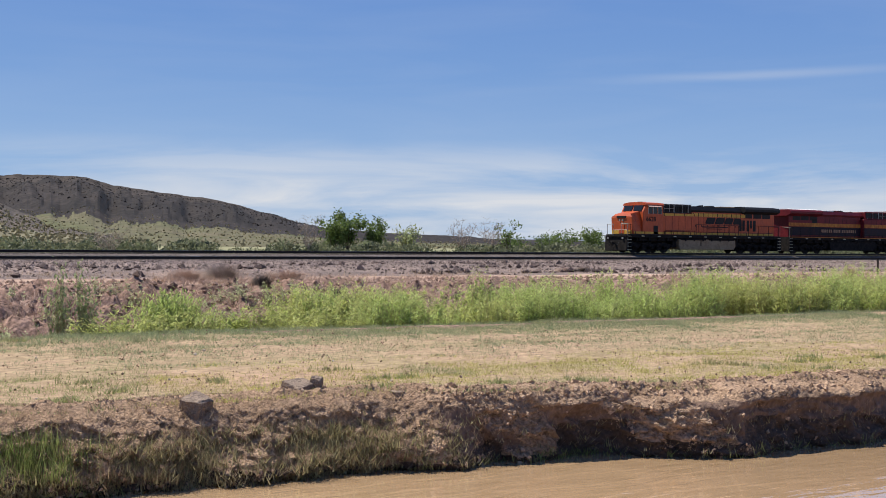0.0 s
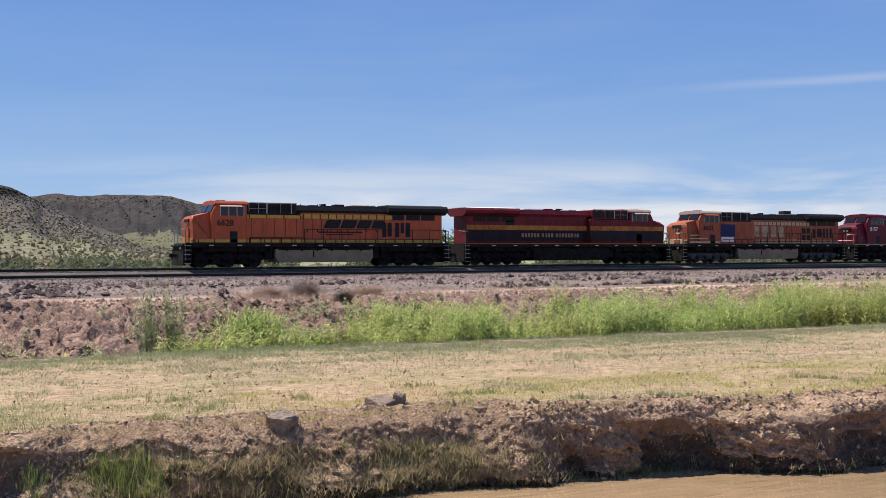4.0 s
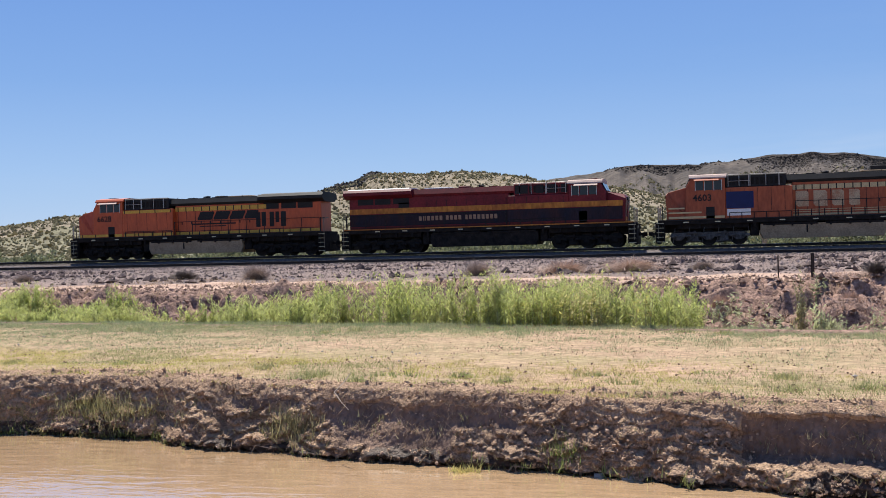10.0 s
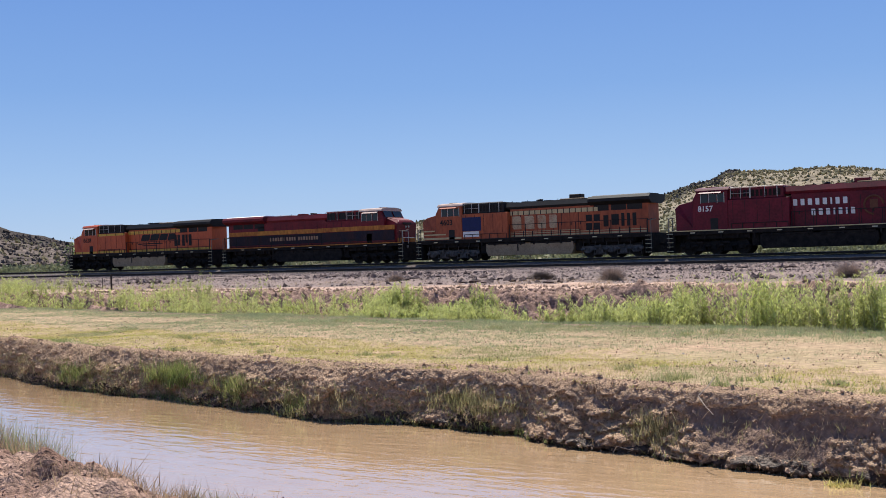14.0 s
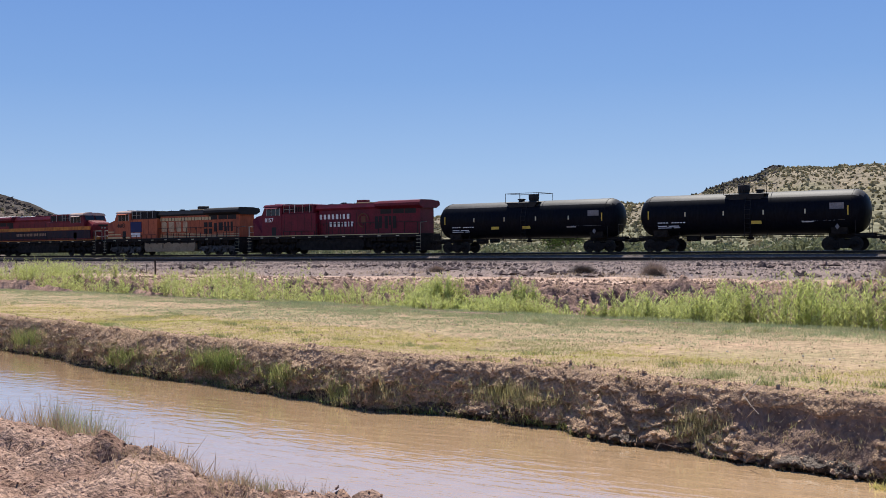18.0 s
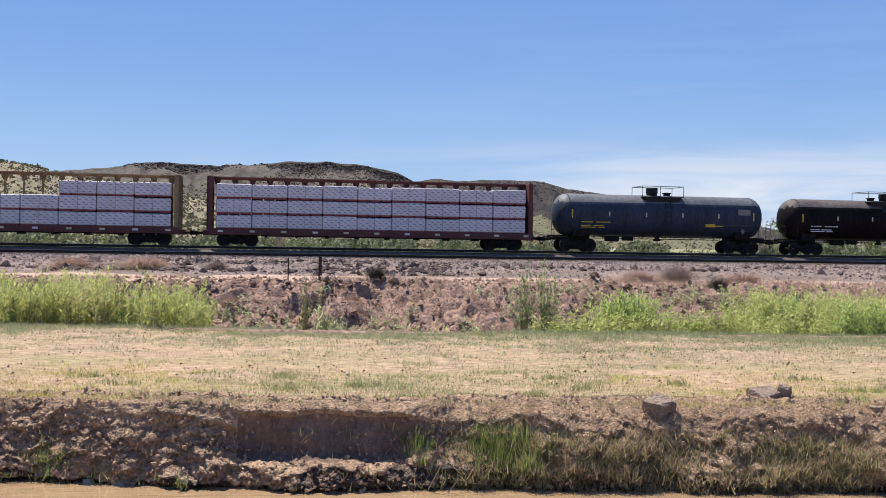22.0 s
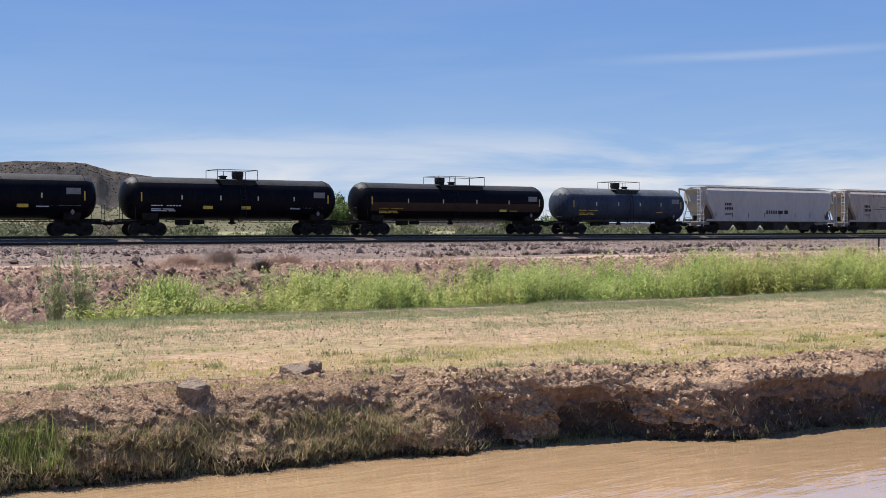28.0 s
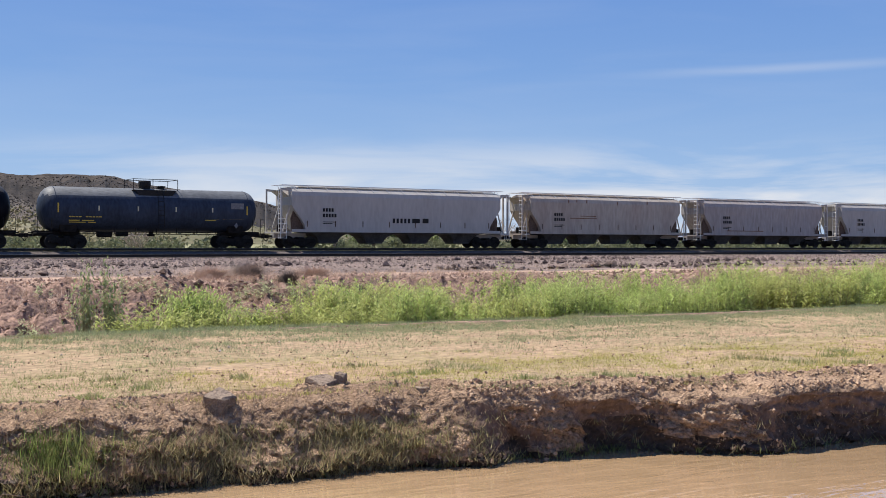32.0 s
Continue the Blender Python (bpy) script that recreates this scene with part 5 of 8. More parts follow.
CARS.append((lo, X_LOCO[2]))

lo, m4 = locomotive(22.1, dict(COMMON, body=DARK_RED, hood=DARK_RED, roof=DARK_RED, tank=UNDER, edge=CREAM, cab_roof=DARK_RED, stripes=[], stack=(13.4, 14.4, 4.85)),
                    "maroon red diesel locomotive with white lettering")
writing("8157", 0.55, WHITE, lo, 3.0, -1.515, 3.05, "white road number on the cab side")
block_letters(lo, 9.55, -1.03, 3.16, 0.44, (0.28, 0.26, 0.28, 0.26, 0.28, 0.11, 0.26, 0.28), WHITE, 0, "white name blocks on the hood", 0.5)
block_letters(lo, 10.75, -1.03, 2.46, 0.44, (0.26, 0.26, 0.26, 0.11, 0.24, 0.11, 0.26), WHITE, 0, "white name blocks on the hood", 0.5)
GOLD = mat("gold_crest", (0.15, 0.055, 0.028), 0.7)
bm = bmesh.new()
for k in range(22):
    a0, a1 = 0.9 + k * 0.21, 0.9 + (k + 1) * 0.21
    rod(bm, (14.75 + 0.6 * math.sin(a0 + 2.24), -1.02, 2.98 + 0.6 * math.cos(a0 + 2.24)), (14.75 + 0.6 * math.sin(a1 + 2.24), -1.02, 2.98 + 0.6 * math.cos(a1 + 2.24)), 0.075, 5)
part("crest", bm, GOLD, lo, "dull gold wreath-shaped crest")
plate("crest_centre", lo, 14.5, 15.0, 2.75, 3.35, -1.02, GOLD, "dull gold crest shield", 0.015)
CARS.append((lo, X_LOCO[3]))


# ------------------------------------------------------------------ train: tank cars
def tank_car(length, shell, label, dome=0.5, decals=(), marks=WHITE, band=None, long_platform=False, r=1.5, drum_first=True, left_mark=2.6):
    """A tank car: shell with dished heads, sills, trucks, manway with platform and rails, ladder, strips and stencils."""
    root = tagged(new("tank_car"), label, "tank car", "tank cars of the train")
    L, zc = length, 2.65
    a, b = 0.85, L - 0.85
    bm = bmesh.new()
    head = [(0.0, 0.02), (0.04, 0.42), (0.13, 0.8), (0.3, 1.14), (0.52, 1.36), (0.78, 1.47), (0.95, r)]
    prof = [(a + s, q) for s, q in head]
    prof += [(a + 0.95 + (b - a - 1.9) * k / 4, r * 1.0) for k in range(1, 4)]
    prof += [(b - s, q) for s, q in head[::-1]]
    lathe(bm, prof, "x", 40, (0, 0, zc))
    for f in bm.faces:                   # the top of the shell is coloured paler for sunlit gloss and dust
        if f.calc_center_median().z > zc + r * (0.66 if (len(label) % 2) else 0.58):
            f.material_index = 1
    body = part("tank_shell", bm, [shell, TOP_DUST_SHEEN[shell.name]], root, smooth=True)
    for xx in (a + 0.95, b - 0.95):
        bm = bmesh.new()
        lathe(bm, [(xx - 0.02, r - 0.01), (xx - 0.02, r + 0.012), (xx + 0.02, r + 0.012), (xx + 0.02, r - 0.01)], "x", 40, (0, 0, zc))
        part("weld_band", bm, shell, body)
    for s, x0 in ((1, 0.55), (-1, L - 0.55)):
        bm = bmesh.new()
        box(bm, min(x0, x0 + s * 3.0), max(x0, x0 + s * 3.0), -0.33, 0.33, 0.82, 1.18, 0.02)
        box(bm, min(x0, x0 + s * 0.1), max(x0, x0 + s * 0.1), -1.42, 1.42, 0.98, 1.08)
        prism(bm, [(x0 + s * 1.6, 1.1), (x0 + s * 2.6, 1.1), (x0 + s * 2.7, 1.75), (x0 + s * 1.5, 1.75)], "y", -1.05, 1.05)
        part("stub_sill", bm, UNDER, root)
    for xx in (2.55, L - 2.55):
        truck(root, xx, (-0.9, 0.9), False, UNDER)
    coupler(root, 0, 1)
    coupler(root, L, -1)
    bm = bmesh.new()
    for s in (-1, 1):
        rod(bm, (3.7, s * 1.3, 1.12), (L - 3.7, s * 1.3, 1.12), 0.03)
        rod(bm, (3.7, s * 1.25, 0.98), (L - 3.7, s * 1.25, 0.98), 0.022)
    for k in range(7):
        xx = 4.2 + k * (L - 8.4) / 6
        rod(bm, (xx, -1.3, 0.95), (xx, -1.2, 1.4), 0.025)
    part("side_pipe", bm, UNDER, root)
    bm = bmesh.new()
    rod(bm, (L * 0.5, 0, 0.86), (L * 0.5, 0, 1.3), 0.16, 10)
    rod(bm, (L * 0.5 - 0.25, 0, 0.9), (L * 0.5 + 0.25, 0, 0.9), 0.07, 8)
    part("outlet_valve", bm, UNDER, root)
    bm = bmesh.new()
    box(bm, 4.6, 5.6, -0.9, -0.4, 0.75, 1.15, 0.08)
    rod(bm, (5.9, -0.6, 0.98), (6.7, -0.6, 0.98), 0.16, 12)
    part("brake_gear", bm, UNDER, root)
    # manway, platform, rails
    c = L * dome
    zt = zc + r
    w0, w1 = (c - 1.55, c + 1.55) if not long_platform else (c - 1.3, c + 3.3)
    bm = bmesh.new()
    for s in (-1, 1):
        box(bm, w0, w1, min(s * 0.45, s * 1.15), max(s * 0.45, s * 1.15), zt - 0.16, zt - 0.12)
        prism(bm, [(w0 + 0.1, zt - 0.14), (w1 - 0.1, zt - 0.14), (w1 - 0.4, zt - 0.5), (w0 + 0.4, zt - 0.5)], "y", s * 1.13 - 0.015, s * 1.13 + 0.015)
    pf = part("platform", bm, BLACK, root)
    xm = c - 0.45 if drum_first else c + 0.45
    bm = bmesh.new()
    lathe(bm, [(zt - 0.2, 0.38), (zt + 0.02, 0.38), (zt + 0.22, 0.43), (zt + 0.5, 0.43), (zt + 0.55, 0.4), (zt + 0.56, 0.05)], "z", 16, (xm, 0, 0))
    part("valve_housing", bm, BLACK, root)
    bm = bmesh.new()
    xv = c + 0.7 if drum_first else c - 0.7
    lathe(bm, [(zt - 0.15, 0.25), (zt + 0.12, 0.25), (zt + 0.14, 0.33), (zt + 0.2, 0.33), (zt + 0.24, 0.1)], "z", 14, (xv, 0, 0))
    part("manway", bm, BLACK, root)
    bm = bmesh.new()
    for s in (-1, 1):
        rod(bm, (w0, s * 1.12, zt + 0.62), (w1, s * 1.12, zt + 0.62), 0.022)
        for xx in [w0, w1] + ([] if not long_platform else [c + 0.4, c + 1.8]) + [c - 0.2]:
            rod(bm, (xx, s * 1.12, zt - 0.14), (xx, s * 1.12, zt + 0.62), 0.022)
    for xx in (w0, w1):
        rod(bm, (xx, -1.12, zt + 0.62), (xx, 1.12, zt + 0.62), 0.022)
    part("platform_rail", bm, BLACK, pf)
    bm = bmesh.new()
    for xx in (c + 0.1, c + 0.5):
        rod(bm, (xx, -1.15, zt - 0.15), (xx, -1.5, zc + 0.25), 0.018)
        rod(bm, (xx, -1.5, zc + 0.25), (xx, -1.5, 1.0), 0.018)
    for k in range(9):
        zz = 1.0 + k * 0.32
        if zz < zt - 0.2:
            yy = -1.5 if zz < zc + 0.25 else -1.5 + (zz - zc - 0.25) * 0.3
            rod(bm, (c + 0.1, yy, zz), (c + 0.5, yy, zz), 0.014)
    part("ladder", bm, BLACK, root)
    for x0, s in ((0.6, 1), (L - 0.6, -1)):
        for nm, p, q, thick in (("handrail_post", (x0, -1.4, 1.0), (x0, -1.4, 2.1), 0.02), ("handrail_post", (x0, -0.7, 1.0), (x0, -0.7, 2.1), 0.02),
                                ("end_handrail", (x0, -1.4, 2.1), (x0, -0.7, 2.1), 0.02), ("end_handrail", (x0, -1.4, 1.55), (x0, -0.7, 1.55), 0.016),
                                ("sill_rod", (x0, -1.4, 1.05), (x0 + s * 0.9, -1.4, 1.05), 0.02), ("grab_iron", (x0 + s * 0.9, -1.4, 1.05), (x0 + s * 0.9, -1.45, 2.0), 0.02)):
            bm = bmesh.new()
            rod(bm, p, q, thick)
            part(nm, bm, BLACK, root)
    # strips and stencils on the near side
    for xx, h, mt in [(a + 1.05, 0.62, YELLOW_SIGN), (b - 1.1, 0.62, YELLOW_SIGN)] + [(a + 1.05 + (b - a - 2.1) * k / 5, 0.32, AMBER) for k in range(1, 5)]:
        bm = bmesh.new()
        box(bm, xx - 0.045, xx + 0.045, -r - 0.012, -r + 0.03, zc - h * 0.5 + 0.05, zc + h * 0.5 + 0.05)
        part("reflective_strip", bm, mt, body)
    zz = 2.0
    yy = -math.sqrt(max(0.0, r * r - (zc - zz) ** 2)) - 0.02
    for ks in ((0, 1, 2, 3), (5, 6, 7, 8, 9)):
        bars(body, left_mark, yy - 0.04, zz + 0.08, [(0.22 * k, 0, 0.16, 0.24) for k in ks], marks, "reporting_mark", "stencilled reporting mark")
    bars(body, left_mark, yy, zz - 0.16, [(0, 0, 0.7, 0.06), (0.85, 0, 0.8, 0.06), (0, -0.12, 1.1, 0.05), (1.25, -0.12, 0.5, 0.05)], marks)
    bars(body, b - 4.2, yy, zz + 0.05, [(0, 0, 1.1, 0.05), (0, -0.1, 0.8, 0.05), (1.3, 0, 1.6, 0.04)], marks)
    bars(body, b - 2.3, -r - 0.0, zc + 0.15, [(0, 0, 0.95, 0.42)], DATA_GREY, "data_panel", "grey data panel")
    for fx, mt in decals:
        bm = bmesh.new()
        box(bm, L * fx, L * fx + 0.72, yy - 0.03, yy + 0.03, zz - 0.1, zz + 0.17)
        part("decal", bm, mt, body, "yellow rectangular decal")
    bm = bmesh.new()
    prism(bm, [(b - 2.0, 1.62), (b - 1.85, 1.82), (b - 1.7, 1.62), (b - 1.85, 1.42)], "y", -1.32, -1.28)
    part("hazard_placard", bm, DATA_GREY, root, "small faded diamond placard")
    if shell in (TANK_BROWN, TANK_GUN):            # spilled cargo has blackened the shell below the manway
        bm = bmesh.new()
        ring = [[bm.verts.new((x_, -(r + 0.006) * math.cos(an), zc + (r + 0.006) * math.sin(an))) for an in np.linspace(0.38, 1.5, 12)] for x_ in (xm - 0.95, xv + 0.55 if drum_first else xm + 0.75)]
        for k in range(11):
            bm.faces.new((ring[0][k], ring[1][k], ring[1][k + 1], ring[0][k + 1]))
        bmesh.ops.recalc_face_normals(bm, faces=bm.faces[:])
        part("spill_stain", bm, BLACK, body, "black spill stain below the manway")
    if band:
        bm = bmesh.new()
        n = 14
        ring = []
        for x_ in (a + 1.0, b - 1.0):
            ring.append([bm.verts.new((x_, -(r + 0.008) * math.cos(an), zc + (r + 0.008) * math.sin(an))) for an in np.linspace(-0.52, -0.05, n)])
        for k in range(n - 1):
            bm.faces.new((ring[0][k], ring[1][k], ring[1][k + 1], ring[0][k + 1]))
        part("rust_band", bm, band, body, "rust-brown stained band")
    return root


def add_tank(x0, x1, *args, **kw):
    CARS.append((tank_car(x1 - x0, *args, **kw), x0))


Y1 = ((0.35, YELLOW_SIGN), (0.51, YELLOW_SIGN))
Y2 = ((0.53, YELLOW_SIGN),)
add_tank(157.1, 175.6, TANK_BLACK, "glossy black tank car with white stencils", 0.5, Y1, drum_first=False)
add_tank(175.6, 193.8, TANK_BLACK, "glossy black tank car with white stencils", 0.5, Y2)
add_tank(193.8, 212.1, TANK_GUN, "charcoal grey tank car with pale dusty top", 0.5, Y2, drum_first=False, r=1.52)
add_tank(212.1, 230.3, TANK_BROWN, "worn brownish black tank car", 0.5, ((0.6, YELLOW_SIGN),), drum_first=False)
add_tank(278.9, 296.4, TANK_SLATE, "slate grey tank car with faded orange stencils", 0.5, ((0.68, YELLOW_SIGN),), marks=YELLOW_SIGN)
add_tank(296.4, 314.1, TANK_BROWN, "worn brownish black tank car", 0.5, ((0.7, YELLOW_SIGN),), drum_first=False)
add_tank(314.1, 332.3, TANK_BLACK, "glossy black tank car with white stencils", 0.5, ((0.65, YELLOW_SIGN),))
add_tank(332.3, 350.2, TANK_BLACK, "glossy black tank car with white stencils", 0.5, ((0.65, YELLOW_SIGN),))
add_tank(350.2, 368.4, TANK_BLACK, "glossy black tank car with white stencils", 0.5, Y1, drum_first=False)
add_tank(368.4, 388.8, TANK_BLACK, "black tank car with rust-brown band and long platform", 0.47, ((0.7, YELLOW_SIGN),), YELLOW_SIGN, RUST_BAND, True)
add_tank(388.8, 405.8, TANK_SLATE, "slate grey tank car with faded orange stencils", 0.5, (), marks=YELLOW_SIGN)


# ------------------------------------------------------------------ train: centre-beam lumber cars
def lumber_car(length, paint, label, missing, top):
    root = tagged(new("lumber_car"), label, "lumber car", "lumber cars of the train")
    L = length
    bm = bmesh.new()
    box(bm, 0.9, L - 0.9, -1.42, 1.42, 1.02, 1.12)
    box(bm, 0.9, L - 0.9, -1.45, -1.35, 0.78, 1.2)
    box(bm, 0.9, L - 0.9, 1.35, 1.45, 0.78, 1.2)
    box(bm, 0.6, L - 0.6, -0.3, 0.3, 0.72, 1.05)
    part("deck", bm, BEAM_RED, root)
    for k in range(11):
        plate("sill_marker", root, 1.6 + k * 2.1, 1.95 + k * 2.1, 0.95, 1.08, -1.455, AMBER if k % 3 else WHITE, "", 0.006)
    for x0, s in ((0.95, 1), (L - 0.95, -1)):
        bm = bmesh.new()
        box(bm, min(x0, x0 + s * 0.3), max(x0, x0 + s * 0.3), -1.42, 1.42, 1.12, 4.72, 0.03)
        for yy in (-1.0, -0.3, 0.4, 1.0):
            box(bm, min(x0, x0 - s * 0.1), max(x0, x0 - s * 0.1), yy - 0.07, yy + 0.07, 1.1, 4.7)
        part("bulkhead", bm, paint, root)
        bm = bmesh.new()
        for k in range(10):
            rod(bm, (x0 - s * 0.12, -1.38, 1.0 + k * 0.38), (x0 - s * 0.12, -1.05, 1.0 + k * 0.38), 0.016)
        part("end_ladder", bm, paint, root)
    bm = bmesh.new()
    box(bm, 1.1, L - 1.1, -0.16, 0.16, 4.5, 4.66, 0.02)
    box(bm, 1.1, L - 1.1, -0.45, 0.45, 4.64, 4.7)
    part("top_chord", bm, paint, root)
    n = 19
    for k in range(n):
        xx = 1.5 + (L - 3.0) * k / (n - 1)
        bm = bmesh.new()
        box(bm, xx - 0.05, xx + 0.05, -0.1, 0.1, 1.1, 4.55)
        prism(bm, [(xx - 0.25, 4.55), (xx + 0.25, 4.55), (xx + 0.12, 4.15), (xx - 0.12, 4.15)], "y", -0.03, 0.03)
        part("centre_post", bm, paint, root)
    for xx in (2.9, L - 2.9):
        truck(root, xx, (-0.9, 0.9), False, UNDER)
    coupler(root, 0, 1)
    coupler(root, L, -1)
    for k in range(8):
        xx = 4.8 + k * (L - 9.6) / 7
        bm = bmesh.new()
        box(bm, xx - 0.05, xx + 0.05, -1.3, 1.3, 0.6, 0.78)
        part("cross_bearer", bm, UNDER, root)
    bm = bmesh.new()
    rod(bm, (4.5, -0.8, 0.72), (L - 4.5, -0.8, 0.72), 0.03)
    part("brake_pipe", bm, UNDER, root)
    # bundles: three tiers of wrapped lumber, near and far side
    tiers = 3
    h = 0.92
    z = 1.24
    bx0, bx1 = 1.45, L - 1.45
    N = 9
    w = (bx1 - bx0) / N
    for tier in range(tiers):
        zz = z + tier * (h + 0.11)
        for k in range(N):
            if tier == 2 and k in missing:
                continue
            for s in (-1, 1):
                bm = bmesh.new()
                x0 = bx0 + k * w + 0.012
                x1 = x0 + w - 0.03
                y0, y1 = sorted((s * 0.22, s * (1.36 + random.uniform(-0.015, 0.015))))
                box(bm, x0, x1, y0, y1, zz + random.uniform(0, 0.012), zz + h - random.uniform(0, 0.09), 0.045)
                ob = part("lumber_pack", bm, WRAP, root, "white printed wrapped pack of lumber")
                if s < 0:
                    bm = bmesh.new()
                    for r_ in range(5):
                        for c_ in range(5):
                            px = x0 + 0.12 + c_ * 0.44 + (r_ % 2) * 0.2
                            pz = zz + 0.1 + r_ * 0.165
                            if px + 0.24 < x1:
                                prism(bm, [(px, pz + 0.05), (px + 0.2, pz), (px + 0.22, pz + 0.035), (px + 0.02, pz + 0.085)], "y", y0 - 0.004, y0 + 0.01)
                    part("wrap_print", bm, PRINT, ob, "dark printed marks")
                    for f_ in (0.0, 0.48):
                        plate("strap", ob, x0 + w * f_ + 0.03, x0 + w * f_ + 0.05, zz + 0.02, zz + h - 0.04, y0 - 0.004, PRINT, "", 0.006)
        for k in range(3 * N):
            if tier == 0 or not (tier == 2 and (k // 3) in missing):
                bm = bmesh.new()
                xx = bx0 + (k + 0.5) * w / 3
                box(bm, xx - w / 6 + 0.05, xx + w / 6 - 0.05, -1.35, 1.35, zz - 0.11, zz - 0.005)
                part("skid", bm, SKID, root, "red-brown timber skid")
    return root


CARS.append((lumber_car(24.4, BEAM_YELLOW, "ochre centre-beam car with stepped load of wrapped lumber", (3, 4, 5), 0), 230.3))
CARS.append((lumber_car(24.2, BEAM_RED, "dark red centre-beam car fully loaded with wrapped lumber", (), 0), 254.7))


# ------------------------------------------------------------------ train: covered hoppers
# car paint darkened so the deep shade under the body is in its colour
SHADED_CHUTE = mat("chute_in_painted_shade", (0.085, 0.078, 0.072), 0.85, 0, 0.3, 1.5, other=(0.05, 0.045, 0.042), spec=0.2)


def hopper(length, paint, label, marks, gap=0.85):
    root = tagged(new("covered_hopper"), label, "hopper car", "covered hoppers of the train")
    L = length
    a, b = 1.55, L - 1.55
    bm = bmesh.new()
    side = [(-1.51, 3.2), (-1.52, 3.9), (-1.42, 4.2), (-1.15, 4.42), (-0.6, 4.55), (0.6, 4.55), (1.15, 4.42), (1.42, 4.2), (1.52, 3.9), (1.51, 3.2)]
    prism(bm, side, "x", a, b)
    prism(bm, [(a, 3.2), (b, 3.2), (b - 0.22, 2.85), (b - 0.72, 2.2), (b - 1.02, 1.75), (b - 1.12, 1.35), (a + 1.12, 1.35), (a + 1.02, 1.75), (a + 0.72, 2.2), (a + 0.22, 2.85)], "y", -1.505, 1.505)
    body = part("hopper_body", bm, paint, root)
    # end platforms and slope sheets
    for x0, s, xe in ((0.6, 1, a), (L - 0.6, -1, b)):
        bm = bmesh.new()
        box(bm, min(x0, xe), max(x0, xe), -1.45, 1.45, 1.1, 1.22)
        box(bm, min(x0, x0 + s * 2.6), max(x0, x0 + s * 2.6), -0.3, 0.3, 0.75, 1.12)
        part("end_platform", bm, paint, root)
        for yy in (-1.42, 1.42):
            bm = bmesh.new()
            box(bm, min(x0 + s * 0.1, x0 + s * 0.2), max(x0 + s * 0.1, x0 + s * 0.2), yy - 0.06, yy + 0.06, 1.2, 4.45)
            prism(bm, [(xe, 4.4), (x0 + s * 0.12, 4.45), (x0 + s * 0.12, 4.3), (xe, 4.2)], "y", yy - 0.05, yy + 0.05)
            part("end_post", bm, paint, root)
        bm = bmesh.new()
        prism(bm, [(xe - s * 0.05, 3.9), (x0 + s * 0.3, 4.3), (x0 + s * 0.34, 4.25), (xe - s * 0.0, 3.8)], "y", -1.0, 1.0)
        part("slope_sheet", bm, paint, root)
        bm = bmesh.new()
        for yy in (-1.5, -1.1):
            rod(bm, (x0 + s * 0.05, yy, 0.7), (x0 + s * 0.05, yy, 4.5), 0.02)
        for k in range(11):
            rod(bm, (x0 + s * 0.05, -1.5, 0.75 + 0.36 * k), (x0 + s * 0.05, -1.1, 0.75 + 0.36 * k), 0.016)
        rod(bm, (x0 + s * 0.5, -1.52, 0.7), (x0 + s * 0.5, -1.52, 2.5), 0.02)
        for k in range(5):
            rod(bm, (x0 + s * 0.08, -1.52, 0.75 + 0.36 * k), (x0 + s * 0.5, -1.52, 0.75 + 0.36 * k), 0.016)
        part("end_ladder", bm, WHITE, root)
        # web plate set back under the slope sheet
        bm = bmesh.new()
        prism(bm, [(xe + s * 0.12, 1.22), (xe + s * 0.05, 2.2), (xe + s * 0.3, 2.95), (xe + s * 1.1, 1.9), (xe + s * 1.2, 1.22)], "y", -1.16, -1.1)
        part("bolster_web", bm, RUST_BROWN, root, "rust-brown web plate under the end slope")
        for yy in (-1.05, 1.05):
            bm = bmesh.new()
            rod(bm, (x0 + s * 0.4, yy, 1.2), (xe + s * 0.1, yy, 3.3), 0.06, 6)
            part("end_brace", bm, paint, root)
        bm = bmesh.new()
        rod(bm, (x0 + s * 0.4, -0.5, 1.75), (x0 + s * 0.4, -0.5, 1.2), 0.22, 10)
        part("brake_reservoir", bm, UNDER, root)
    n = 4
    span = (b - a - 2.6) / n
    for k in range(n):
        x0 = a + 1.3 + k * span
        bm = bmesh.new()
        arc = [(gap * math.cos(q * math.pi / 10), 0.44 + 0.74 * math.sin(q * math.pi / 10)) for q in range(6)]      # rounded gaps between the chutes
        prism(bm, [(x0, 1.36)] + [(x0 + u_, z_) for u_, z_ in arc[::-1]] + [(x0 + span - u_, z_) for u_, z_ in arc] + [(x0 + span, 1.36)], "y", -1.1, 1.1)
        for v in bm.verts:
            v.co.y *= 0.62 + 0.38 * min(1, max(0, (v.co.z - 0.5) / 0.8))
        box(bm, x0 + gap + 0.1, x0 + span - gap - 0.1, -0.7, 0.7, 0.34, 0.46, 0.02)
        part("discharge_chute", bm, SHADED_CHUTE, root, "discharge chute coloured dark for shade")
    bm = bmesh.new()
    box(bm, a, b, -1.53, -1.44, 1.2, 1.42)
    box(bm, a, b, 1.44, 1.53, 1.2, 1.42)
    part("side_sill", bm, paint, root)
    bm = bmesh.new()
    for s in (-1, 1):
        box(bm, a - 0.6, b + 0.6, min(s * 0.5, s * 1.0), max(s * 0.5, s * 1.0), 4.68, 4.72)
    for k in range(15):
        xx = a + 0.2 + k * (b - a - 0.4) / 14
        rod(bm, (xx, -1.02, 4.7), (xx + 0.25, -1.38, 4.28), 0.02)
        rod(bm, (xx, -0.9, 4.45), (xx, -0.9, 4.7), 0.02)
    part("running_board", bm, WHITE, root)
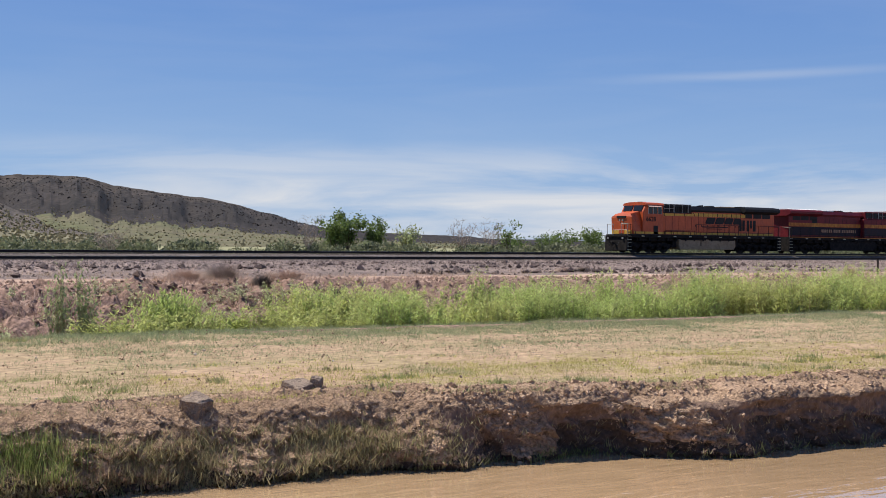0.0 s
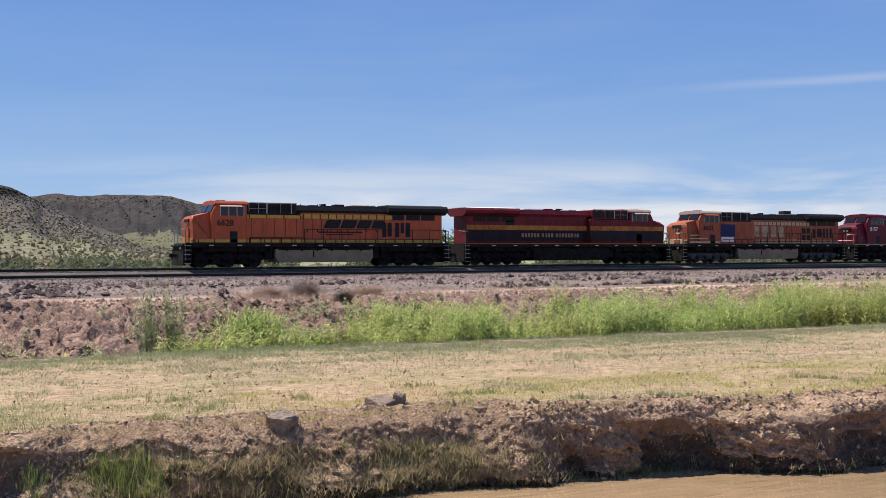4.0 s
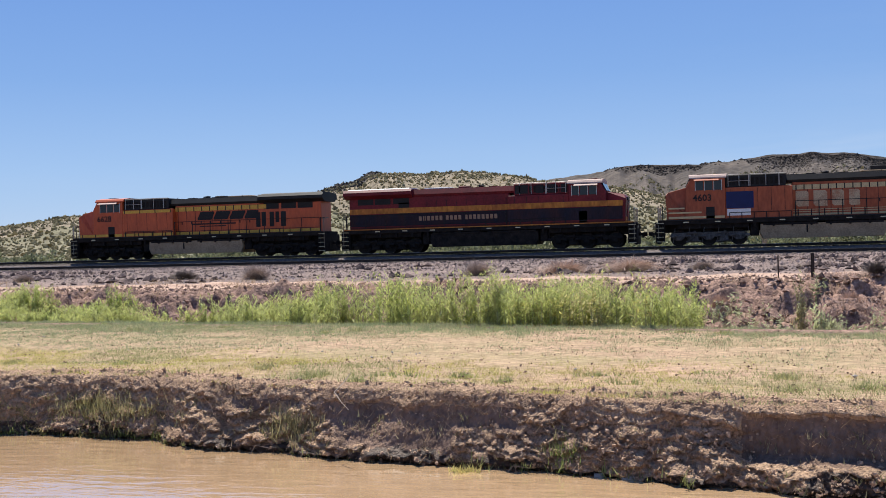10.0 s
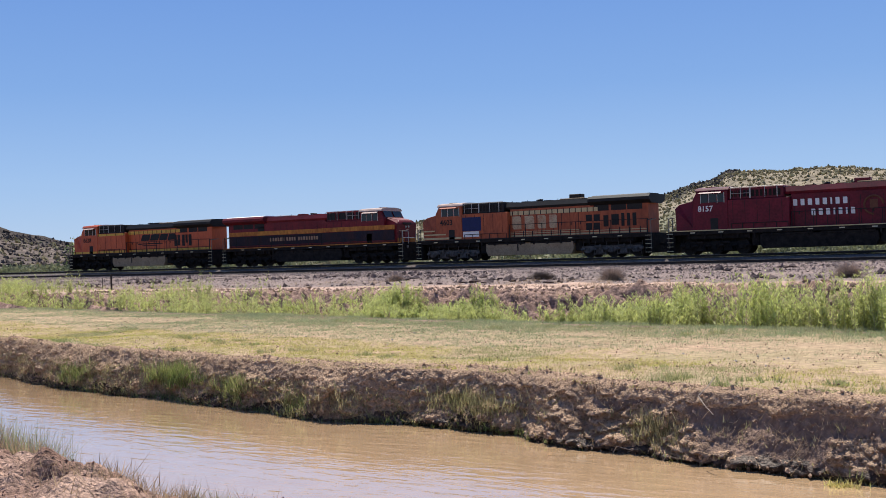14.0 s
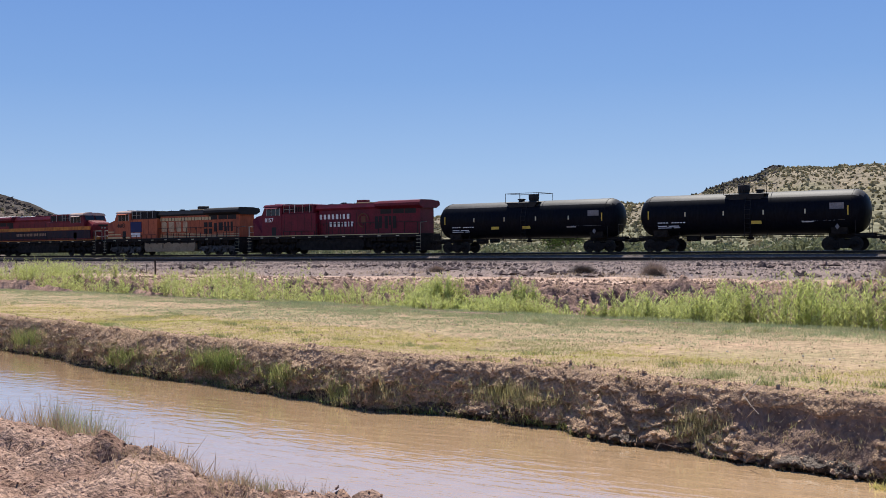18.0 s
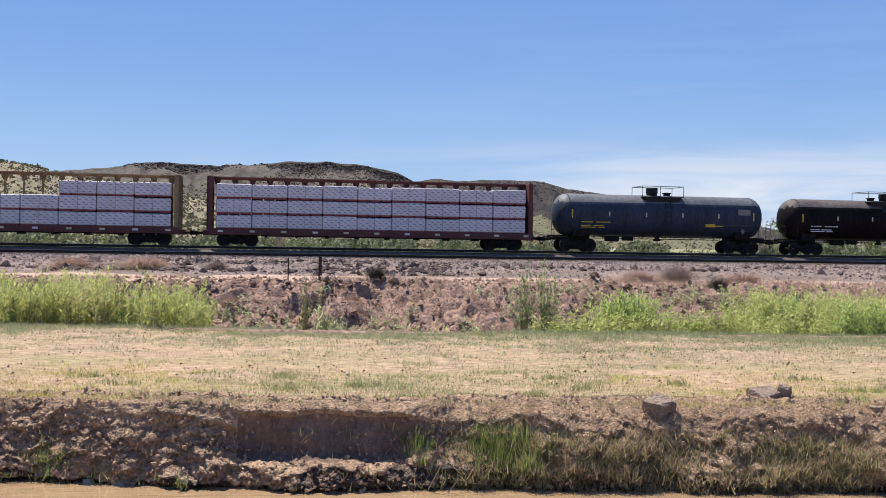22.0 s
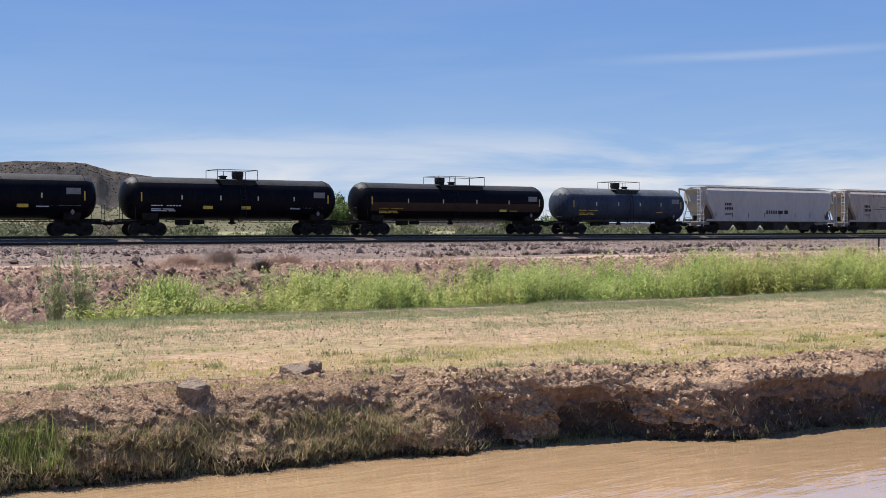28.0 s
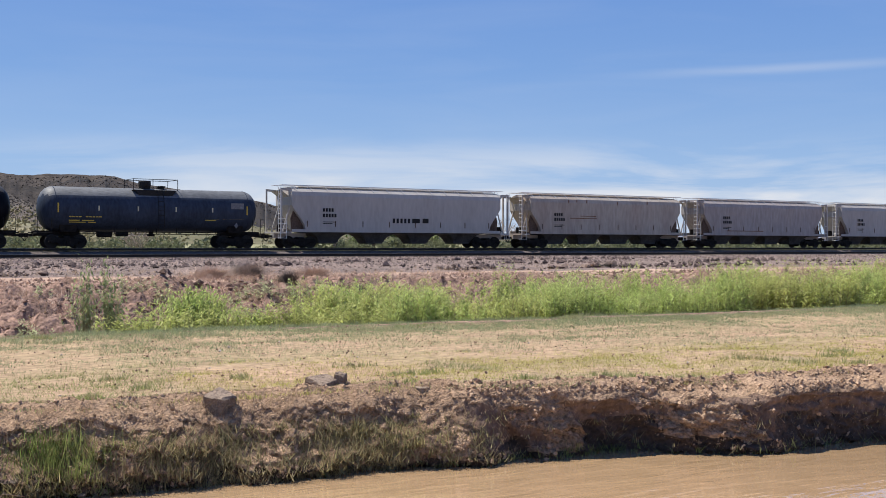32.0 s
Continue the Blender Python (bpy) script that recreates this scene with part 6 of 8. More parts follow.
    bm = bmesh.new()
    box(bm, a + 1, b - 1, -0.38, 0.38, 4.55, 4.66, 0.03)
    part("hatch_trough", bm, paint, root)
    for k in range(8):
        xx = a + 1.2 + k * (b - a - 2.4) / 7
        plate("reflector", body, xx, xx + 0.07, 1.6, 2.05, -1.52, RUST_BROWN, "dull brown reflective strip", 0.008)
    for mark in ([(0.24 * k, 0, 0.17, 0.26) for k in range(4)], [(0.24 * k, -0.42, 0.17, 0.26) for k in range(5)], [(0, -0.8, 1.1, 0.05), (0, -0.92, 0.8, 0.05)]):
        bars(body, a + 2.5, -1.53, 2.75, mark, BLACK, "reporting_mark", "dark stencilled reporting mark")
    for x_, z_, rows, mt in marks:
        bars(body, a + x_, -1.53, z_, rows, mt, "side_marking", "dark painted marking")
    for xx in (2.5, L - 2.5):
        truck(root, xx, (-0.9, 0.9), False, UNDER)
    coupler(root, 0, 1)
    coupler(root, L, -1)
    return root


LETTERS = [(0.34 * k, 0, 0.2, 0.36) for k in range(5)] + [(1.75, 0.02, 0.7, 0.34), (2.7, 0.02, 0.55, 0.36)]
RUST = mat("rust_streak", (0.20, 0.08, 0.04), 0.9, 0, 0.3, 2)
CARS.append((hopper(21.8, CAR_GREY, "clean light grey covered hopper", [(8.5, 1.95, LETTERS, BLACK)], 1.2), 405.8))
CARS.append((hopper(20.2, CAR_TAN, "weathered beige covered hopper with rust streaks", [(4.2, 2.55, [(0, 0, 3.0, 0.05), (1.1, 0.2, 1.8, 0.05)], RUST), (4.0, 3.9, [(0, 0, 0.1, 0.25), (0.9, 0.05, 0.08, 0.2), (2, 0, 0.1, 0.3), (5.5, -0.1, 0.1, 0.3), (9, 0, 0.1, 0.3)], RUST)]), 427.6))
CARS.append((hopper(19.7, CAR_WARM, "warm grey covered hopper", [(3, 1.6, [(0, 0, 5.0, 0.06)], RUST)]), 447.8))
CARS.append((hopper(19.7, CAR_GREY, "light grey covered hopper with dark graffiti patch", [(8.5, 1.7, [(0, 0, 1.5, 0.5), (2, 0.1, 1.2, 0.45)], BLACK)]), 467.5))
CARS.append((hopper(19.7, CAR_WARM, "warm grey covered hopper", []), 487.2))

# ------------------------------------------------------------------ plants and loose things: materials
GRASS = leaf("green_grass", (0.28, 0.32, 0.125), (0.37, 0.35, 0.17), 0.35, through_light=0.45)
GRASS_YELLOW = leaf("yellow_green_grass", (0.45, 0.43, 0.12), (0.50, 0.43, 0.19), 0.3, through_light=0.5)
GRASS_GREY = leaf("grey_green_grass", (0.26, 0.315, 0.165), (0.34, 0.35, 0.195), 0.35, through_light=0.45)
STRAW = leaf("straw", (0.44, 0.32, 0.205), (0.37, 0.265, 0.165), 0.3, through_light=0.4)
OLIVE_GRASS = leaf("olive_bank_grass", (0.29, 0.27, 0.12), (0.37, 0.31, 0.18), 0.5, through_light=0.45)
BANK_GRASS = leaf("bank_grass", (0.21, 0.27, 0.075), (0.34, 0.33, 0.14), 0.55, through_light=0.45)
WEED = leaf("ditch_weed_leaf", (0.40, 0.44, 0.135), (0.47, 0.48, 0.18), 0.3, through_light=0.5)
WEED_STEM = mat("weed_stem", (0.36, 0.35, 0.16), 0.8, 0, 0.2, 3, island=0.3)
WEED_GREEN = leaf("lush_weed_leaf", (0.36, 0.44, 0.13), (0.43, 0.48, 0.175), 0.35, through_light=0.5)
TAMARISK = leaf("tamarisk_leaf", (0.27, 0.325, 0.14), (0.34, 0.375, 0.19), 0.35, through_light=0.5)
SAGE = leaf("grey_green_leaf", (0.36, 0.40, 0.20), (0.43, 0.43, 0.25), 0.35, through_light=0.55)
TREE_LEAF = leaf("tree_leaf", (0.11, 0.16, 0.045), (0.16, 0.21, 0.06), 0.4, through_light=0.4)
BUSH_LEAF = leaf("scrub_leaf", (0.115, 0.13, 0.068), (0.17, 0.165, 0.09), 0.4, through_light=0.4)
HILL_BUSH = leaf("hill_scrub", (0.31, 0.285, 0.17), (0.36, 0.31, 0.19), 0.3, scale=0.2, rough=0.9, through_light=0.5)
TWIGS = mat("grey_twigs", (0.42, 0.335, 0.275), 0.9, 0, 0.3, 4, island=0.35)
BARK = mat("bark", (0.16, 0.125, 0.10), 0.9, 0, 0.3, 3, bump=0.5, bump_scale=20)
BONE = mat("bleached_wood", (0.36, 0.29, 0.22), 0.8, 0, 0.2, 6)
STONE = mat("grey_brown_stone", (0.31, 0.235, 0.175), 0.9, 0, 0.3, 5, 0.9, 25, other=(0.21, 0.155, 0.12), spec=0.2)
PALE_STONE = mat("pale_stone", (0.40, 0.36, 0.32), 0.9, 0, 0.2, 8, 0.5, 20)
CLOD = mat("dry_clod", (0.48, 0.33, 0.22), 0.95, 0, 0.25, 6, 0.6, 45, island=0.3, other=(0.40, 0.275, 0.185), spec=0.1)
DITCH_CLOD = mat("dark_brown_clod", (0.31, 0.205, 0.155), 0.95, 0, 0.3, 4, 0.6, 30, island=0.35, other=(0.18, 0.12, 0.092), spec=0.1)
PLAIN_GRASS = leaf("dry_olive_grass", (0.16, 0.15, 0.08), (0.215, 0.19, 0.105), 0.35, through_light=0.45)
TALL_BUSH = leaf("tall_scrub_leaf", (0.135, 0.155, 0.085), (0.19, 0.195, 0.115), 0.4, through_light=0.4)
POST = mat("rusty_post", (0.045, 0.035, 0.03), 0.8, 0.2, 0.3, 6)


def blades(name, x, y, z, h, material, label, category, seed, n=4, spread=0.05, width=0.008, lean=0.45):
    """Tufts of grass: n narrow blades at each place."""
    rng = np.random.default_rng(seed)
    k = len(x)
    b = np.stack([x, y, z], -1)[:, None] + np.concatenate([rng.normal(0, spread, (k, n, 2)), np.zeros((k, n, 1))], -1)
    an = rng.uniform(0, math.tau, (k, n))
    hh = (np.asarray(h)[:, None] * rng.uniform(0.5, 1.1, (k, n)))
    side = np.stack([np.cos(an), np.sin(an), 0 * an], -1) * (width * rng.uniform(0.6, 1.3, (k, n)))[..., None]
    tip = b + np.stack([rng.normal(0, lean, (k, n)), rng.normal(0, lean, (k, n)), np.ones((k, n))], -1) * hh[..., None]
    v = np.stack([b - side, b + side, tip], 2).reshape(-1, 3)
    f = np.arange(k * n * 3).reshape(-1, 3)
    ob = mesh_of(name, v, f, material)
    return tagged(ob, label, category, kind="stuff")


# ------------------------------------------------------------------ meadow grass
rng = np.random.default_rng(11)
N_ = 185000
gx = np.concatenate([rng.uniform(-24, 25, int(N_ * 0.74)), rng.uniform(-48, -22, int(N_ * 0.2)), rng.uniform(24, 34, int(N_ * 0.06))])
gf = rng.uniform(0.0, 1.02, len(gx))
gb = bank_line(gx) + 0.1 + 0.4 * gentle(gx)
gy = gb + (meadow_end(gx) + 0.4 - gb) * gf
patch = 0.45 * fbm(gx * 0.5, gy * 0.9, 81, 3) + 0.55 * fbm(gx * 2.3, gy * 2.3, 83, 3)
gf = np.clip(gf + 0.05 * fbm(gx * 0.5, gy, 84, 3), 0, 1.02)
band = np.interp(gf, [0, 0.02, 0.10, 0.22, 0.34, 0.40, 0.46, 0.52, 0.62, 0.72, 0.80, 1.0], [0.15, 0.7, 0.95, 0.7, 0.5, 0.25, 0.12, 0.4, 0.28, 0.5, 1.0, 1.0])
rows_ = fbm(gf * 26 + 0.4 * fbm(gx * 0.3, gy * 0.3, 85, 2), gx * 0.06, 86, 1)          # old wheel tracks and mowing lines
keep = rng.uniform(0, 1, len(gx)) < np.clip(band * (0.64 + 1.9 * patch + 1.2 * rows_) + 0.18 * step(2, 9, gx) + 0.42 * step(0.7, 0.82, gf) + 0.25 * step(0.02, 0.05, gf) * (1 - step(0.16, 0.22, gf)) + 0.4 * step(-5, -12, gx) + 0.15 * (1 - step(0.28, 0.36, gf)) * step(0.02, 0.06, gf), 0, 1)
gx, gy, gf, patch = gx[keep], gy[keep], gf[keep], patch[keep]
gz = meadow_z(gx, gy) - 0.04
u = rng.uniform(0, 1, len(gx)) + 0.8 * patch + 0.22 * step(1, 9, gx) + 0.6 * step(-5, -12, gx)
green = (u > 0.33) & (gf < 0.42)
grey = (u > np.where(gf > 0.70, 0.05, 0.5)) & (gf >= 0.4)
straw = ~(green | grey) & (rng.uniform(0, 1, len(gx)) < 0.6)
yel = green & (fbm(gx * 0.4, gy * 0.4, 82, 3) > -0.16)
gh = rng.uniform(0.025, 0.06, len(gx)) * (1 + 1.2 * np.clip(patch, 0, 1)) * np.where(gf < 0.35, 1.0, np.where(gf > 0.8, 1.55, 1.1))
for nm, mk, mt, lb, hk in (("green_grass", green & ~yel, GRASS, "short green meadow grass", 1.1), ("yellow_grass", yel, GRASS_YELLOW, "bright yellow-green meadow grass", 1.0),
                       ("grey_grass", grey, GRASS_GREY, "grey-green short grass along the ditch edge", 1.0), ("straw_grass", straw, STRAW, "dry straw-coloured stubble", 1.0)):
    blades(nm, gx[mk], gy[mk], gz[mk], gh[mk] * hk, mt, lb, "grass", 12, 5, 0.06, 0.0045, 0.6)
# larger green clumps on the meadow
cx = rng.uniform(-22, 16, 70)
cf = rng.choice([0.05, 0.09, 0.14, 0.2, 0.26, 0.85, 0.95], 70) + rng.uniform(-0.03, 0.03, 70)
cy = bank_line(cx) + 0.5 * gentle(cx) + (meadow_end(cx) - bank_line(cx) - 0.5 * gentle(cx)) * cf
tx_ = np.repeat(cx, 26) + rng.normal(0, 1, 70 * 26) * np.repeat(rng.uniform(0.06, 0.2, 70), 26)
ty_ = np.repeat(cy, 26) + rng.normal(0, 0.1, 70 * 26)
blades("grass_clumps", tx_, ty_, meadow_z(tx_, ty_) - 0.03, rng.uniform(0.04, 0.11, len(tx_)), GRASS, "taller fresh green grass clumps in the meadow", "grass", 13, 5, 0.03, 0.007)
pebbles("meadow_clods", 9000, (-28, 18), (9.5, 26), (0.008, 0.03), DITCH_CLOD, "small dry clods and pebbles on the meadow", "clods", 63,
        lambda x, y, r: (y > bank_line(x) + 0.3 + 0.6 * gentle(x)) & (y < meadow_end(x)))
pebbles("pale_pebbles", 260, (-25, 15), (10, 25), (0.02, 0.05), PALE_STONE, "scattered pale pebbles in the wheel ruts", "pebbles", 64,
        lambda x, y, r: (y > bank_line(x) + 1.2) & (y < meadow_end(x) - 3))

# ------------------------------------------------------------------ canal bank: clods, grass, straw
rng = np.random.default_rng(21)


def on_face(n, lo, hi, xr=(-42, 27)):
    """Random places on the canal bank between two shares of its height."""
    i = rng.integers(int(lo * (FACE - 1)), int(hi * (FACE - 1)) + 1, n)
    j = np.searchsorted(FX, rng.uniform(*xr, n))
    return face[i, j] + rng.normal(0, 0.012, (n, 3))


def lumps(name, p, s, material, label, category, seed):
    r = np.random.default_rng(seed)
    n = len(p)
    base = np.array([(1, 0, 0), (0, 1, 0), (-1, 0, 0), (0, -1, 0), (0, 0, 1), (0, 0, -1)], dtype=float)
    f = np.array([(0, 1, 4), (1, 2, 4), (2, 3, 4), (3, 0, 4), (1, 0, 5), (2, 1, 5), (3, 2, 5), (0, 3, 5)])
    v = base[None] * r.uniform(0.55, 1.0, (n, 6, 1)) + r.uniform(-0.25, 0.25, (n, 6, 3))
    q = r.normal(0, 1, (n, 4))
    a, b, c, d = (q / np.linalg.norm(q, axis=1)[:, None]).T
    turn = np.stack([1 - 2 * (c * c + d * d), 2 * (b * c - a * d), 2 * (b * d + a * c), 2 * (b * c + a * d), 1 - 2 * (b * b + d * d), 2 * (c * d - a * b),
                     2 * (b * d - a * c), 2 * (c * d + a * b), 1 - 2 * (b * b + c * c)], -1).reshape(n, 3, 3)
    v = np.einsum("nij,nkj->nki", turn, v * [1.2, 1, 0.8]) * s[:, None, None] + p[:, None]
    ob = mesh_of(name, v.reshape(-1, 3), (f[None] + 6 * np.arange(n)[:, None, None]).reshape(-1, 3), material)
    return tagged(ob, label, category, kind="stuff")


p_ = on_face(60000, 0.12, 1.0, (-30, 16))
j_ = np.clip(np.searchsorted(FX, p_[:, 0]), 0, len(FX) - 1)
i_ = np.clip(((p_[:, 2] + 1) * (FACE - 1)).astype(int), 0, FACE - 1)
dens = 0.42 * loose[i_, j_] + 0.7 * fbm(p_[:, 0] * 1.1, p_[:, 2] * 2.6, 91, 3) * loose[i_, j_] + 0.01
p_ = p_[rng.uniform(0, 1, len(p_)) < np.clip(dens, 0.01, 1)]
c_ = rng.uniform(0, 1, len(p_))
lumps("bank_clods", p_, 0.006 + 0.012 * c_ + 0.03 * c_ ** 8, CLOD, "crumbling brown clods on the canal bank", "clods", 22)
rx_ = rng.uniform(-26, 16, 5000)
rt_ = rng.uniform(0, 1, 5000) ** 1.6
ri_ = FACE + np.minimum((rt_ * 6).astype(int), RIM - 3)
p_ = strip[ri_, np.searchsorted(FX, rx_)]
c_ = rng.uniform(0, 1, len(p_))
lumps("rim_clods", p_, 0.004 + 0.010 * c_ + 0.025 * c_ ** 9, CLOD, "broken clods of earth along the bank's rim", "clods", 26)
rx_ = rng.uniform(6.8, 16, 1500)
p_ = strip[FACE - 6 + (rng.uniform(0, 1, 1500) ** 1.3 * 11).astype(int), np.searchsorted(FX, rx_)]
lumps("rim_clods", p_, 0.012 + 0.05 * rng.uniform(0, 1, 1500) ** 3, CLOD, "large broken clods along the bluff's rim", "clods", 28)
p_ = on_face(20000, 0.12, 0.75)
w_ = np.clip(0.06 + 0.95 * gentle(p_[:, 0]) + 1.6 * np.clip(fbm(p_[:, 0] * 0.45, p_[:, 2], 92, 2), 0, 1), 0, 1)
p_ = p_[rng.uniform(0, 1, len(p_)) < w_]
blades("bank_grass", p_[:, 0], p_[:, 1] - 0.02, p_[:, 2] - 0.02, rng.uniform(0.04, 0.13, len(p_)), OLIVE_GRASS, "olive green grass growing out of the canal bank", "grass", 23, 4, 0.035, 0.007, 0.5)
p_ = on_face(24000, 0.1, 1.0)
w_ = np.clip(0.12 + 0.75 * gentle(p_[:, 0]) + 0.5 * np.clip(fbm(p_[:, 0] * 0.6, p_[:, 2], 93, 2), 0, 1), 0, 1)
p_ = p_[rng.uniform(0, 1, len(p_)) < w_]
blades("bank_straw", p_[:, 0], p_[:, 1] - 0.02, p_[:, 2], rng.uniform(0.05, 0.16, len(p_)), STRAW, "dry straw and roots hanging on the canal bank", "grass", 24, 4, 0.04, 0.003, 0.9)
p_ = on_face(5200, 0.02, 0.3)
p_ = p_[rng.uniform(0, 1, len(p_)) < np.clip(0.25 + 1.5 * fbm(p_[:, 0] * 0.5, 0 * p_[:, 0], 94, 2) + 0.5 * gentle(p_[:, 0]), 0.05, 1)]
blades("waterline_grass", p_[:, 0], p_[:, 1] - 0.03, np.maximum(p_[:, 2], Z_WATER) - 0.03, rng.uniform(0.06, 0.16, len(p_)), BANK_GRASS, "dark grass at the waterline", "grass", 25, 4, 0.03, 0.006, 0.5)


def grass_patch(x, z0, half, tall, n, seed, material=None):
    """A dense stand of tall bank grass, rooted on the bank round x."""
    r = np.random.default_rng(seed)
    j = np.clip(np.searchsorted(FX, r.normal(x, half * 0.55, n)), 0, len(FX) - 1)
    i = np.clip(((z0 + 1.0 + r.normal(0, 0.08, n)) * (FACE - 1)).astype(int), 0, FACE - 1)
    q = face[i, j]
    return blades("tall_bank_grass", q[:, 0], q[:, 1] - 0.03, q[:, 2] - 0.03, r.uniform(0.5, 1.0, n) * tall, material or BANK_GRASS, "dense stand of tall green grass on the canal bank", "grass", seed, 4, 0.03, 0.0045, 0.25)


p_ = on_face(1700, 0.2, 0.66, (2.1, 6.9))
p_ = p_[fbm(p_[:, 0] * 1.7, p_[:, 2] * 3, 108, 3) > 0.0]
blades("slump_grass", p_[:, 0], p_[:, 1] - 0.02, p_[:, 2] - 0.02, rng.uniform(0.05, 0.14, len(p_)), OLIVE_GRASS, "olive grass overgrowing the slumped bank", "grass", 27, 5, 0.04, 0.006, 0.6)
for k, (x, z0, half, tall, n) in enumerate(((2.62, -0.45, 0.34, 0.30, 260), (1.7, -0.45, 0.12, 0.24, 50), (-1.95, -0.6, 0.15, 0.2, 40), (-15.3, -0.40, 0.75, 0.34, 560), (-18.5, -0.5, 0.5, 0.28, 220),
                                            (-5.4, -0.5, 0.35, 0.24, 170), (-8.4, -0.45, 0.8, 0.25, 300), (3.7, -0.6, 0.9, 0.17, 260), (5.6, -0.5, 0.7, 0.19, 240), (-10.6, -0.5, 0.4, 0.22, 120),
                                            (-24, -0.5, 0.8, 0.4, 200), (-13.3, -0.5, 0.4, 0.30, 230), (-11.6, -0.62, 0.3, 0.22, 130))):
    grass_patch(x, z0, half, tall, n, 200 + k, OLIVE_GRASS if k in (5, 6, 7, 8, 9) else None)

# ------------------------------------------------------------------ near bank: clods and dry grass
rng = np.random.default_rng(31)
nx = rng.uniform(-22, -2, 9000)
nd = NEAR + rng.uniform(-8.2, -4.75, len(nx))
ny = 11.45 - 0.19 * nx + nd
nz = near_z(nx, nd)
lumps("near_bank_clods", np.stack([nx, ny, nz], -1), 0.006 + 0.016 * rng.uniform(0, 1, len(nx)) ** 2 + 0.03 * rng.uniform(0, 1, len(nx)) ** 14, NEAR_SOIL, "crumbled reddish clods on the near bank", "clods", 32)
m_ = (fbm(nx * 0.6, nd * 0.8, 95, 3) > 0.06) & (rng.uniform(0, 1, len(nx)) < 0.5)
blades("near_bank_straw", nx[m_], ny[m_], nz[m_], rng.uniform(0.06, 0.2, m_.sum()), STRAW, "pale dry grass on the near bank", "grass", 33, 6, 0.05, 0.004, 0.55)
m_ = (nd > NEAR - 5.6) & (fbm(nx * 0.7, 0 * nx, 96, 3) > 0.05) & (rng.uniform(0, 1, len(nx)) < 0.6)
blades("near_bank_reeds", nx[m_], ny[m_], nz[m_] - 0.03, rng.uniform(0.08, 0.24, m_.sum()), GRASS_GREY, "thin grey-green stalks at the near waterline", "grass", 34, 4, 0.05, 0.005, 0.25)

tx_ = np.repeat(rng.uniform(-22, -4, 20), 24) + rng.normal(0, 0.12, 20 * 24)
td_ = NEAR + np.repeat(rng.uniform(-6.2, -5.1, 20), 24) + rng.normal(0, 0.10, 20 * 24)
blades("near_bank_tufts", tx_, 11.45 - 0.19 * tx_ + td_, near_z(tx_, td_) - 0.03, rng.uniform(0.10, 0.32, len(tx_)), STRAW, "tall pale dry tufts on the near bank", "grass", 35, 5, 0.04, 0.004, 0.35)
for gx0, gy0, n_, sp_, tall_, mt_, lb_ in ((-10.2, 7.25, 260, 0.24, 0.62, GRASS_GREY, "tall grey-green grass clump on the near bank"), (-10.5, 7.15, 200, 0.32, 0.5, STRAW, "pale dry grass clump on the near bank"),
                                           (-9.8, 7.1, 70, 0.12, 0.28, GRASS, "fresh green grass clump on the near bank"), (-8.4, 7.6, 110, 0.22, 0.30, STRAW, "pale dry grass clump on the near bank"),
                                           (-7.5, 7.4, 60, 0.2, 0.28, GRASS_GREY, "thin grey-green grass clump on the near bank")):
    tx_, ty_ = rng.normal(gx0, sp_, n_), rng.normal(gy0, sp_ * 0.6, n_)
    blades("near_bank_clump", tx_, ty_, near_z(tx_, ty_ - 11.45 + 0.19 * tx_) - 0.03, rng.uniform(0.45, 1.1, n_) * tall_, mt_, lb_, "grass", 36, 5, 0.03, 0.0045, 0.28)

for gx0, gy0, n_, sp_, tall_, mt_, lb_ in ((-8.9, 7.3, 130, 0.22, 0.16, STRAW, "flattened pale straw on the near bank"), (-7.9, 7.65, 120, 0.26, 0.34, STRAW, "tall pale straw at the near waterline"),
                                           (-8.7, 7.75, 60, 0.10, 0.36, TWIGS, "small bare twiggy weed on the near bank"), (-7.2, 7.5, 120, 0.28, 0.32, STRAW, "tall pale straw at the near waterline"), (-8.2, 7.72, 60, 0.14, 0.3, GRASS_GREY, "grey-green stalks at the near waterline")):
    tx_, ty_ = rng.normal(gx0, sp_, n_), rng.normal(gy0, sp_ * 0.5, n_)
    blades("near_bank_clump", tx_, ty_, near_z(tx_, ty_ - 11.45 + 0.19 * tx_) - 0.03, rng.uniform(0.4, 1.1, n_) * tall_, mt_, lb_, "grass", 37, 5, 0.03, 0.0045, 0.4)

# ------------------------------------------------------------------ ditch weeds


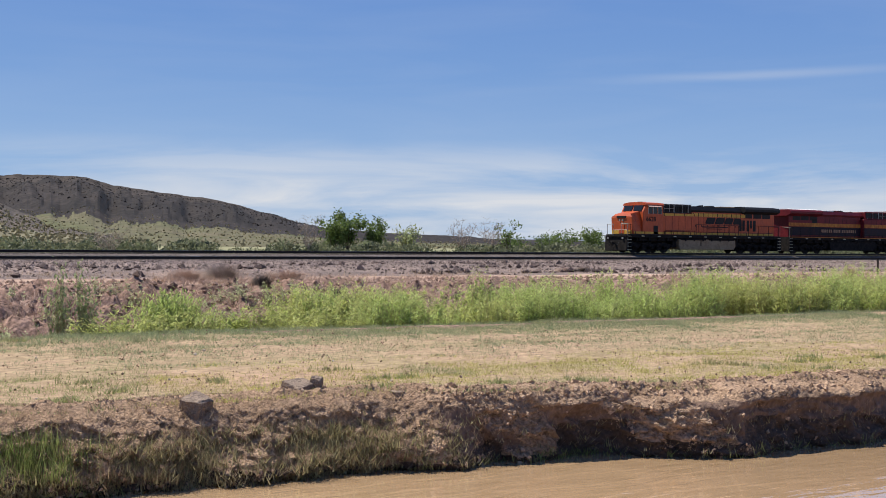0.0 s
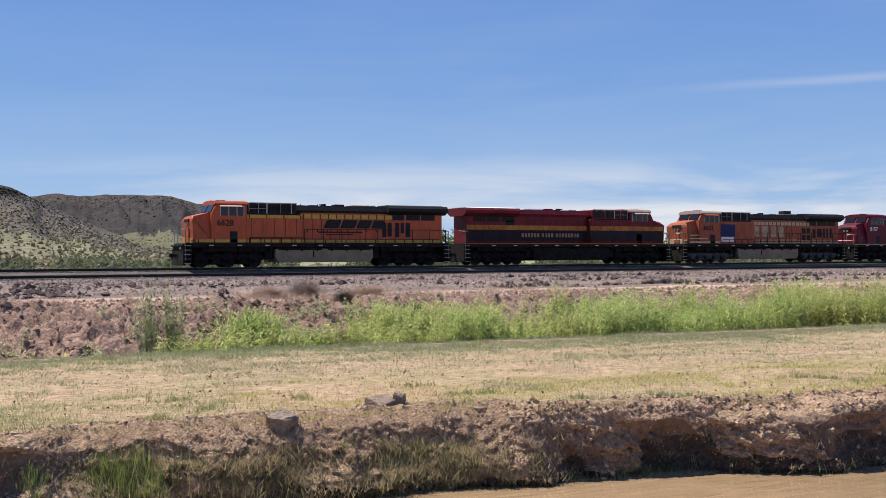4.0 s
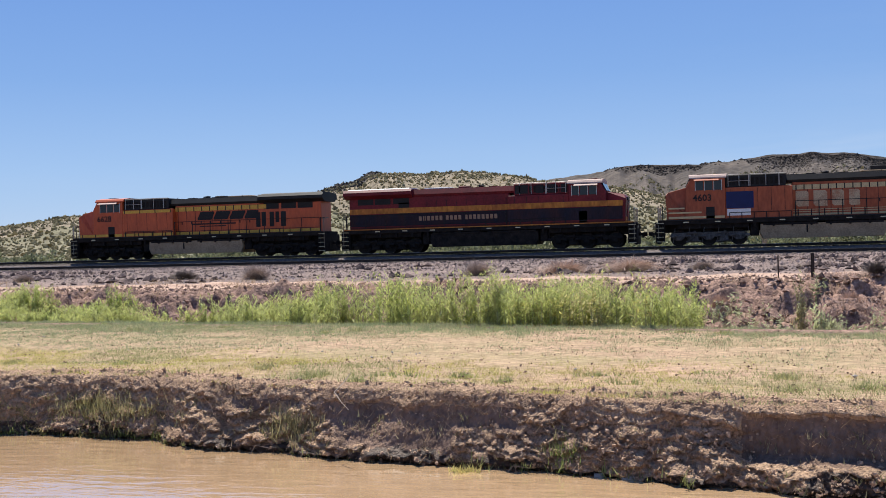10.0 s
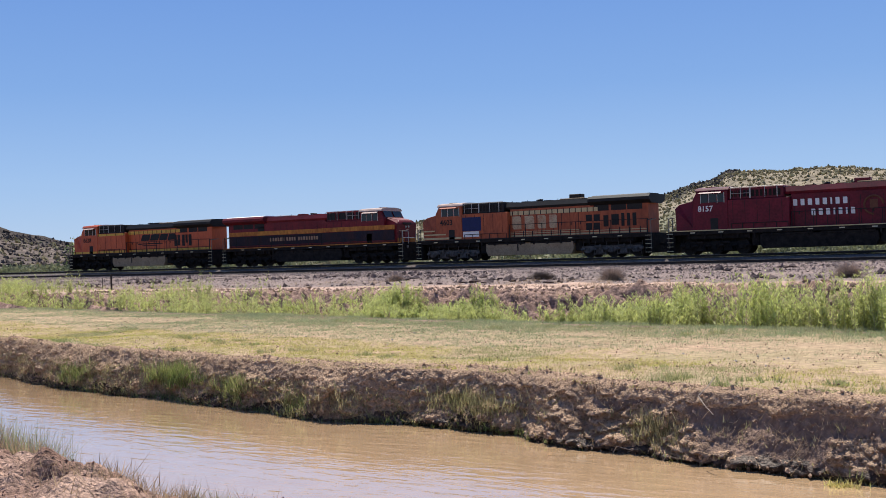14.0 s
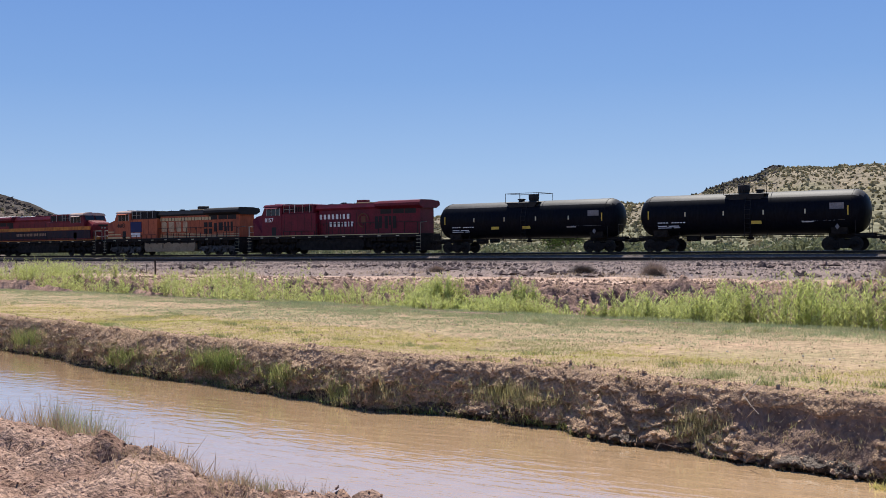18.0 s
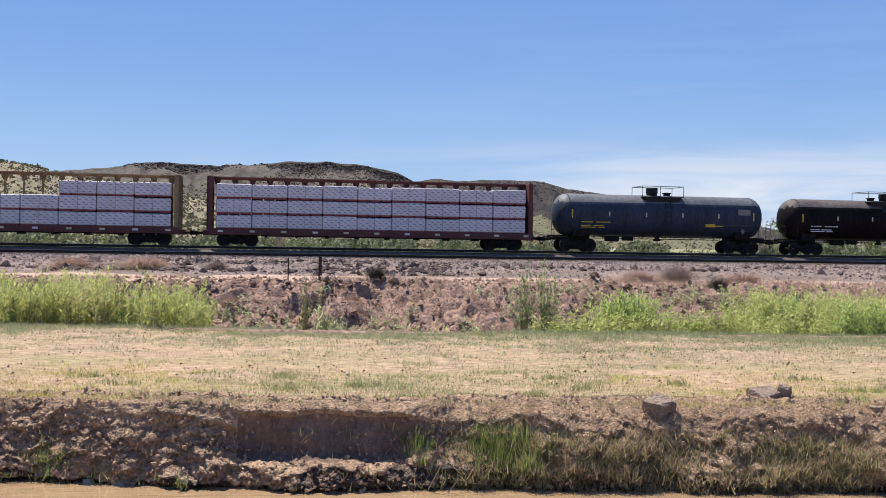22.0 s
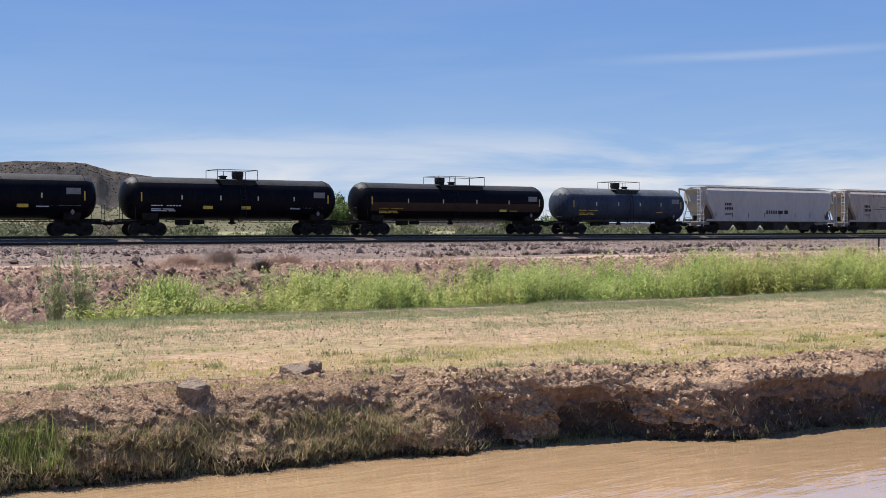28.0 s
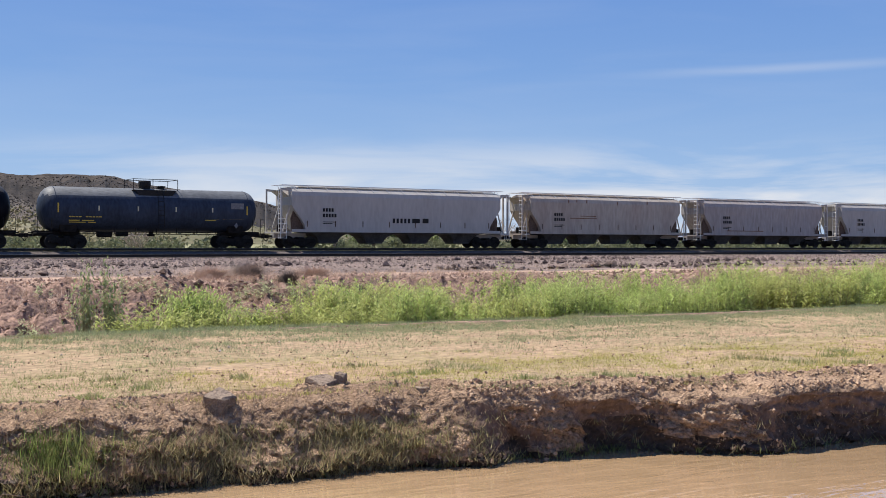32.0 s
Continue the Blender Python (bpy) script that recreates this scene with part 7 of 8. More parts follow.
def weeds(name, x, y, tall, material, label, seed, leaves=22, stems=None, size=0.066, rise=0.0):
    """Leafy stalks: a thin stem each, with leaves all along it."""
    r = np.random.default_rng(seed)
    n = len(x)
    z = ground_z(x, y) - 0.05
    h = np.asarray(tall) * r.uniform(0.7, 1.08, n)
    lean = r.normal(0, 0.10, (n, 2))
    w = 0.008
    base = np.stack([x, y, z], -1)
    top = base + np.concatenate([lean, np.ones((n, 1))], -1) * h[:, None]
    sv = np.stack([base + [w, 0, 0], base - [w, 0, 0], top], 1).reshape(-1, 3)
    st = mesh_of(name + "_stems", sv, np.arange(n * 3).reshape(-1, 3), stems or WEED_STEM)
    tagged(st, "thin stalks of the " + label, "weeds", kind="stuff")
    s = r.uniform(0.12, 1.0, (n, leaves)) ** 0.8
    c = base[:, None] + (top - base)[:, None] * s[..., None]
    an = r.uniform(0, math.tau, (n, leaves))
    up = r.uniform(-0.15, 0.75, (n, leaves)) + rise
    d = np.stack([np.cos(an), np.sin(an), up], -1)
    q = np.stack([-np.sin(an), np.cos(an), r.uniform(-0.4, 0.4, (n, leaves))], -1)
    ln = size * r.uniform(0.6, 1.5, (n, leaves))[..., None] * (1.35 - 0.75 * s[..., None])
    c = c + d * ln * 0.6 + r.normal(0, 0.03, (n, leaves, 3))
    v = np.stack([c - d * ln, c + q * ln * 0.3, c + d * ln * 1.1, c - q * ln * 0.3], 2).reshape(-1, 3)
    ob = mesh_of(name, v, np.arange(n * leaves * 4).reshape(-1, 4), material)
    return tagged(ob, label, "weeds", kind="stuff")


rng = np.random.default_rng(41)


def weed_field(n, x0, x1, y0, y1, gap):
    x = rng.uniform(x0, x1, n)
    y = meadow_end(x) + rng.uniform(y0, y1, n)
    k = fbm(x * 0.45, y * 0.45, 97, 3) > gap + 0.30 * step(-11, -17, x) * step(-24, -20, x)
    return x[k], y[k]


wx_, wy_ = weed_field(4800, -21.5, -0.9, 0.7, 4.4, -0.22)
weeds("ditch_weeds", wx_, wy_, np.minimum(1.42 + 0.7 * fbm(wx_ * 0.8, wy_ * 0.5, 98, 3), 1.62) * (1 - 0.45 * step(-8, -16, wx_)), WEED, "tall bright green weeds filling the ditch", 42, 44, size=0.05, rise=0.55)
wx_, wy_ = weed_field(8600, 10.6, 36, 0.8, 4.8, -0.13)
wh_ = np.minimum(1.12 + 0.05 * np.clip(wx_ - 14, 0, 8) + 1.05 * fbm(wx_ * 0.75, wy_ * 0.6, 99, 3), 1.3 + 0.05 * np.clip(wx_ - 14, 0, 8))
wm_ = fbm(wx_ * 0.5, wy_ * 0.5, 107, 3) + rng.normal(0, 0.08, len(wx_))
for mk_, mt_, lb_, sd_ in ((wm_ < 0.05, WEED_GREEN, "tall bright green weeds filling the ditch", 43), (wm_ >= 0.05, WEED, "tall yellow-green weeds filling the ditch", 48)):
    weeds("ditch_weeds", wx_[mk_], wy_[mk_], wh_[mk_], mt_, lb_, sd_, 32, size=0.056, rise=0.25)
sk_ = rng.uniform(0, 1, len(wx_)) < 0.05
blades("dry_stalks", wx_[sk_], wy_[sk_], ground_z(wx_[sk_], wy_[sk_]), wh_[sk_] * 1.05, STRAW, "grey dead stalks between the weeds", "weeds", 49, 5, 0.05, 0.006, 0.12)
wx_, wy_ = weed_field(1700, 5.6, 11.2, 0.6, 3.4, -0.05)
weeds("ditch_weeds", wx_, wy_, 0.85 + 0.5 * fbm(wx_ * 0.6, wy_ * 0.6, 100, 2), WEED, "patchy green weeds in the ditch", 44, 16)
wx_, wy_ = weed_field(1700, -48, -20.5, 0.2, 4.5, -0.12)
weeds("ditch_weeds", wx_, wy_, 0.85 + 0.35 * fbm(wx_ * 0.6, wy_ * 0.6, 101, 2), WEED, "lower yellow-green weeds in the ditch", 45, 22, size=0.052, rise=0.5)
wx_, wy_ = weed_field(700, 2.0, 6.2, 0.4, 2.4, 0.02)
weeds("ditch_weeds", wx_, wy_, np.full(len(wx_), 0.62), WEED, "small green weeds in the ditch", 46, 12)
wx_, wy_ = weed_field(230, -4.5, -1.6, 0.3, 1.4, -0.1)
weeds("ditch_weeds", wx_, wy_, np.full(len(wx_), 1.2), GRASS_YELLOW, "bright yellow-green weeds at the ditch end", 47, 14)
for k, (x, y, n, tall, sp, mt, lb) in enumerate(((1.08, 22.4, 22, 2.3, 0.08, OLIVE_GRASS, "tall thin olive and straw-coloured tamarisk"), (5.45, 21.6, 26, 2.15, 0.14, TAMARISK, "tall feathery grey-green tamarisk"),
                                                 (5.84, 21.4, 40, 2.35, 0.14, TAMARISK, "tall feathery grey-green tamarisk"), (7.7, 21.8, 300, 1.5, 0.42, WEED_GREEN, "round yellow-green bush"), (9.4, 22.2, 150, 1.1, 0.3, WEED_GREEN, "round green bush"), (11.3, 21.9, 220, 1.3, 0.4, WEED_GREEN, "round green bush"),
                                                 (1.5, 22.6, 30, 1.3, 0.16, SAGE, "thin grey-green tamarisk"), (3.4, 21.6, 36, 0.9, 0.25, WEED, "low green bush"))):
    r_ = np.random.default_rng(300 + k)
    root = tagged(new("ditch_shrub"), lb + " growing in the ditch", "shrub", "shrubs in the ditch")
    root.location = (x, y, float(ground_z(x, y)) - 0.03)
    xs, ys = r_.normal(0, sp * 0.5, n), r_.normal(0, sp * 0.5, n)
    hs = tall * r_.uniform(0.6, 1.05, n) * (1 - 0.5 * (np.hypot(xs, ys) / (sp * 2)))
    tops = np.stack([xs * 2.2, ys * 2.2, hs], -1)
    bases = np.stack([xs * 0.5, ys * 0.5, 0 * xs], -1)
    sv = np.stack([bases + [0.01, 0, 0], bases - [0.01, 0, 0], tops], 1).reshape(-1, 3)
    ob = mesh_of("branchwork", sv, np.arange(n * 3).reshape(-1, 3), WEED_STEM)
    ob.parent = root
    m = 30
    s = r_.uniform(0.2, 1.0, (n, m))
    c = bases[:, None] + (tops - bases)[:, None] * s[..., None] + r_.normal(0, 0.035, (n, m, 3))
    an = r_.uniform(0, math.tau, (n, m))
    d = np.stack([np.cos(an) * 0.6, np.sin(an) * 0.6, r_.uniform(0.2, 1, (n, m))], -1)
    q = np.stack([-np.sin(an), np.cos(an), 0 * an], -1)
    ln = r_.uniform(0.03, 0.075, (n, m))[..., None]
    v = np.stack([c - d * ln, c + q * ln * 0.28, c + d * ln, c - q * ln * 0.28], 2).reshape(-1, 3)
    ob = mesh_of("foliage", v, np.arange(n * m * 4).reshape(-1, 4), mt)
    ob.parent = root


# ------------------------------------------------------------------ dry shrubs and brush
def dry_shrub(x, y, r, h, material, label, seed, n=1700):
    """A rounded shrub of bare twigs, each a thin bent spike."""
    g_ = np.random.default_rng(seed)
    an, el = g_.uniform(0, math.tau, n), np.arcsin(g_.uniform(0.05, 1, n))
    d = np.stack([np.cos(an) * np.cos(el) * r, np.sin(an) * np.cos(el) * r, np.sin(el) * h], -1) * g_.uniform(0.35, 1.05, n)[:, None] ** 0.8
    mid = d * 0.5 + g_.normal(0, 0.07 * r, (n, 3))
    w = np.array([0.0045, 0.0045, 0]) * (0.6 + r)
    b = g_.normal(0, 0.06 * r, (n, 3)) * [1, 1, 0]
    v = np.stack([b - w, b + w, mid + w * 0.7, mid - w * 0.7, d], 1).reshape(-1, 3)
    i = 5 * np.arange(n)[:, None]
    tri = np.concatenate([i + [0, 1, 2], i + [0, 2, 3], i + [3, 2, 4]], 1).reshape(-1, 3)
    ob = mesh_of("dry_shrub", v, tri, material)
    ob.location = (x, y, float(ground_z(x, y)) - 0.03)
    return tagged(ob, label, "shrub", "dry shrubs beside the line")


PINK = mat("pinkish_dry_brush", (0.56, 0.41, 0.315), 0.9, 0, 0.2, 4, island=0.3)
DARK_TWIG = mat("dark_twigs", (0.17, 0.135, 0.11), 0.9, 0, 0.3, 4, island=0.3)
for k, (x, y, r, h, mt, lb) in enumerate(((13.6, 30.6, 0.6, 0.55, DARK_TWIG, "dark dead round shrub on bare earth"), (14.9, 37.2, 1.5, 0.8, TWIGS, "grey bare brushwood shrub on gravel"), (13.2, 36.4, 1.5, 0.6, PINK, "pinkish dry brush on bare earth"),
                                          (17.0, 36.2, 1.7, 0.55, PINK, "pinkish dry brush on bare earth"), (-10.1, 42, 1.0, 0.75, TWIGS, "grey-brown rounded dry shrub on gravel"), (-19.6, 42, 0.95, 0.75, TWIGS, "grey-brown rounded dry shrub on gravel"),
                                          (-6.8, 43, 1.8, 0.6, PINK, "pinkish dry brush on bare earth"), (-4.2, 43.5, 1.9, 0.55, PINK, "pinkish dry brush on bare earth"), (15.2, 28.8, 0.5, 0.45, DARK_TWIG, "dark dead shrub on the ditch rim"),
                                          (21.5, 31, 0.6, 0.45, DARK_TWIG, "dark dead shrub on the ditch rim"), (-1.5, 45, 0.9, 0.5, TWIGS, "grey-brown dry shrub on bare earth"), (36, 42, 1.0, 0.6, TWIGS, "grey bare brushwood shrub on gravel"),
                                          (34, 41, 0.9, 0.4, PINK, "pinkish dry brush on bare earth"), (50.5, 37, 0.9, 0.6, PINK, "pinkish dry brush on bare earth"), (-24, 44, 0.9, 0.5, DARK_TWIG, "dark dead shrub on bare earth"), (-33, 45, 0.8, 0.5, TWIGS, "grey-brown dry shrub on bare earth"),
                                          (3.5, 31.5, 0.5, 0.4, DARK_TWIG, "dark dead shrub on the ditch rim"), (-0.6, 29.5, 0.45, 0.6, PINK, "straw-coloured dry shrub in the ditch"), (2.6, 29.0, 0.4, 0.5, PINK, "straw-coloured dry shrub in the ditch"))):
    dry_shrub(x, y, r, h, mt, lb, 400 + k)
rng = np.random.default_rng(51)
bx_, by_ = rng.uniform(-60, 60, 5000), rng.uniform(29, 44, 5000)
m_ = fbm(bx_ * 0.18, by_ * 0.4, 102, 3) > 0.08
blades("dry_brush", bx_[m_], by_[m_], ground_z(bx_[m_], by_[m_]) - 0.02, rng.uniform(0.1, 0.28, m_.sum()), STRAW, "sparse straw-coloured brush beside the line", "brush", 52, 6, 0.12, 0.01, 0.6)
pebbles("ditch_clods", 15000, (-45, 40), (20, 37), (0.03, 0.13), DITCH_CLOD, "broken brown clods on the far side of the ditch", "clods", 65, lambda x, y, r: y > meadow_end(x) + 1.5)
pebbles("ditch_rocks", 6000, (-22, 16), (24.5, 33), (0.05, 0.2), DITCH_CLOD, "brown stones and hard clods in the ditch wall", "stones", 68, lambda x, y, r: fbm(x * 0.5, y * 0.7, 104, 3) > 0.02)
bx_, by_ = rng.uniform(2, 26, 5200), rng.uniform(25, 36.5, 5200)
m_ = fbm(bx_ * 0.4, by_ * 0.5, 108, 3) > 0.02
blades("pink_brush", bx_[m_], by_[m_], ground_z(bx_[m_], by_[m_]) - 0.02, rng.uniform(0.10, 0.34, m_.sum()), PINK, "soft pinkish dry brush on the slumped ditch side", "brush", 55, 7, 0.14, 0.007, 0.7)
bx_, by_ = rng.uniform(-22, 14, 2600), rng.uniform(23.5, 31.5, 2600)
m_ = fbm(bx_ * 0.5, by_ * 0.8, 105, 3) > 0.06
blades("ditch_straw", bx_[m_], by_[m_], ground_z(bx_[m_], by_[m_]) - 0.02, rng.uniform(0.12, 0.42, m_.sum()), STRAW, "dry straw tufts on the broken ditch wall", "grass", 53, 7, 0.07, 0.008, 0.4)
bx_, by_ = rng.uniform(-3, 14, 1500), rng.uniform(22.5, 29.5, 1500)
m_ = fbm(bx_ * 0.6, by_ * 0.6, 106, 3) > 0.18
weeds("ditch_herbs", bx_[m_], by_[m_], rng.uniform(0.25, 0.6, m_.sum()), SAGE, "low grey-green herbs in the ditch", 54, 14)
DARK_STONE = mat("dark_reddish_stone", (0.16, 0.115, 0.10), 0.95, 0, 0.3, 3, 0.6, 14, island=0.4, other=(0.09, 0.07, 0.064), spec=0.1)
pebbles("dark_rocks", 5200, (-70, 60), (40, 58), (0.08, 0.34), DARK_STONE, "dark heaped stones along the gravel strip", "stones", 66, lambda x, y, r: fbm(x * 0.15, y * 0.3, 103, 3) > 0.05 + 0.2 * r.uniform(0, 1, len(x)))


# ------------------------------------------------------------------ rocks, twig, posts
def rock(x, y, z, sx, sy, sz, turn, seed, material, label, tilt=0):
    bm = bmesh.new()
    g_ = np.random.default_rng(int(seed * 10))
    box(bm, -sx, sx, -sy, sy, -sz, sz)
    for v in bm.verts:                                     # a block split along uneven faces
        v.co = Vector(v.co[i] * (1 + g_.uniform(-0.28, 0.12)) for i in range(3))
    bmesh.ops.bevel(bm, geom=bm.edges[:], offset=0.16 * sz, segments=1, affect="EDGES")
    bmesh.ops.triangulate(bm, faces=bm.faces[:])
    bmesh.ops.subdivide_edges(bm, edges=bm.edges[:], cuts=2, use_grid_fill=True)
    for v in bm.verts:
        p = v.co / sx
        v.co += Vector((noise.noise(p * 2.3 + Vector((seed, 0, 0))), noise.noise(p * 2.3 + Vector((0, seed, 0))), noise.noise(p * 2.3 + Vector((0, 0, seed))))) * 0.10 * sz
        v.co += v.co.normalized() * noise.noise(p * 7 + Vector((seed, seed, 0))) * 0.07 * sz
    me = bpy.data.meshes.new("rock")
    bm.to_mesh(me)
    bm.free()
    me.materials.append(material)
    ob = new("rock", me)
    ob.matrix_world = pose(x, y, z, tilt, -tilt * 0.5, turn)
    return tagged(ob, label, "rock", "rocks on the canal bank")


rock(4.27, 11.06, -0.08, 0.15, 0.14, 0.135, 28, 1.3, STONE, "angular grey-brown stone block stuck in the bank", 14)
rock(5.56, 11.25, 0.03, 0.145, 0.14, 0.075, 12, 5.1, STONE, "flat cracked grey-brown stone on the bank top", 16)
rock(5.74, 11.18, 0.06, 0.055, 0.08, 0.125, 35, 9.7, STONE, "upright dark stone leaning on another", 10)
rock(6.6, 10.75, -0.06, 0.10, 0.09, 0.06, 12, 2.1, STONE, "flat grey-brown stone on the bank top", 6)
rock(-1.24, 11.30, -0.79, 0.08, 0.06, 0.045, 5, 3.3, PALE_STONE, "pale wet stone at the waterline")
rock(-1.55, 11.36, -0.79, 0.05, 0.04, 0.03, 5, 4.3, PALE_STONE, "small pale wet stone at the waterline")

bm = bmesh.new()
pts = [(-4.66, 12.15, 0.06), (-4.70, 11.95, -0.02), (-4.55, 11.78, -0.11), (-4.42, 11.66, -0.18)]
for a_, b_, r_ in zip(pts, pts[1:], (0.005, 0.006, 0.004)):
    rod(bm, a_, b_, r_, 6)
rod(bm, pts[0], (-4.62, 12.3, 0.16), 0.007, 5)
tagged(part("twig", bm, BONE), "bleached bare branch hanging down the bank", "branch")
for k, (x, z, ln) in enumerate(((-5.9, -0.8, 0.22), (-5.2, -0.82, 0.2), (1.75, -0.72, 0.42), (1.9, -0.8, 0.3), (-2.6, -0.8, 0.16))):
    bm = bmesh.new()
    y0 = float(bank_line(x)) - 0.42
    rod(bm, (x, y0, z - 0.05), (x + 0.12, y0 - 0.06, z + ln * 0.5), 0.005, 5)
    rod(bm, (x + 0.12, y0 - 0.06, z + ln * 0.5), (x + 0.3, y0 - 0.05, z + ln * 0.35), 0.004, 5)
    tagged(part("drift_twig", bm, BONE), "bleached driftwood twig at the waterline", "twig", "driftwood twigs")
r_ = np.random.default_rng(77)
q_ = np.stack([r_.normal(-3.0, 0.06, 30), r_.normal(11.40, 0.04, 30), np.full(30, Z_WATER - 0.02)], -1)
blades("water_plant", q_[:, 0], q_[:, 1], q_[:, 2], r_.uniform(0.05, 0.12, 30), GRASS_YELLOW, "bright yellow-green plant in the water", "plant", 78, 5, 0.025, 0.010, 0.6)


def fence_post(x, y, h, r, label, angle=True):
    bm = bmesh.new()
    box(bm, -r, r, -r * 0.3, r * 0.3, -0.15, h, 0.004)
    if angle:
        box(bm, -r * 0.3, r * 0.3, -r, r, -0.15, h - 0.01, 0.003)
    ob = part("fence_post", bm, POST)
    ob.location = (x, y, float(ground_z(x, y)))
    return tagged(ob, label, "post", "posts beside the line")


fence_post(2.09, 34.6, 0.78, 0.05, "dark steel post standing in bare earth")
fence_post(1.1, 34.7, 0.72, 0.02, "thin dark rod standing in bare earth", False)
fence_post(-46.9, 38.5, 0.85, 0.05, "dark steel post standing in bare earth")
fence_post(-47.6, 38.5, 0.6, 0.02, "thin dark rod standing in bare earth", False)
fence_post(-59.7, 38.5, 0.9, 0.05, "pale post standing beside the line")
fence_post(51.4, 36, 0.8, 0.05, "dark steel post standing in bare earth")


# ------------------------------------------------------------------ trees and scrub behind the line
def tree(x, y, h, spread, material, label, seed, leaves=900, limbs=7, leaf_size=0.16):
    """A low tree: tapered trunk with limbs, and a loose crown of small leaves; leaves=0 leaves it bare."""
    g_ = np.random.default_rng(seed)
    root = tagged(new("tree"), label, "tree", "trees behind the line")
    root.location = (x, y, float(far_z(x, y)) - 0.05)
    bm = bmesh.new()
    tips = []
    for k in range(limbs):
        an = k * math.tau / limbs + g_.uniform(-0.4, 0.4)
        p = Vector((g_.normal(0, 0.12), g_.normal(0, 0.12), 0))
        r = 0.05 + 0.02 * h / 4
        for s in range(4):
            out = spread * (0.1 + 0.22 * s) * g_.uniform(0.5, 1.2)
            q = Vector((math.cos(an) * out, math.sin(an) * out, h * (s + 1) / 4.4 * g_.uniform(0.75, 1.12)))
            rod(bm, p, q, r, 5, r * 0.65, caps=False)
            if s >= 1:
                for _ in range(3 if leaves else 5):
                    t = q + Vector((g_.normal(0, 0.3), g_.normal(0, 0.3), g_.uniform(0.0, 0.55))) * (spread * 0.6)
                    rod(bm, q, t, r * 0.35, 4, 0.006, caps=False)
                    tips.append(t)
                    if not leaves:
                        for _ in range(3):
                            t2 = t + Vector((g_.normal(0, 0.2), g_.normal(0, 0.2), g_.uniform(-0.02, 0.35))) * (spread * 0.5)
                            rod(bm, t, t2, 0.012, 3, 0.004, caps=False)
            p, r = q, r * 0.65
    part("trunk", bm, BARK if leaves else TWIGS, root)
    if leaves:
        c0 = np.array([tuple(t) for t in tips])
        c = c0[g_.integers(0, len(c0), leaves)] + g_.normal(0, 0.13 * spread + 0.05, (leaves, 3)) * [1, 1, 0.9]
        c[:, 2] = np.clip(c[:, 2], 0.15, None)
        d, q = g_.normal(0, 1, (leaves, 3)), g_.normal(0, 1, (leaves, 3))
        d /= np.linalg.norm(d, axis=1)[:, None]
        q /= np.linalg.norm(q, axis=1)[:, None]
        ln = leaf_size * g_.uniform(0.5, 1.2, leaves)[:, None]
        v = np.stack([c - d * ln, c + q * ln * 0.45, c + d * ln, c - q * ln * 0.45], 1).reshape(-1, 3)
        ob = mesh_of("crown", v, np.arange(leaves * 4).reshape(-1, 4), material)
        ob.parent = root
    return root


for k, (x, y, h, sp, lv, lb) in enumerate(((49.6, 95, 3.3, 1.5, 1500, "leafy green tree behind the line"), (51.5, 96, 4.0, 1.6, 1900, "leafy green tree behind the line"), (53.9, 95, 3.4, 1.3, 1300, "leafy green tree behind the line"),
                                           (58.4, 96, 2.7, 1.4, 700, "low grey-green tree behind the line"), (44.2, 90, 3.6, 1.4, 0, "bare grey dead tree behind the line"), (62.5, 92, 3.2, 1.8, 0, "bare spreading shrub behind the line"),
                                           (66, 92, 3.4, 2.0, 0, "bare spreading shrub behind the line"), (68.8, 93, 3.3, 1.5, 320, "thinly leafed tree behind the line"), (88, 110, 2.2, 1.5, 800, "leafy green bush behind the line"),
                                           (92, 112, 2.6, 2.0, 1200, "leafy green bush behind the line"), (95.2, 110, 3.3, 1.5, 1200, "leafy green tree behind the line"), (98.5, 113, 2.3, 2.0, 900, "leafy green bush behind the line"),
                                           (84, 112, 1.9, 2.0, 700, "leafy green bush behind the line"), (25.4, 88, 1.9, 1.8, 0, "bare spreading shrub behind the line"), (-53, 95, 4.3, 2.6, 2400, "dense round green tree behind the line"),
                                           (-56, 98, 3.4, 2.2, 1500, "dense round green tree behind the line"), (-112.5, 90, 4.6, 2.6, 900, "thinly leafed grey tree behind the line"), (-109, 92, 2.4, 2.0, 900, "leafy green bush behind the line"),
                                           (-117, 92, 3.6, 2.4, 1100, "leafy green bush behind the line"), (2, 90, 3.2, 1.5, 0, "bare grey shrub behind the line"), (-1.5, 91, 2.8, 1.6, 500, "thinly leafed shrub behind the line"),
                                           (-166, 108, 4.2, 3.2, 1500, "pale green round tree behind the line"))):
    tree(x, y, h, sp, SAGE if "grey" in lb or "pale" in lb else TREE_LEAF, lb, 500 + k, lv, 8 if lv else 9, 0.2)


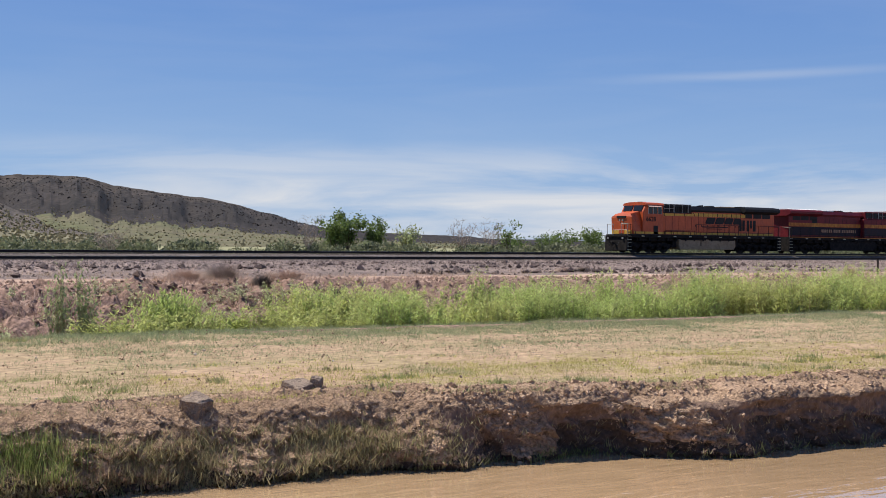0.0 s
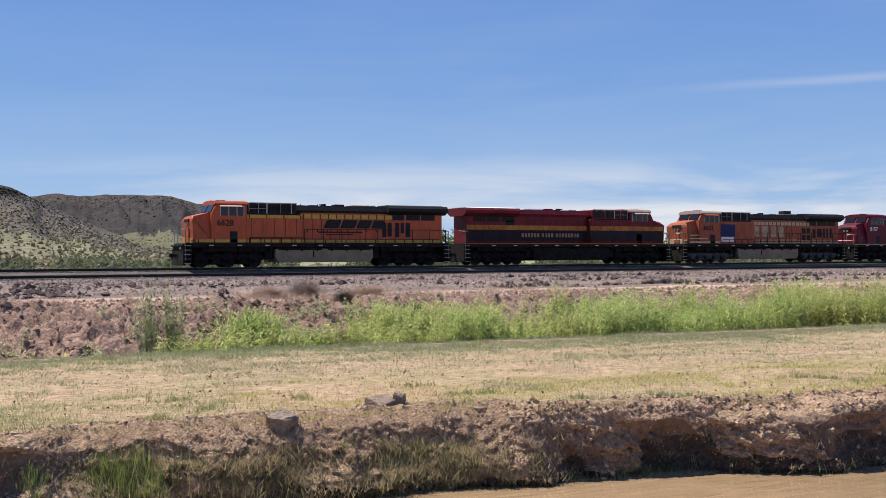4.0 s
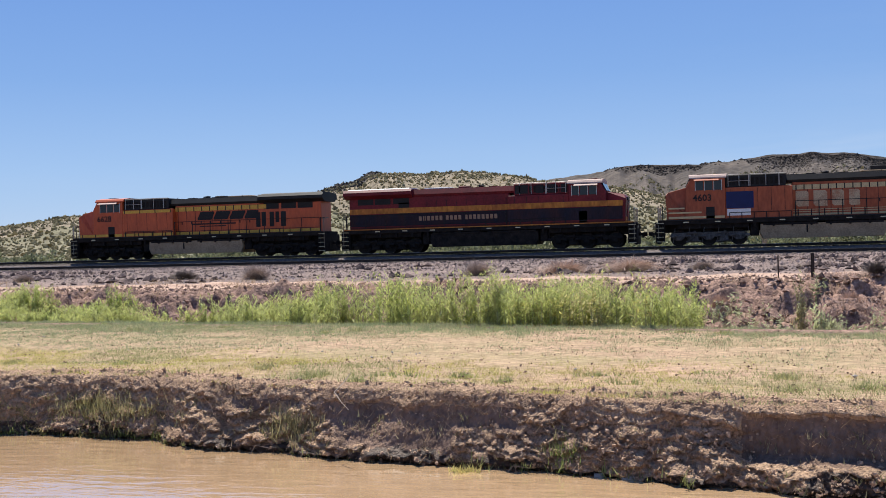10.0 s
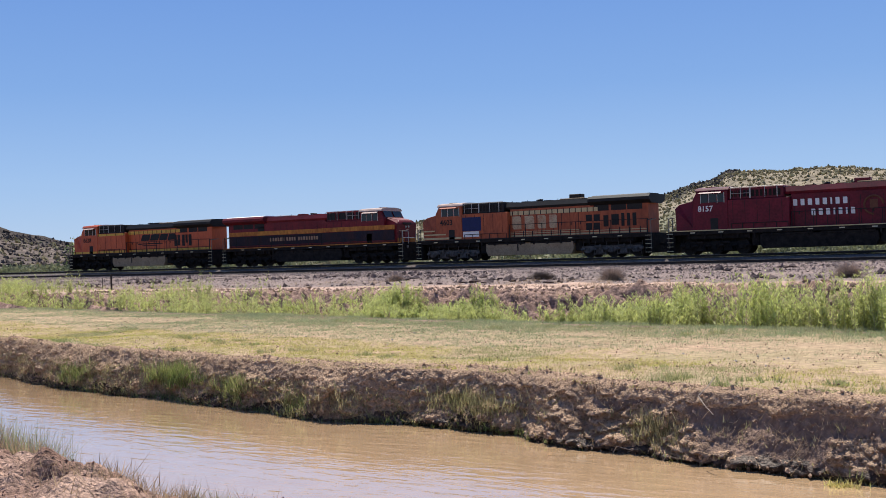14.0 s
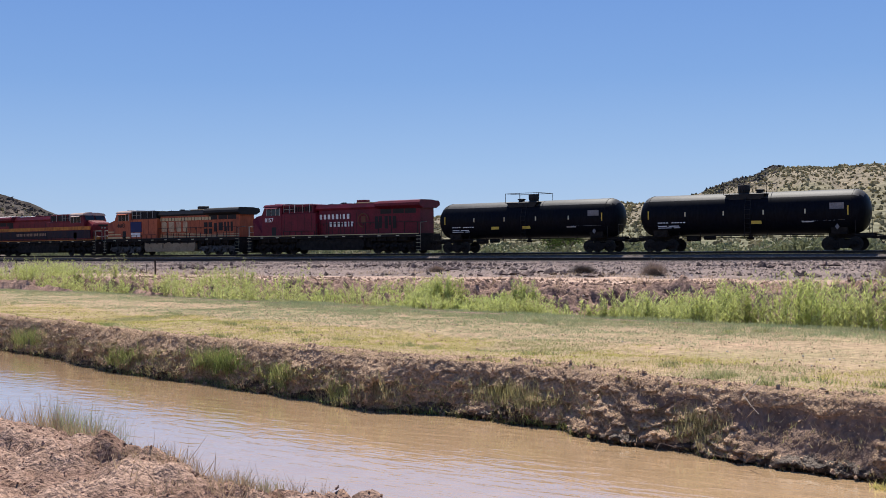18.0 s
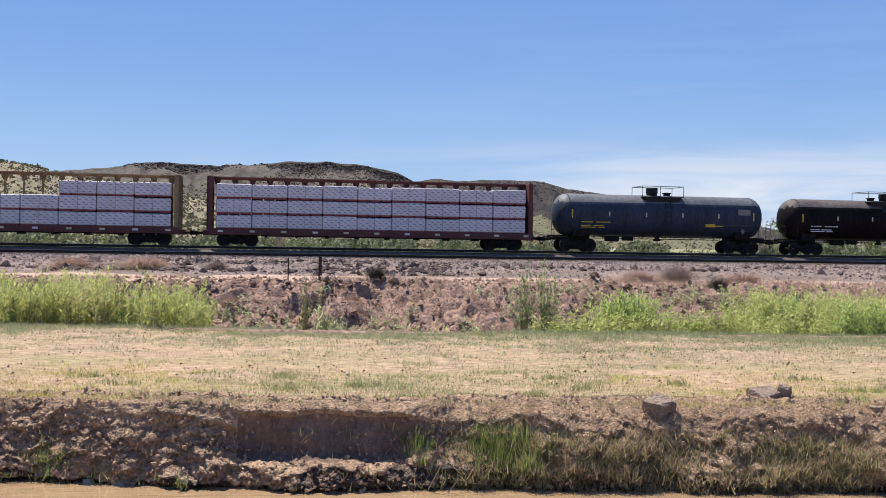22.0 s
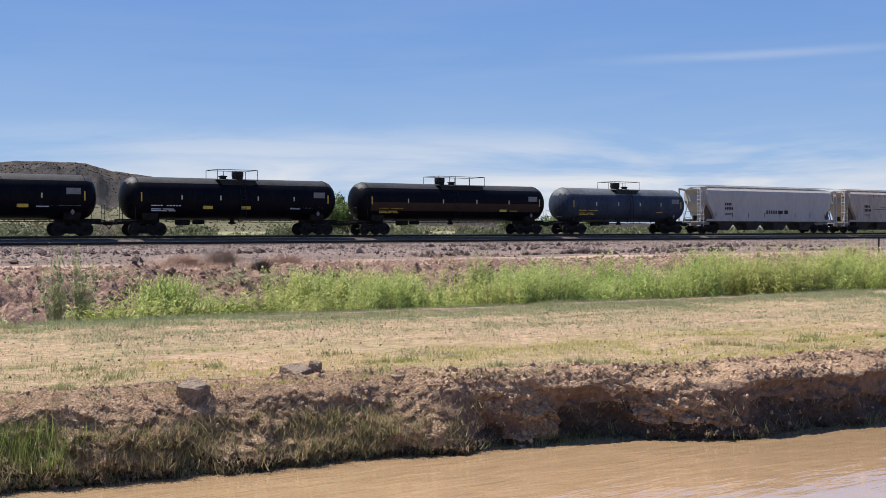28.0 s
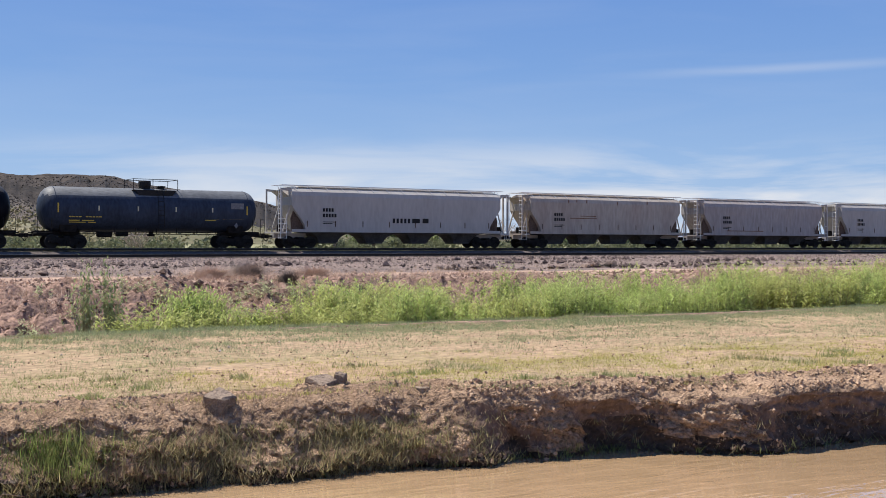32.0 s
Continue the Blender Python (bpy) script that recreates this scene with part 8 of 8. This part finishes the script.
def scrub(name, x, y, z, size, material, label, seed, m=26):
    """Low bushes: each a loose heap of leaf blades."""
    g_ = np.random.default_rng(seed)
    n = len(x)
    an, el = g_.uniform(0, math.tau, (n, m)), np.arcsin(g_.uniform(0, 1, (n, m)))
    rr = size[:, None] * g_.uniform(0.55, 1.0, (n, m))
    o = np.stack([np.cos(an) * np.cos(el), np.sin(an) * np.cos(el), np.sin(el) * 0.85], -1) * rr[..., None]
    c = np.stack([x, y, z], -1)[:, None] + o
    d = g_.normal(0, 1, (n, m, 3)) + o / size[:, None, None]
    d /= np.linalg.norm(d, axis=-1, keepdims=True)
    q = g_.normal(0, 1, (n, m, 3))
    q /= np.linalg.norm(q, axis=-1, keepdims=True)
    ln = (size[:, None] * g_.uniform(0.09, 0.22, (n, m)))[..., None]
    v = np.stack([c - d * ln, c + q * ln * 0.5, c + d * ln, c - q * ln * 0.5], 2).reshape(-1, 3)
    ob = mesh_of(name, v, np.arange(n * m * 4).reshape(-1, 4), material)
    return tagged(ob, label, "scrub", kind="stuff")


rng = np.random.default_rng(61)
sx_ = rng.uniform(-190, 190, 2600)
sy_ = 81.5 + rng.exponential(14, 2600)
scrub("line_scrub", sx_, sy_, far_z(sx_, sy_), rng.uniform(0.35, 1.1, 2600) * (1 - 0.45 * (sy_ < 84)), BUSH_LEAF, "green and grey scrub bushes behind the line", 62, 40)
sx_ = rng.uniform(-150, 150, 420)
sy_ = rng.uniform(84, 108, 420)
scrub("tall_scrub", sx_, sy_, far_z(sx_, sy_) + 0.3, rng.uniform(0.9, 1.7, 420), TALL_BUSH, "taller grey-green bushes behind the line", 63, 150)
gx2, gy2 = rng.uniform(-160, 160, 26000), 80.5 + rng.exponential(16, 26000)
blades("plain_grass", gx2, gy2, far_z(gx2, gy2), rng.uniform(0.1, 0.32, 26000), PLAIN_GRASS, "dry and green grass on the plain behind the line", "grass", 64, 4, 0.25, 0.022, 0.5)


def hill_scrub(name, n, u0, u1, size, label, seed):
    v, us = HILLS[name]
    g_ = np.random.default_rng(seed)
    ok = np.where((us >= u0) & (us <= u1))[0]
    i, j = g_.choice(ok[:-1], n), g_.integers(0, v.shape[1] - 1, n)
    a_, b_ = g_.uniform(0, 1, (n, 1)), g_.uniform(0, 1, (n, 1))
    p = v[i, j] * (1 - a_) * (1 - b_) + v[i + 1, j] * a_ * (1 - b_) + v[i, j + 1] * (1 - a_) * b_ + v[i + 1, j + 1] * a_ * b_
    s = size[0] + (size[1] - size[0]) * g_.uniform(0, 1, n) ** 2.2
    return lumps("hill_scrub", p + [0, 0, 0.15], s, HILL_BUSH, label, "scrub", seed)


hill_scrub("hill_1", 13000, 0.05, 0.97, (0.2, 0.8), "dark green scrub dotted over the near mesa slope", 71)
hill_scrub("hill_2", 5000, 0.02, 0.75, (0.25, 1.0), "dark scrub dotted over the mesa slope", 72)
hill_scrub("hill_3", 3000, 0.02, 0.42, (0.25, 0.7), "dark scrub dotted over the distant slope", 73)
hill_scrub("hill_4", 2500, 0.02, 0.9, (0.25, 0.8), "dark scrub dotted over the rocky hill", 74)


def boulders(name, n, u0, u1, az0, az1, size, label, seed, material=None):
    """Dark basalt blocks standing along a rim or strewn over a slope."""
    v, us = HILLS[name]
    g_ = np.random.default_rng(seed)
    az = np.degrees(np.arctan2(v[0, :, 0], v[0, :, 1]))
    lo_, hi_ = np.searchsorted(us, u0), np.searchsorted(us, u1)
    i = lo_ + ((hi_ - lo_) * (1 - g_.uniform(0, 1, n) ** (2.2 if u0 > 0.8 else 1.0))).astype(int)
    at = az0 + (az1 - az0) * (g_.triangular(0, 0.5, 1, n) if u0 > 0.8 else g_.uniform(0, 1, n))
    j = np.clip(np.searchsorted(az, at), 0, len(az) - 2)
    i = np.minimum(i, len(us) - 2)
    a_, b_ = g_.uniform(0, 1, (n, 1)), g_.uniform(0, 1, (n, 1))
    p = v[i, j] * (1 - a_) * (1 - b_) + v[i + 1, j] * a_ * (1 - b_) + v[i, j + 1] * (1 - a_) * b_ + v[i + 1, j + 1] * a_ * b_
    s_ = g_.uniform(*size, n) * g_.uniform(0.5, 1.1, n)
    ob = lumps("boulders", p, s_, material or CLIFF, label, "boulders", seed)
    return ob


boulders("hill_2", 1700, 0.88, 0.975, -0.4, 9.2, (0.4, 1.0), "dark basalt blocks along the mesa rim", 81)
boulders("hill_2", 700, 0.89, 0.975, -7.0, -0.4, (0.4, 0.9), "dark basalt blocks along the mesa rim", 82)
boulders("hill_2", 2200, 0.38, 0.95, 1.0, 11, (0.3, 0.8), "dark stones strewn over the mesa slope", 83, ROCK)
boulders("hill_3", 1500, 0.5, 0.97, 7, 26, (0.4, 1.2), "dark stones strewn over the volcanic slope", 84, DARK_ROCK)
boulders("hill_1", 420, 0.86, 0.98, -22.4, -18.2, (0.3, 1.0), "dark rock outcrop on the near hill", 85, ROCK)
boulders("hill_4", 2200, 0.1, 0.97, -64, -49, (0.3, 1.0), "brown rocks strewn over the hill", 86, BROWN_ROCK)


# ------------------------------------------------------------------ what moves
def rolled(t):
    return float(np.interp(t, [r[0] for r in ROLLED], [r[1] for r in ROLLED]))


def motions():
    for thing, x0 in CARS:
        walk(thing, [(t, pose(x0 - s, Y_FAR, Z_FAR)) for t, s in ROLLED])
    for wheelset, r, x in TURNING:
        every = 2 if r > 0.5 else 1
        walk(wheelset, [(k / FPS, pose(x, 0, r) @ Matrix.Rotation(-rolled(k / FPS) / r, 4, "Y")) for k in range(0, 32 * FPS + 1, every)])


motions()
